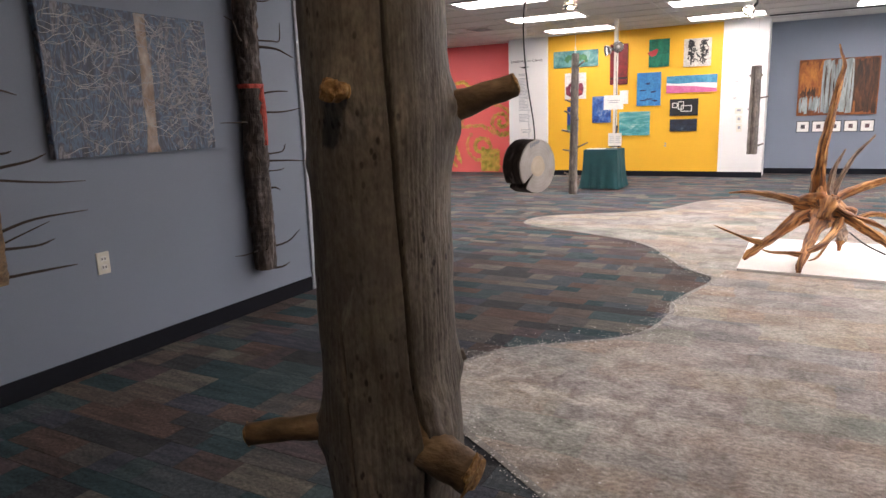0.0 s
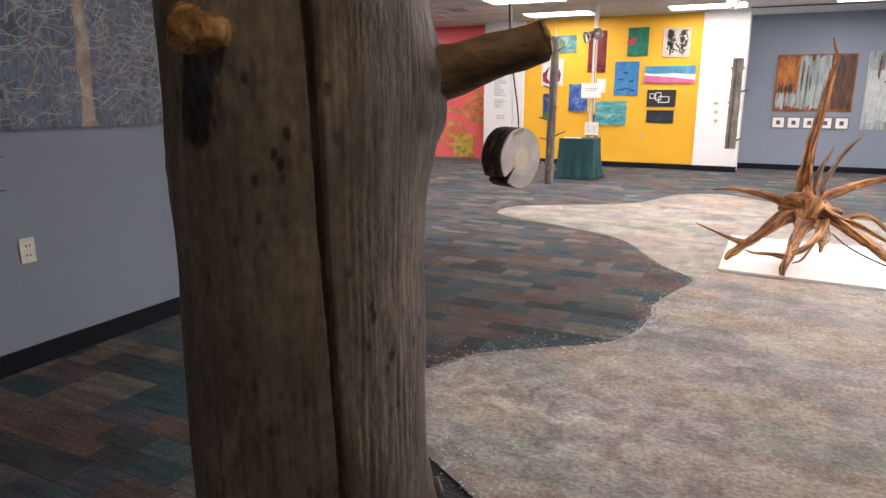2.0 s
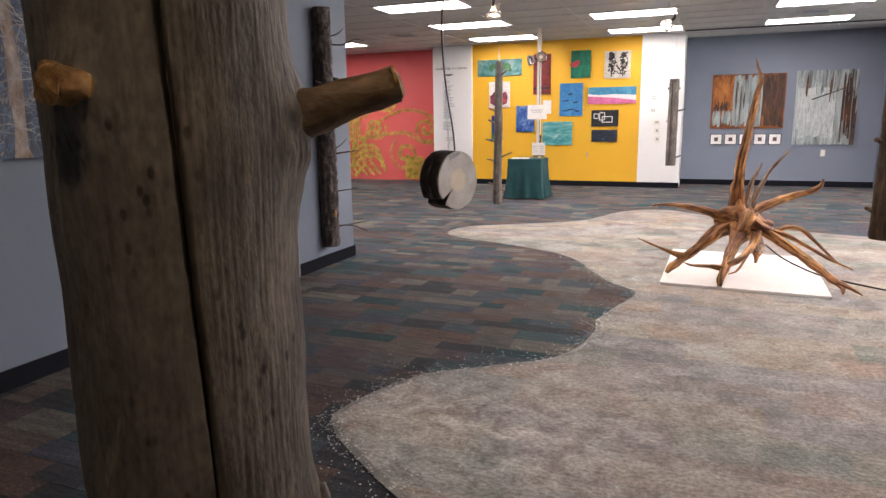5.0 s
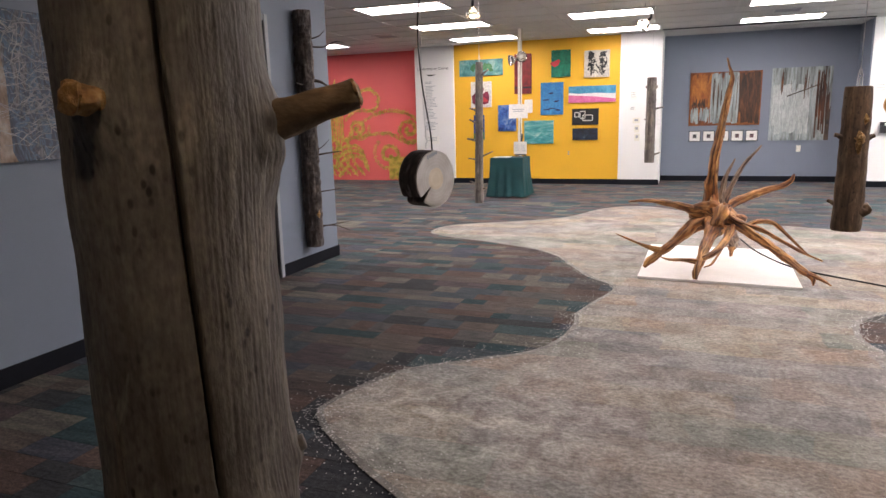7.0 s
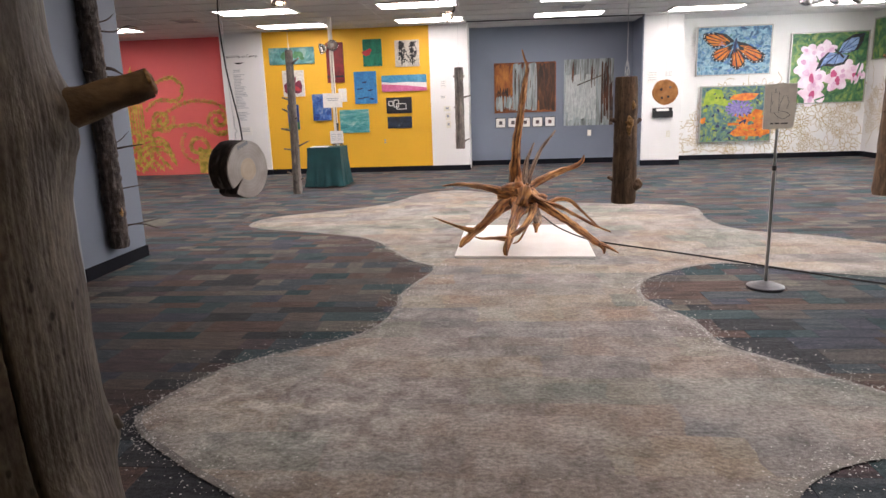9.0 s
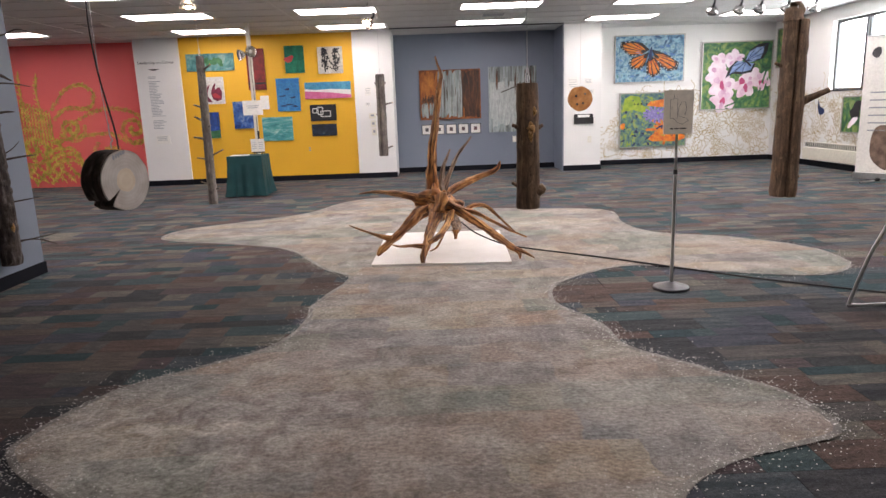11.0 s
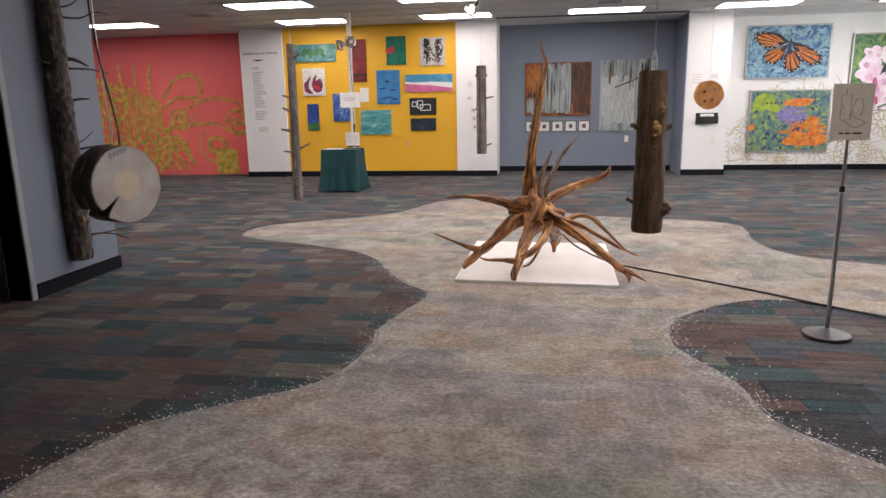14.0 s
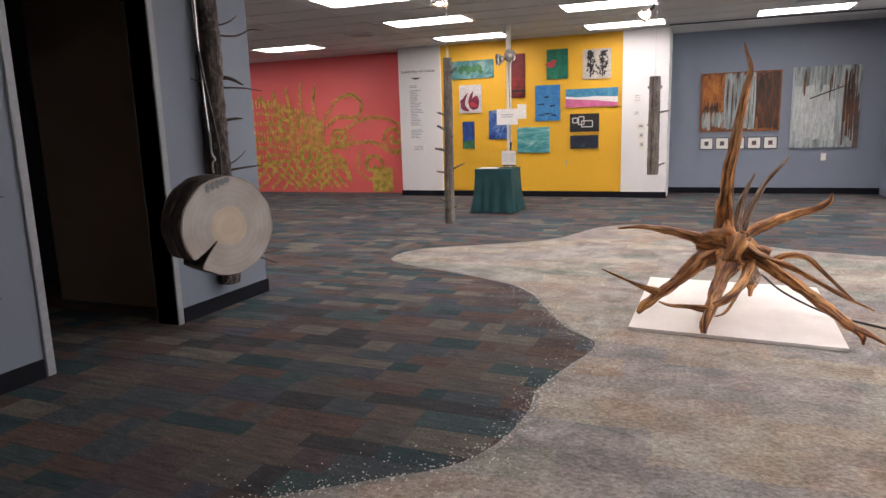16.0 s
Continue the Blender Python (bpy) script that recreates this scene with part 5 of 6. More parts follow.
for k in range(5):
    cx = 0.15 + k * 0.246
    t = thing("framed_print", (cx, 13.4, 0.84), "small black-framed print with wide white mount", "print", "row of small prints")
    for s in ((cx - 0.105, cx + 0.105, 0.745, 0.757), (cx - 0.105, cx + 0.105, 0.933, 0.945), (cx - 0.105, cx - 0.093, 0.757, 0.933), (cx + 0.093, cx + 0.105, 0.757, 0.933)):
        part("frame", box((s[0], s[1], 13.375, 13.398, s[2], s[3])), M_BLACK, t)
    part("mount", box((cx - 0.093, cx + 0.093, 13.385, 13.397, 0.757, 0.933)), M_PAPER, t)
    part("print", box((cx - 0.033, cx + 0.033, 13.3825, 13.3845, 0.81, 0.88)), art("print_%d" % k, [(0.3, (0.03, 0.035, 0.05)), (0.7, (0.15 + 0.03 * k, 0.13, 0.12))], 20), t)

# white wall: butterflies and blossoms
ww = 13.4
A_POND = art("pond_canvas", [(0.3, (0.03, 0.07, 0.16)), (0.45, (0.10, 0.25, 0.40)), (0.58, (0.35, 0.52, 0.62)), (0.7, (0.05, 0.20, 0.20)), (0.85, (0.5, 0.6, 0.65))], 5, dist=2.5)
p = painting(3.93, 5.33, 1.62, 2.54, ww, A_POND, "framed painting of a monarch butterfly on blue water", 0.04, F_SILVER)


def wing(cx, cy, pts):
    return [(cx + a, cy + b) for a, b in pts]


def shrink(s, k):
    mx, my = sum(a for a, _ in s) / len(s), sum(b for _, b in s) / len(s)
    return [(mx + (a - mx) * k, my + (b - my) * k) for a, b in s]


w1 = [(0.70, 0.62), (0.55, 0.74), (0.35, 0.78), (0.15, 0.76), (0.14, 0.68), (0.24, 0.58), (0.34, 0.52), (0.5, 0.52)]
w2 = [(0.68, 0.58), (0.52, 0.52), (0.36, 0.50), (0.30, 0.40), (0.36, 0.30), (0.52, 0.28), (0.62, 0.36)]
w3 = [(0.74, 0.62), (0.90, 0.58), (1.08, 0.50), (1.26, 0.38), (1.22, 0.26), (1.05, 0.24), (0.92, 0.32), (0.8, 0.46)]
w4 = [(0.70, 0.52), (0.82, 0.46), (0.92, 0.32), (0.90, 0.20), (0.76, 0.14), (0.64, 0.22), (0.64, 0.40)]
f0 = ww - 0.04
w1, w2, w3, w4 = [[(0.70 + (a - 0.70) * 1.06, 0.52 + (b - 0.52) * 1.12) for a, b in w] for w in (w1, w2, w3, w4)]
paint(p, "wing", 3.93, 1.62, f0, [w1, w2, w3, w4], P_BLACK, 0.005)
rays = []
for w in (w1, w2, w3, w4):
    root = Vector((0.70, 0.56))
    inner_w = shrink(w, 0.76)
    n = len(inner_w)
    for i in range(1, n - 1):
        a, b = Vector(inner_w[i]), Vector(inner_w[i + 1])
        m0 = a.lerp(b, 0.16), a.lerp(b, 0.84)
        rays.append([tuple(m0[0]), tuple(m0[1]), tuple(root.lerp(m0[1], 0.35)), tuple(root.lerp(m0[0], 0.35))])
paint(p, "wing_pattern", 3.93, 1.62, f0, rays, P_ORANGE, 0.007)
dots = []
for w in (w1, w2, w3, w4):
    rim = shrink(w, 0.91)
    for i in range(2, len(rim) - 1):
        for k in (0.2, 0.6):
            q = Vector(rim[i]).lerp(Vector(rim[i + 1]), k)
            dots.append(blob(q.x, q.y, 0.011, 0.011, 8, 0.1))
paint(p, "wing_edging", 3.93, 1.62, f0, dots, P_WHITE, 0.014)
paint(p, "insect_body", 3.93, 1.62, f0, [blob(0.71, 0.55, 0.028, 0.14, 14, 0.1, -0.1)], P_NAVY, 0.022)
paint(p, "deep_water", 3.93, 1.62, f0, [blob(rnd.uniform(0.1, 1.3), rnd.uniform(0.08, 0.84), rnd.uniform(0.03, 0.09), rnd.uniform(0.012, 0.03), 11, 0.6, rnd.uniform(-0.9, 0.9), k) for k in range(34)], P_BLUE, 0.0002)
paint(p, "water_texture", 3.93, 1.62, f0, [blob(rnd.uniform(0.08, 1.3), rnd.choice((rnd.uniform(0.06, 0.22), rnd.uniform(0.72, 0.86))), rnd.uniform(0.03, 0.1), rnd.uniform(0.015, 0.035), 12, 0.5, rnd.uniform(-0.6, 0.6), k) for k in range(26)], P_CYAN, 0.0005)

A_GREEN = art("foliage_canvas", [(0.25, (0.01, 0.05, 0.03)), (0.45, (0.05, 0.18, 0.07)), (0.6, (0.22, 0.34, 0.08)), (0.8, (0.40, 0.42, 0.20))], 4, dist=2.0)
p = painting(5.68, 7.10, 1.03, 2.36, ww, A_GREEN, "framed painting of pink orchids and a blue butterfly", 0.04, F_SILVER)
pet = []
for i, (cx, cy, s) in enumerate(((0.42, 0.50, 0.24), (0.32, 0.70, 0.2), (0.45, 0.20, 0.22), (0.88, 0.45, 0.2), (0.65, 0.98, 0.17), (0.35, 0.95, 0.15), (1.22, 0.55, 0.17), (1.0, 0.68, 0.15))):
    for k in range(5):
        a = k * 1.2566 + i
        pet.append(blob(cx + 0.55 * s * math.cos(a), cy + 0.55 * s * math.sin(a), 0.66 * s, 0.48 * s, 16, 0.16, a, i * 5 + k))
paint(p, "petal_spray", 5.68, 1.03, f0, pet, P_PINK, 0.001)
paint(p, "blossom_centre", 5.68, 1.03, f0, [blob(cx, cy, 0.05, 0.08, 12, 0.4, 0.3, k) for k, (cx, cy) in enumerate(((0.42, 0.48), (0.45, 0.17), (0.9, 0.42), (0.82, 0.55), (1.22, 0.5)))], P_MAGENTA, 0.008)
paint(p, "stem", 5.68, 1.03, f0, [wedge(1.10, 0.04, 1.3, 0.75, 0.035), wedge(1.2, 0.04, 1.34, 0.6, 0.03), wedge(0.04, 0.3, 0.3, 0.06, 0.06), wedge(0.5, 0.06, 1.0, 0.25, 0.03)], P_LEAF, 0.009)
bf = [[(0.86, 0.92), (0.95, 1.15), (1.12, 1.26), (1.32, 1.28), (1.30, 1.12), (1.22, 0.98), (1.05, 0.92)],
      [(0.86, 0.92), (0.68, 0.95), (0.55, 0.82), (0.48, 0.62), (0.62, 0.70), (0.80, 0.68), (1.0, 0.72), (1.08, 0.88)]]
paint(p, "petal_shade", 5.68, 1.03, f0, [shrink(q, 0.45) for q in pet[::2]], P_LILAC, 0.0075)
paint(p, "wing", 5.68, 1.03, f0, bf, P_BLACK, 0.012)
paint(p, "wing_pattern", 5.68, 1.03, f0, [[(0.88 + (a - 0.88) * 0.80, 0.93 + (b - 0.93) * 0.80) for a, b in w] for w in bf], P_SKY, 0.014)
paint(p, "wing_vein", 5.68, 1.03, f0, [wedge(0.88, 0.93, a, b, 0.012) for w in bf for a, b in w[2:6]], P_NAVY, 0.016)
paint(p, "insect_body", 5.68, 1.03, f0, [wedge(0.80, 1.0, 0.98, 0.84, 0.035)], P_BLACK, 0.019)

A_GARDEN = art("garden_canvas", [(0.25, (0.02, 0.05, 0.05)), (0.4, (0.06, 0.14, 0.20)), (0.55, (0.16, 0.28, 0.16)), (0.65, (0.34, 0.40, 0.10)), (0.8, (0.10, 0.18, 0.32))], 5, dist=2.5)
p = painting(4.05, 5.42, 0.33, 1.43, ww, A_GARDEN, "framed painting of bright garden flowers and butterflies", 0.04, F_SILVER)
paint(p, "leaf", 4.05, 0.33, f0, [[(0.05, 0.72), (0.10, 0.98), (0.22, 1.05), (0.40, 1.02), (0.46, 0.85), (0.62, 0.76), (0.48, 0.70), (0.28, 0.76)]], P_LIME)
fl = [wedge(0.98 + 0.06 * math.cos(a), 0.36 + 0.05 * math.sin(a), 0.98 + r * math.cos(a), 0.36 + r * 0.72 * math.sin(a), 0.05) for a, r in ((k * 0.35, 0.36 + 0.08 * math.sin(3 * k)) for k in range(18))]
paint(p, "orange_flower", 4.05, 0.33, f0, fl + [blob(0.98, 0.22, 0.3, 0.14, 20, 0.4, 0, 3)], P_ORANGE, 0.001)
fl = [wedge(0.74, 0.66, 0.74 + 0.26 * math.cos(a), 0.66 + 0.17 * math.sin(a), 0.045) for a in (k * 0.42 for k in range(15))]
paint(p, "violet_flower", 4.05, 0.33, f0, fl, P_VIOLET, 0.005)
paint(p, "wing", 4.05, 0.33, f0, [[(0.55, 0.84), (0.62, 0.92), (0.85, 0.95), (1.1, 0.93), (1.0, 0.82), (0.8, 0.80)], [(0.92, 0.5), (1.05, 0.64), (1.2, 0.6), (1.15, 0.46)], blob(0.06, 0.44, 0.07, 0.05, 12, 0.5)], P_ORANGE, 0.009)
paint(p, "shadow_dab", 4.05, 0.33, f0, [blob(rnd.uniform(0.08, 1.28), rnd.uniform(0.07, 1.02), rnd.uniform(0.02, 0.07), rnd.uniform(0.01, 0.03), 10, 0.6, rnd.uniform(0, 3), k) for k in range(36)], P_NAVY, 0.0002)
paint(p, "light_dab", 4.05, 0.33, f0, [blob(rnd.uniform(0.08, 1.28), rnd.uniform(0.07, 1.02), rnd.uniform(0.015, 0.05), rnd.uniform(0.008, 0.02), 10, 0.6, rnd.uniform(0, 3), k) for k in range(30)], P_LIME, 0.0062)
paint(p, "leaf_spotting", 4.05, 0.33, f0, [blob(0.30 + 0.07 * k, 0.87, 0.018, 0.018, 10, 0.1) for k in range(3)], P_BLACK, 0.006)


def ribbon(bm, pts, w, n, lift_axis):
    """A thin flat drawn line through 3D points on a wall whose normal is n."""
    last = None
    for i, q in enumerate(pts):
        d = pts[min(i + 1, len(pts) - 1)] - pts[max(i - 1, 0)]
        s = d.cross(n).normalized() * w / 2 if d.length > 0 else Vector((0, 0, w / 2))
        cur = (bm.verts.new(q - s), bm.verts.new(q + s))
        if last:
            f = bm.faces.new((last[0], last[1], cur[1], cur[0]))
            f.normal_update()
            if f.normal.dot(n) < 0:
                f.normal_flip()
        last = cur


def flower_lines(bm, to3d, n, u0, u1, v0, v1, count, seed, top):
    r = random.Random(seed)
    placed = []
    for k_ in range(count * 9):
        cu, cv = r.uniform(u0, u1), r.uniform(v0, v1)
        flower = k_ < count * 3
        s = r.choice((0.26, 0.22, 0.17, 0.12)) if flower else 0.09
        if cv > top(cu) or any(math.hypot(cu - a, cv - b) < (0.74 if flower else 0.62) * (s + c) for a, b, c in placed):
            continue
        placed.append((cu, cv, s))
        if flower:
            k = r.randint(8, 14)
            for j in range(k):
                a = 2 * math.pi * j / k + r.uniform(-0.1, 0.1)
                L, wd = s * r.uniform(0.9, 1.08), s * 0.17
                loop_ = [(0.28 * s, -0.3 * wd), (0.6 * L, -wd), (L, 0), (0.6 * L, wd), (0.28 * s, 0.3 * wd)]
                q = [to3d(cu + x * math.cos(a) - y * math.sin(a), cv + x * math.sin(a) + y * math.cos(a)) for x, y in loop_]
                ribbon(bm, spline(q, 3), 0.008, n, 0)
            ribbon(bm, [to3d(cu + 0.27 * s * math.cos(a), cv + 0.27 * s * math.sin(a)) for a in [6.2832 * i / 14 for i in range(15)]], 0.008, n, 0)
        else:
            a0 = r.uniform(0, 6.28)
            q, x, y = [], cu, cv
            for i in range(9):
                q.append(to3d(x, y))
                a0 += r.uniform(-0.9, 0.9)
                x, y = x + 0.07 * math.cos(a0), y + 0.07 * math.sin(a0)
            ribbon(bm, spline(q, 3), 0.009, n, 0)


fb = bmesh.new()
flower_lines(fb, lambda u, v: Vector((u, ww - 0.003, v)), Vector((0, -1, 0)), 3.6, 7.05, 0.18, 1.9, 210, 5, lambda u: 0.9 + 0.28 * (u - 3.5) + 0.2 * math.sin(u * 3))
solid("trim", fb, M_GOLD, "gold drawn flower outlines on the white wall", "wall drawing")
fb = bmesh.new()
flower_lines(fb, lambda u, v: Vector((XR - 0.003, u, v)), Vector((-1, 0, 0)), 8.7, 13.3, 0.5, 1.6, 170, 9, lambda u: 1.28)
solid("trim", fb, M_GOLD, "gold drawn leaf outlines beneath the window", "wall drawing")

# gilded garland on the red wall
gr = thing("wall_garland", (-7, 12.99, 0.1), "yellow-green gilded leaf garland in swirls on the red wall", "garland", kind="stuff")
gb = bmesh.new()
rg = random.Random(8)


def leafline(fn, n, size=0.046):
    for i in range(n):
        u, v = fn(i / n)
        if u > -5.24 or v < 0.03 or v > 2.5:
            continue
        u2, v2 = fn(min(1.0, (i + 0.5) / n))
        run = math.atan2(v2 - v, u2 - u)
        for side_ in (-1, 1):
            a, s = run + side_ * rg.uniform(0.7, 1.2), size * rg.uniform(0.55, 0.95)
            cx, cz, yy = u + math.cos(a) * s * 0.7, v + math.sin(a) * s * 0.7, 12.985 - rg.uniform(0, 0.02)
            d, e = (math.cos(a) * s, math.sin(a) * s), (-math.sin(a) * s * 0.35, math.cos(a) * s * 0.32)
            vs = [gb.verts.new((cx + d[0], yy - 0.012, cz + d[1])), gb.verts.new((cx + e[0], yy, cz + e[1])), gb.verts.new((cx - d[0], yy - 0.012, cz - d[1])), gb.verts.new((cx - e[0], yy, cz - e[1]))]
            gb.faces.new(vs)


def spiral(cx, cz, r0, turns, a0, sgn=1):
    return lambda t: (cx + r0 * (1 - 0.85 * t) * math.cos(a0 + sgn * 6.283 * turns * t), cz + r0 * (1 - 0.85 * t) * math.sin(a0 + sgn * 6.283 * turns * t))


def seg2(pts):
    q = spline([(a, 0, b) for a, b in pts], 12)

    def f(t):
        p_ = q[min(int(t * (len(q) - 1)), len(q) - 1)]
        return p_.x, p_.z
    return f


leafline(spiral(-6.05, 0.55, 0.36, 1.6, 2.2, 1), 80)
leafline(spiral(-5.55, 1.08, 0.30, 1.7, 0.4, -1), 70)
leafline(spiral(-6.75, 1.12, 0.26, 1.6, 0.3, -1), 60)
leafline(spiral(-7.55, 0.75, 0.42, 1.8, 1.0, 1), 90)
leafline(spiral(-8.1, 1.35, 0.40, 1.8, 0.0, 1), 90)
leafline(spiral(-8.7, 0.7, 0.45, 2.0, 2.0, -1), 90)
leafline(seg2([(-7.1, 1.5), (-6.8, 1.85), (-6.45, 1.95), (-6.25, 1.75), (-6.4, 1.5), (-6.8, 1.52), (-7.1, 1.3)]), 80)
leafline(seg2([(-7.1, 0.9), (-6.6, 1.3), (-6.1, 1.48), (-5.6, 1.42), (-5.3, 1.15), (-5.27, 0.9)]), 80)
leafline(seg2([(-7.2, 0.85), (-6.8, 0.95), (-6.4, 1.0), (-6.0, 1.0), (-5.6, 0.8), (-5.27, 0.88)]), 70)
leafline(seg2([(-5.36, 0.8), (-5.35, 0.5), (-5.34, 0.15)]), 16)
for k in range(5):
    leafline(seg2([(-7.3 - 0.28 * k, 1.3), (-7.35 - 0.3 * k, 1.8), (-7.3 - 0.34 * k, 2.25 - 0.08 * abs(k - 1))]), 34)
for k in range(11):
    leafline(seg2([(-9.6, 0.5 + 0.14 * k), (-8.6, 0.75 + 0.12 * k + 0.1 * math.sin(k)), (-7.8, 0.8 + 0.09 * k), (-7.1, 0.95 + 0.045 * k)]), 90)
for k in range(8):
    leafline(seg2([(-9.4 + 0.3 * k, 0.08), (-9.0 + 0.28 * k, 0.4), (-8.6 + 0.22 * k, 0.6 + 0.04 * k), (-8.3 + 0.2 * k, 0.4), (-7.9 + 0.18 * k, 0.1)]), 70)
for k in range(9):
    leafline(seg2([(-6.05, 0.06 + 0.05 * k), (-5.85, 0.07 + 0.05 * k), (-5.62, 0.06 + 0.05 * k)]), 26)
for k in range(3):
    leafline(seg2([(-7.35, 0.25 + 0.2 * k), (-7.1, 0.5 + 0.12 * k), (-6.75, 0.5 + 0.1 * k), (-6.55, 0.2)]), 50)
part("foliage", gb, M_LEAFY, gr)

# writing on the first pier
st = thing("wall_text", (-4.8, YF, 1.6), "black wall lettering and caption on the white pier", "wall text")
words("title", "Leadership on Canvas", 0.075, pose(-5.14, YF - 0.001, 2.25, 90, 0, 0), M_INK, st)
part("wedge_mark", panel((-4.86, YF, 2.13), (1, 0, 0), (0, 0, 1), (0, -1, 0), [[(-0.1, 0.03), (0, 0.0), (0.12, 0.03), (0.0, 0.02)], [(-0.1, 0.03), (0.12, 0.03), (0.03, 0.0), (-0.02, 0.0)]], 0.002), M_INK, st)
zz = 2.02
for k in range(34):
    if k not in (2, 26, 27):
        w = rnd.uniform(0.12, 0.25)
        part("text_line", box((-4.98, -4.98 + w, YF - 0.0022, YF - 0.0005, zz - 0.0055, zz + 0.0055)), M_FRAME, st)
    zz -= 0.0285
cp = thing("caption_card", (-4.83, YF, 0.87), "pale caption card on the white pier", "card")
part("card", box((-4.96, -4.70, YF - 0.006, YF - 0.001, 0.79, 0.95)), M_PAPER, cp)
for k in range(3):
    part("text_line", box((-4.93, -4.75, YF - 0.0075, YF - 0.0062, 0.915 - 0.03 * k, 0.925 - 0.03 * k)), M_FRAME, cp)

# second pier: thermostat, notices
for (x, z, w, h, lab) in ((-0.92, 1.62, 0.11, 0.15, "small white notice on the pier"), (-0.93, 1.38, 0.10, 0.07, "small white notice on the pier")):
    t = thing("notice", (x, YF, z), lab, "notice")
    part("sheet", box((x - w / 2, x + w / 2, YF - 0.005, YF - 0.001, z - h / 2, z + h / 2)), M_PAPER, t)
    for k in range(3):
        part("text_line", box((x - w * 0.4, x + w * 0.3, YF - 0.0065, YF - 0.0052, z + h * 0.3 - k * h * 0.25, z + h * 0.3 - k * h * 0.25 + 0.008)), M_FRAME, t)
for x, z, w, h in ((-0.86, 1.17, 0.13, 0.10), (-0.85, 1.02, 0.09, 0.13), (-0.84, 0.87, 0.09, 0.13)):
    t = thing("wall_control", (x, YF, z), "small cream wall control box on the pier", "thermostat", "wall controls")
    part("housing", box((x - w / 2, x + w / 2, YF - 0.035, YF - 0.001, z - h / 2, z + h / 2), bevel=0.006), M_OUTLET, t)
    part("dial", box((x - w * 0.25, x + w * 0.25, YF - 0.038, YF - 0.034, z - h * 0.1, z + h * 0.25)), M_FRAME, t)

# third pier: notices and a black leaflet box
for x, z, w, h in ((2.93, 1.62, 0.2, 0.24), (3.22, 1.66, 0.16, 0.12), (3.24, 1.46, 0.2, 0.1)):
    t = thing("notice", (x, YF, z), "pale grey printed notice on the white pier", "notice")
    part("sheet", box((x - w / 2, x + w / 2, YF - 0.005, YF - 0.001, z - h / 2, z + h / 2)), M_PAPER, t)
    for k in range(4):
        part("text_line", box((x - w * 0.4, x + w * 0.35, YF - 0.0065, YF - 0.0052, z + h * 0.3 - k * h * 0.18, z + h * 0.3 - k * h * 0.18 + 0.007)), M_FRAME, t)
lb = thing("leaflet_box", (3.13, YF, 0.97), "black plastic leaflet holder on the white pier", "leaflet holder")
part("back", box((2.95, 3.31, YF - 0.012, YF - 0.001, 0.88, 1.06), bevel=0.003), M_BLACK, lb)
part("pocket", box((2.95, 3.31, YF - 0.06, YF - 0.012, 0.88, 1.0), bevel=0.004), M_BLACK, lb)
part("leaflet", box((3.02, 3.24, YF - 0.03, YF - 0.015, 1.0, 1.045)), M_PAPER, lb)

# left partition: forest picture
FY0, FY1, FZ0, FZ1 = 1.605, 2.60, 1.105, 1.835
fp = thing("painting", (XL, 2.1, 1.43), "large dark blue-grey canvas of winter woods with one pale birch", "painting", "paintings")
A_WOODS = art("winter_woods_canvas", [(0.30, (0.018, 0.020, 0.032)), (0.43, (0.06, 0.075, 0.13)), (0.50, (0.13, 0.21, 0.33)), (0.56, (0.05, 0.05, 0.08)), (0.64, (0.34, 0.33, 0.37)), (0.72, (0.12, 0.08, 0.09))], 5, (1, 2.6, 0.8), 2.5, 45, 0.6)
part("canvas", box((XL + 0.002, XL + 0.045, FY0, FY1, FZ0, FZ1), bevel=0.003), A_WOODS, fp)
o = (XL + 0.045, FY0, FZ0)
part("birch_trunk", panel(o, (0, 1, 0), (0, 0, 1), (1, 0, 0), [[(0.51, 0), (0.605, 0), (0.585, 0.05), (0.59, 0.2), (0.60, 0.4), (0.585, 0.55), (0.59, 0.725), (0.52, 0.725), (0.53, 0.5), (0.52, 0.3), (0.53, 0.15), (0.515, 0.04)]], 0.001),
     noisy("birch_oil", [(0.3, (0.16, 0.08, 0.05)), (0.5, (0.42, 0.32, 0.25)), (0.7, (0.58, 0.50, 0.44))], 18, 0.6, stretch=(1, 1, 0.5), spread=0.4), fp, "pale orange-white birch trunk")
tw = bmesh.new()
rw = random.Random(11)
for k in range(330):
    u, v = rw.choice((rw.uniform(0.62, 0.99), rw.uniform(0.62, 0.99), rw.uniform(0.05, 0.5))), rw.uniform(0.04, 0.7)
    a = rw.uniform(-0.7, 0.7) + (3.14 if rw.random() < 0.4 else 0)
    q = []
    for i in range(6):
        q.append(Vector((o[0] + 0.0016, o[1] + min(max(u, 0.005), 0.995), o[2] + min(max(v, 0.005), 0.72))))
        a += rw.uniform(-0.5, 0.5)
        u, v = u + 0.03 * math.cos(a), v + 0.03 * math.sin(a)
    ribbon(tw, q, rw.uniform(0.0012, 0.0042), Vector((1, 0, 0)), 0)
part("twig_pattern", tw, noisy("pale_twig_oil", [(0.3, (0.22, 0.21, 0.22)), (0.7, (0.58, 0.55, 0.54))], 12, 0.6), fp)

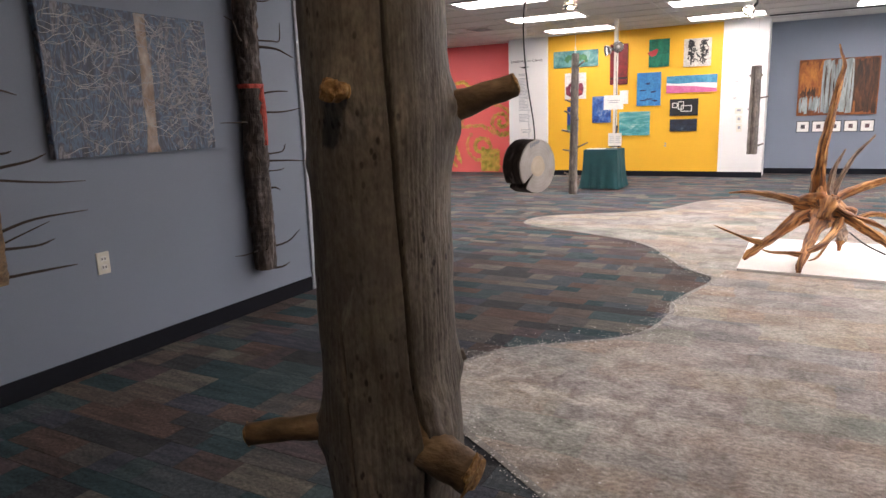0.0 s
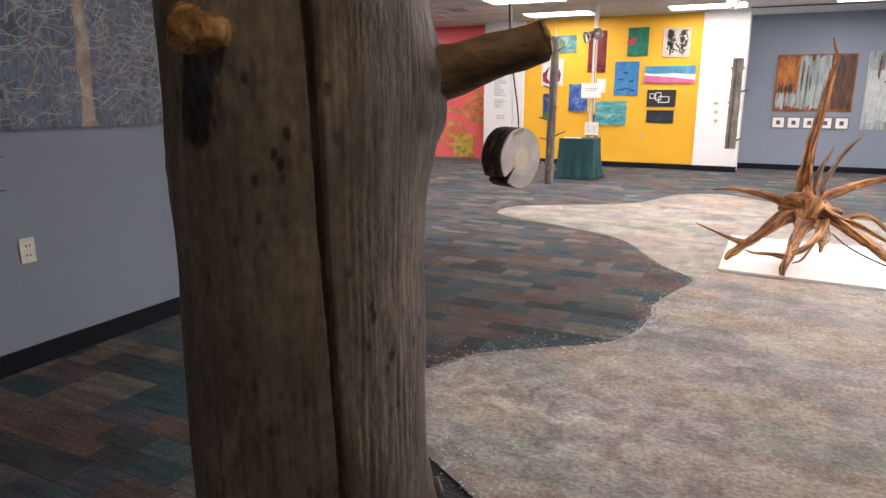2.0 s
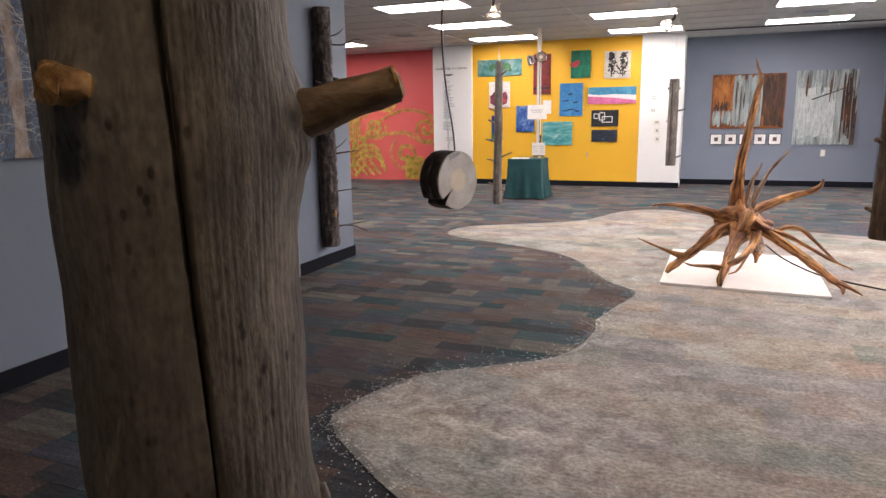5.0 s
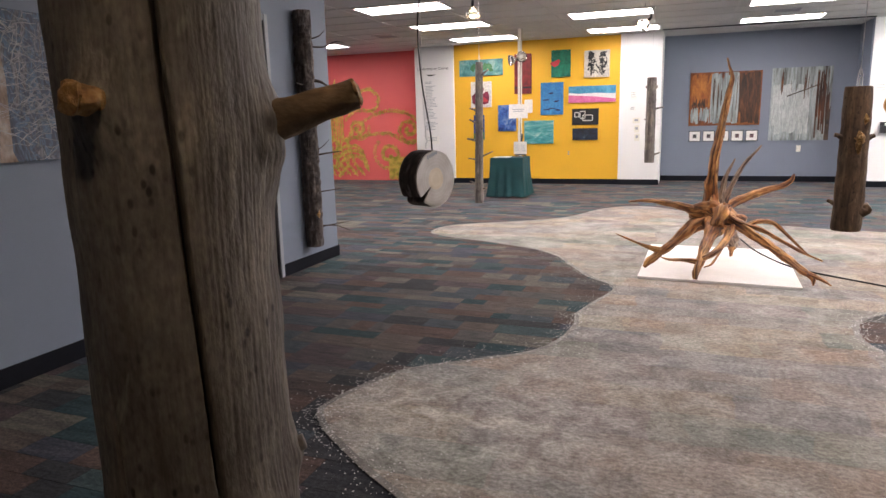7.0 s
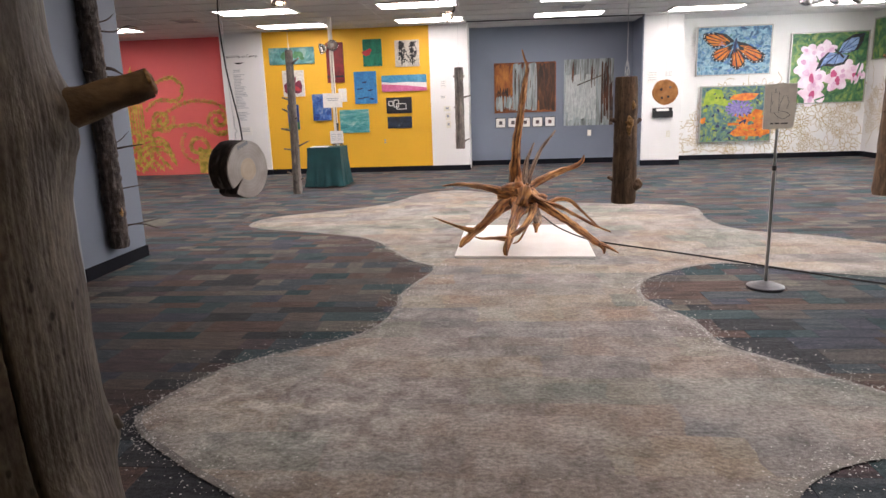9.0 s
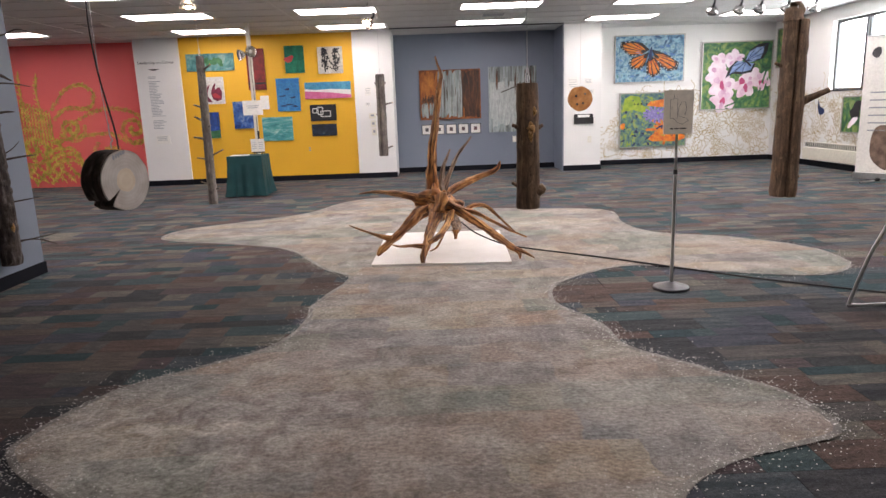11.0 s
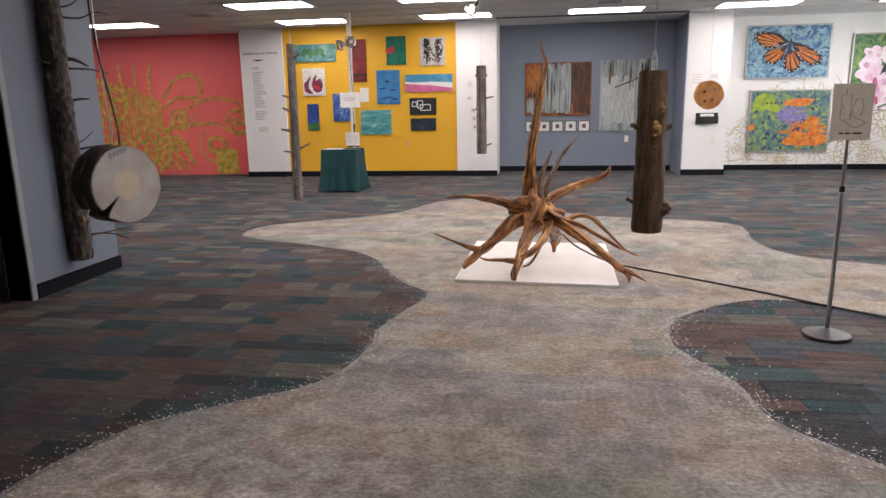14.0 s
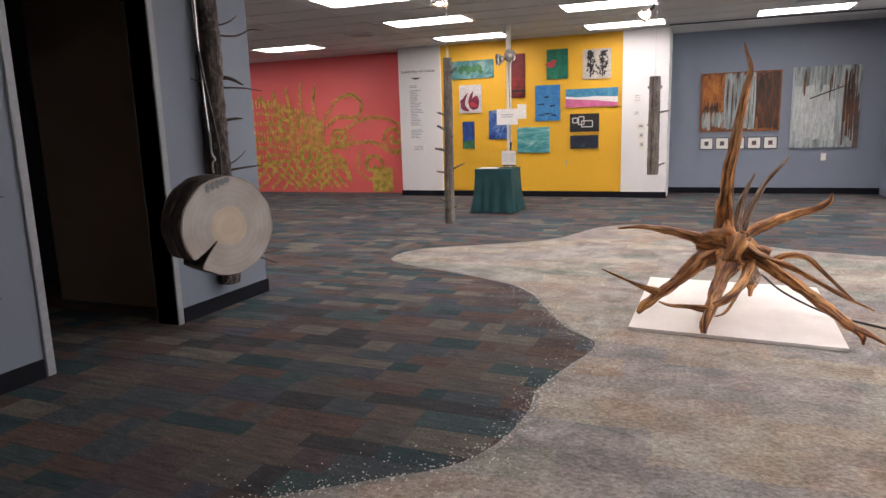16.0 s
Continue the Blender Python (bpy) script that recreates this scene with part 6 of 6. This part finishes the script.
# ---- furniture and lamps ----
# draped table
tb = thing("draped_table", (-2.70, 10.4, 0), "small table under a dark teal floor-length cloth", "table")
cl = bmesh.new()
tx0, tx1, ty0, ty1, tz = -2.96, -2.42, 10.2, 10.72, 0.64
per = []
N = 120
for i in range(N):
    s = i / N * 4
    k, f = int(s), s - int(s)
    c = [(tx0, ty0), (tx1, ty0), (tx1, ty1), (tx0, ty1)]
    a, b = c[k], c[(k + 1) % 4]
    per.append((lerp(a[0], b[0], f), lerp(a[1], b[1], f)))
mx, my = (tx0 + tx1) / 2, (ty0 + ty1) / 2
rows = []
for j in range(9):
    h = j / 8
    row = []
    for i, (x, y) in enumerate(per):
        fold = 0.5 + 0.5 * math.sin(i * 6.2832 * 15 / N + 1.2 * math.sin(i * 0.11)) + 0.5 * noise.noise((i * 0.13, 0, 3))
        corner = max(0.0, 1 - min(i % 30, 30 - i % 30) / 6)
        d = Vector((x - mx, y - my)).normalized()
        out = h * (0.006 + 0.055 * fold * h + 0.055 * corner * h)
        row.append(cl.verts.new((x + d.x * out, y + d.y * out, max(0.008, tz * (1 - h) - 0.03 * 0 + (0.02 * noise.noise((i * 0.07, 1, 1)) + 0.02) * (h == 1)))))
    rows.append(row)
for a, b in zip(rows, rows[1:]):
    for i in range(N):
        cl.faces.new((a[i], b[i], b[(i + 1) % N], a[(i + 1) % N]))
cl.faces.new(rows[0])
bmesh.ops.recalc_face_normals(cl, faces=cl.faces[:])
part("tablecloth", cl, M_CLOTH, tb, smooth=False)
for x, y in ((tx0 + 0.05, ty0 + 0.05), (tx1 - 0.05, ty0 + 0.05), (tx0 + 0.05, ty1 - 0.05), (tx1 - 0.05, ty1 - 0.05)):
    part("leg", box((x - 0.02, x + 0.02, y - 0.02, y + 0.02, 0.005, tz - 0.03)), M_DSTEEL, tb)
t = thing("open_booklet", (-2.80, 10.35, tz), "flat white papers on the draped table", "papers")
part("sheet", box((-2.93, -2.66, 10.28, 10.46, tz + 0.001, tz + 0.009)), M_PAPER, t)
ez = thing("table_easel", (-2.50, 10.42, tz), "black tabletop easel holding a white card", "easel")
for x in (-2.56, -2.44):
    part("foot", tube([(x, 10.36, tz + 0.006), (x, 10.40, tz + 0.04), (x + 0.02, 10.5, tz + 0.006)], [0.008, 0.008], 8), M_BLACK, ez)
part("ledge", box((-2.59, -2.41, 10.355, 10.40, tz + 0.035, tz + 0.05)), M_BLACK, ez)
part("post", tube([(-2.50, 10.42, tz + 0.03), (-2.495, 10.44, tz + 0.2), (-2.49, 10.46, tz + 0.37)], [0.012, 0.01, 0.016], 8), M_BLACK, ez)
card = thing("card", (-2.50, 10.39, tz + 0.05), "white card with faint lines on the easel", "card")
part("sheet", box((-2.61, -2.40, 10.385, 10.393, tz + 0.052, tz + 0.25)), M_PAPER, card)
for k in range(4):
    part("text_line", box((-2.59, -2.52, 10.3835, 10.385, tz + 0.10 + 0.03 * k, tz + 0.106 + 0.03 * k)), M_FRAME, card)
    part("text_line", box((-2.49, -2.42, 10.3835, 10.385, tz + 0.10 + 0.03 * k, tz + 0.106 + 0.03 * k)), M_FRAME, card)

pl = thing("power_pole", (-2.60, 10.85, 0), "cream floor-to-ceiling service pole behind the table", "pole")
part("channel", box((-2.645, -2.585, 10.8, 10.86, 0, H - 0.007), bevel=0.008), M_POLE, pl)
part("cover_strip", box((-2.63, -2.60, 10.794, 10.80, 0.05, H - 0.05)), M_OUTLET, pl)
part("cable", tube([(-2.57, 10.79, 2.3), (-2.60, 10.78, 2.0), (-2.59, 10.785, 1.5), (-2.595, 10.785, 0.7)], [0.004, 0.004], 6), M_WIRE, pl)
sg = thing("small_sign", (-2.62, 10.75, 1.37), "white printed card fixed to the service pole", "sign")
part("card", box((-2.79, -2.47, 10.77, 10.778, 1.26, 1.49)), M_PAPER, sg)
part("text_line", box((-2.73, -2.53, 10.767, 10.77, 1.40, 1.41)), M_FRAME, sg)
part("text_line", box((-2.71, -2.55, 10.767, 10.77, 1.37, 1.38)), M_FRAME, sg)


def clamp_lamp(p, aim, lit, label="aluminium clamp reflector lamp"):
    """A spun reflector bell with socket, clamp and bulb."""
    t = thing("clamp_lamp", p, label, "clamp lamp", "clamp lamps")
    c, d = Vector(p), Vector(aim).normalized()
    pts = [c - d * 0.06, c - d * 0.055, c - d * 0.03, c, c + d * 0.045]
    bm = bmesh.new()
    a = d.orthogonal().normalized()
    b = d.cross(a)
    prev = None
    for q, r in zip(pts, (0.018, 0.03, 0.055, 0.075, 0.088)):
        ring = [bm.verts.new(q + (a * math.cos(k * 0.2618) + b * math.sin(k * 0.2618)) * r) for k in range(24)]
        if prev:
            for k in range(24):
                bm.faces.new((prev[k], prev[(k + 1) % 24], ring[(k + 1) % 24], ring[k]))
        prev = ring
    bmesh.ops.solidify(bm, geom=bm.faces[:], thickness=0.002)
    part("reflector", bm, M_CHROME, t, smooth=True)
    part("socket", tube([c - d * 0.13, c - d * 0.09, c - d * 0.055], [0.016, 0.019, 0.017], 12), M_BLACK, t)
    part("bulb", tube([c - d * 0.05, c - d * 0.01, c + d * 0.02, c + d * 0.035], [0.013, 0.03, 0.028, 0.008], 14), lit or M_PAPER, t, smooth=True)
    part("clamp", box((c.x - d.x * 0.13 - 0.012, c.x - d.x * 0.13 + 0.012, c.y - d.y * 0.13 - 0.012, c.y - d.y * 0.13 + 0.012, c.z - d.z * 0.13 - 0.01, c.z - d.z * 0.13 + 0.05), bevel=0.003), M_DSTEEL, t)
    return t


def hung_lamp(x, y, z, lit, aim=(0.05, -0.1, -1)):
    t = clamp_lamp((x, y, z), aim, lit)
    part("cord", tube([(x - aim[0] * 0.13, y - aim[1] * 0.13, z + 0.12), (x - 0.005, y + 0.01, (z + H) / 2 + 0.05), (x, y + 0.02, H)], [0.0035, 0.0035], 6), M_WIRE, t)


hung_lamp(0.12, -0.36, 2.40, M_BULB_NEAR, (-0.30, 0.42, -1))
hung_lamp(-2.28, 7.25, 2.43, M_BULB)
hung_lamp(-0.56, 9.3, 2.44, M_BULB, (-0.6, -0.5, -0.7))
hung_lamp(1.93, 7.36, 2.42, M_BULB)
clamp_lamp((-2.72, 10.74, 2.20), (-0.75, -0.5, -0.15), None, "aluminium clamp lamp turned sideways on the service pole")
clamp_lamp((-2.555, 10.68, 2.24), (0.3, -0.9, -0.1), None, "aluminium clamp lamp facing forward on the service pole")

# track rail with five lamps
rail = thing("lamp_rail", (5.1, 9.9, H), "thin dark rail hung beneath the ceiling", "rail")
part("bar", tube([(4.1, 9.75, H - 0.03), (5.0, 9.8, H - 0.03), (6.4, 9.85, H - 0.03)], [0.012, 0.012], 8), M_DSTEEL, rail)
for x in (4.15, 5.2, 6.35):
    part("bracket", box((x - 0.01, x + 0.01, 9.78, 9.82, H - 0.03, H)), M_DSTEEL, rail)
for x in (4.42, 4.82, 5.12, 5.52, 5.92):
    clamp_lamp((x, 9.92, 2.53), (0.1, 0.75, -0.65), None, "round reflector lamp on the rail")
rail2 = thing("lamp_rail", (-0.49, 10, H), "thin dark conduit across the ceiling", "conduit")
part("bar", tube([(-0.45, 12.15, H - 0.02), (1.2, 12.2, H - 0.02), (2.7, 12.25, H - 0.02)], [0.011, 0.011], 8), M_DSTEEL, rail2)
part("bar", tube([(-0.50, 8.1, H - 0.015), (-0.5, 10.0, H - 0.015), (-0.5, 12.15, H - 0.015)], [0.008, 0.008], 8), M_CORD, rail2)

# standing sign
SX, SY = 1.835, 4.14
sn = thing("sign_stand", (SX, SY, 0), "steel pole stand with a cream illustrated card", "sign stand")
part("base", tube([(SX, SY, 0.007), (SX, SY, 0.018), (SX, SY, 0.03), (SX, SY, 0.05)], [0.118, 0.116, 0.08, 0.02], 36), M_DSTEEL, sn, "dark domed base", smooth=True)
part("pole", tube([(SX, SY, 0.04), (SX, SY, 0.5), (SX, SY, 0.79)], [0.0105, 0.0105], 14), M_STEEL, sn, smooth=True)
part("upper_pole", tube([(SX, SY, 0.78), (SX, SY, 0.9), (SX, SY, 1.05)], [0.0085, 0.0085], 14), M_STEEL, sn, smooth=True)
part("collar", tube([(SX, SY, 0.775), (SX, SY, 0.79), (SX, SY, 0.805)], [0.014, 0.014], 14), M_DSTEEL, sn)
cd = part("card", box((SX - 0.095, SX + 0.095, SY - 0.018, SY - 0.011, 1.035, 1.31), bevel=0.002), M_SIGN, sn, "cream card with a line drawing")
dr = bmesh.new()


def sgn_line(pts, w=0.0022):
    ribbon(dr, [Vector((SX - 0.095 + u, SY - 0.0192, 1.035 + v)) for u, v in pts], w, Vector((0, -1, 0)), 0)


for ln in ([(0.04, 0.10), (0.04, 0.22), (0.085, 0.225), (0.087, 0.10), (0.04, 0.10)], [(0.063, 0.225), (0.063, 0.25)], [(0.09, 0.11), (0.095, 0.16), (0.11, 0.20), (0.135, 0.20), (0.145, 0.16), (0.135, 0.12)],
           [(0.06, 0.10), (0.09, 0.07), (0.12, 0.06)], [(0.10, 0.11), (0.14, 0.10), (0.16, 0.08)], [(0.12, 0.06), (0.16, 0.085)], [(0.05, 0.15), (0.048, 0.17), (0.058, 0.165)]):
    sgn_line(ln)
part("drawing", dr, M_INK, cd)
for a, b in ((0.042, 0.062), (0.070, 0.098), (0.106, 0.148)):
    part("text_bar", box((SX - 0.095 + a, SX - 0.095 + b, SY - 0.0195, SY - 0.018, 1.065, 1.073)), M_INK, cd)

# metal chair with padded seat
chx, chy = 3.05, 3.15
ch = thing("metal_chair", (chx, chy, 0.006), "chrome sled-base chair with a padded olive seat", "chair")
for y in (chy, chy + 0.42):
    part("side_frame", tube([(chx + 0.42, y, 0.018), (chx + 0.1, y, 0.018), (chx - 0.32, y, 0.018), (chx - 0.355, y, 0.03), (chx - 0.345, y, 0.08), (chx - 0.27, y, 0.30), (chx - 0.19, y, 0.47), (chx - 0.16, y, 0.49), (chx + 0.1, y, 0.49), (chx + 0.3, y, 0.47)],
                            [0.011, 0.011], 12), M_STEEL, ch, smooth=True)
part("seat", box((chx - 0.22, chx + 0.26, chy + 0.02, chy + 0.40, 0.30, 0.37), bevel=0.03), M_SEAT, ch, "padded olive fabric seat", smooth=True)
part("backrest", box((chx + 0.24, chx + 0.30, chy + 0.02, chy + 0.40, 0.42, 0.75), bevel=0.025), M_SEAT, ch, smooth=True)
part("crossbar", tube([(chx + 0.1, chy, 0.305), (chx + 0.1, chy + 0.2, 0.295), (chx + 0.1, chy + 0.42, 0.305)], [0.009, 0.009], 8), M_STEEL, ch)
for y in (chy, chy + 0.42):
    part("back_upright", tube([(chx + 0.28, y, 0.018), (chx + 0.27, y, 0.4), (chx + 0.29, y, 0.72)], [0.010, 0.010], 10), M_STEEL, ch)

# roll-up banner, picture and ornaments by the window
bn = thing("roll_up_banner", (6.75, 9.75, 0), "white roll-up banner stand with text and printed brown picture", "banner")
a0, a1 = Vector((6.70, 9.84, 0)), Vector((7.09, 9.12, 0))
dv = (a1 - a0).normalized()
nv = Vector((dv.y, -dv.x, 0))
if nv.x > 0:
    nv = -nv


def slab_between(p0, p1, z0, z1, th):
    bm = bmesh.new()
    vs = [[bm.verts.new(p + nv * o_ + Vector((0, 0, z))) for p in (p0, p1)] for o_ in (0, th) for z in (z0, z1)]
    q = vs
    for f in ((q[0][0], q[0][1], q[1][1], q[1][0]), (q[2][0], q[2][1], q[3][1], q[3][0]), (q[0][0], q[0][1], q[2][1], q[2][0]), (q[1][0], q[1][1], q[3][1], q[3][0]), (q[0][0], q[1][0], q[3][0], q[2][0]), (q[0][1], q[1][1], q[3][1], q[2][1])):
        bm.faces.new(f)
    bmesh.ops.recalc_face_normals(bm, faces=bm.faces[:])
    return bm


part("fabric", slab_between(a0, a1, 0.08, 2.05, 0.006), M_PAPER, bn)
part("base_case", slab_between(a0 - nv * 0.04, a1 - nv * 0.04, 0.0, 0.085, 0.1), M_STEEL, bn)
part("top_rail", slab_between(a0, a1, 2.05, 2.075, 0.015), M_STEEL, bn)
part("foot", tube([(6.90, 9.40, 0.012), (6.6, 9.25, 0.012), (6.30, 9.10, 0.012)], [0.012, 0.012], 8), M_STEEL, bn)
part("foot_cap", tube([(6.62, 9.26, 0.02), (6.68, 9.29, 0.02), (6.74, 9.32, 0.02)], [0.014, 0.03, 0.014], 10), M_BLACK, bn)
part("emblem", panel(a0 + Vector((0, 0, 1.83)), dv, (0, 0, 1), nv, [blob(0.16, 0.0, 0.07, 0.07, 20, 0.2)], 0.008), M_DSTEEL, bn)
part("picture", panel(a0 + Vector((0, 0, 0.18)), dv, (0, 0, 1), nv, [blob(0.45, 0.30, 0.26, 0.36, 26, 0.2, 0, 4)], 0.008), noisy("print_brown", [(0.3, (0.10, 0.06, 0.04)), (0.7, (0.30, 0.20, 0.15))], 9, 0.6), bn)
for k in range(6):
    part("text_line", panel(a0 + Vector((0, 0, 1.25 - 0.11 * k)), dv, (0, 0, 1), nv, [[(0.12, 0), (0.7 - 0.05 * (k % 3), 0), (0.7 - 0.05 * (k % 3), 0.02), (0.12, 0.02)]], 0.008), M_FRAME, bn)


def side_painting(y0, y1, z0, z1, canvas, label):
    t = thing("painting", (XR, (y0 + y1) / 2, (z0 + z1) / 2), label, "painting", "paintings")
    part("canvas", box((XR - 0.035, XR - 0.002, y0 + 0.02, y1 - 0.02, z0 + 0.02, z1 - 0.02)), canvas, t)
    for s in ((y0, y1, z0, z0 + 0.02), (y0, y1, z1 - 0.02, z1), (y0, y0 + 0.02, z0 + 0.02, z1 - 0.02), (y1 - 0.02, y1, z0 + 0.02, z1 - 0.02)):
        part("frame", box((XR - 0.045, XR - 0.002, s[0], s[1], s[2], s[3])), F_SILVER, t)
    return t


sp = side_painting(10.27, 10.97, 0.62, 1.22, A_GREEN, "framed painting of a dark butterfly among green leaves")
part("wing", panel((XR, 10.97, 0.62), (0, -1, 0), (0, 0, 1), (-1, 0, 0), [blob(0.36, 0.36, 0.16, 0.13, 16, 0.5, 0.4, 2)], 0.037), P_BLACK, sp)
part("petal_spray", panel((XR, 10.97, 0.62), (0, -1, 0), (0, 0, 1), (-1, 0, 0), [blob(0.3, 0.18, 0.12, 0.06, 16, 0.4, 0.6, 3)], 0.038), P_PINK, sp)
side_painting(12.72, 13.25, 1.80, 2.55, A_GREEN, "tall framed green painting in the room's corner")
side_painting(12.45, 12.68, 0.95, 1.75, A_GARDEN, "narrow framed garden painting beside the corner")
bt = thing("butterfly_ornament", (XR, 11.62, 1.03), "small dark blue butterfly ornament on the wall", "ornament")
part("wings", panel((XR, 11.62, 1.03), (0, -1, 0), (0, 0, 1), (-1, 0, 0), [[(-0.10, 0.15), (-0.02, 0.02), (0.10, -0.02), (0.12, -0.08), (0.02, -0.13), (-0.05, -0.1), (-0.09, 0.0)]], 0.02), P_NAVY, bt)
part("pin", tube([(XR, 11.62, 1.0), (XR - 0.01, 11.62, 1.0), (XR - 0.02, 11.62, 1.0)], [0.01, 0.01], 8), M_BLACK, bt)

# exit sign
xs = thing("exit_sign", (-3.25, 5.95, 2.58), "lit red exit sign in a black housing under the ceiling", "exit sign")
part("housing", box((-3.42, -3.08, 5.94, 5.99, 2.47, 2.67), bevel=0.005), M_BLACK, xs)
part("mount", box((-3.28, -3.22, 5.95, 5.98, 2.67, H)), M_BLACK, xs)
words("lettering", "EXIT", 0.17, pose(-3.40, 5.938, 2.51, 90, 0, 0), M_EXIT, xs)

# ---- carpet planks ----
PW, PH = 0.46, 0.23
fl = thing("floor", (0, 0, 0), "worn multicoloured loop-pile carpet planks in muted teal, rust and grey", "carpet", kind="structure")
near_mesh = bpy.data.meshes.new("plank")
bm = box((0.001, PW - 0.001, 0.001, PH - 0.001, -0.004, 0.0))
bm.to_mesh(near_mesh)
bm.free()
near_mesh.materials.append(M_CARPET)
verts, faces = [], []
count = 0
rp = random.Random(21)
y = -3.68
while y < 13.55:
    dep = rp.choice((0.09, 0.115, 0.14, 0.165, 0.19))
    x = -10.6 + rp.uniform(-0.4, 0)
    while x < XR + 0.1:
        wid = rp.choice((0.12, 0.17, 0.23, 0.28, 0.34, 0.44))
        if y < -1.5 and x < -4:
            pass
        elif -2.6 < x < -0.3 and 2.0 < y < 5.6 and count < 300:
            ob = new("plank", near_mesh)
            ob.location, ob.scale = (x, y, 0), (wid / PW, dep / PH, 1)
            ob.parent = fl
            count += 1
        else:
            k = len(verts)
            x0, x1, y0, y1 = x + 0.001, x + wid - 0.001, y + 0.001, y + dep - 0.001
            verts += [(x0, y0, 0), (x1, y0, 0), (x1, y1, 0), (x0, y1, 0), (x0, y0, -0.004), (x1, y0, -0.004), (x1, y1, -0.004), (x0, y1, -0.004)]
            faces += [(k, k + 1, k + 2, k + 3), (k, k + 4, k + 5, k + 1), (k + 1, k + 5, k + 6, k + 2), (k + 2, k + 6, k + 7, k + 3), (k + 3, k + 7, k + 4, k)]
        x += wid
    y += dep
me = bpy.data.meshes.new("planks_beyond")
me.from_pydata(verts, [], faces)
me.materials.append(M_CARPET_FAR)
rest = new("planks_beyond", me)
rest.parent = fl
tagged(rest, kind="stuff")
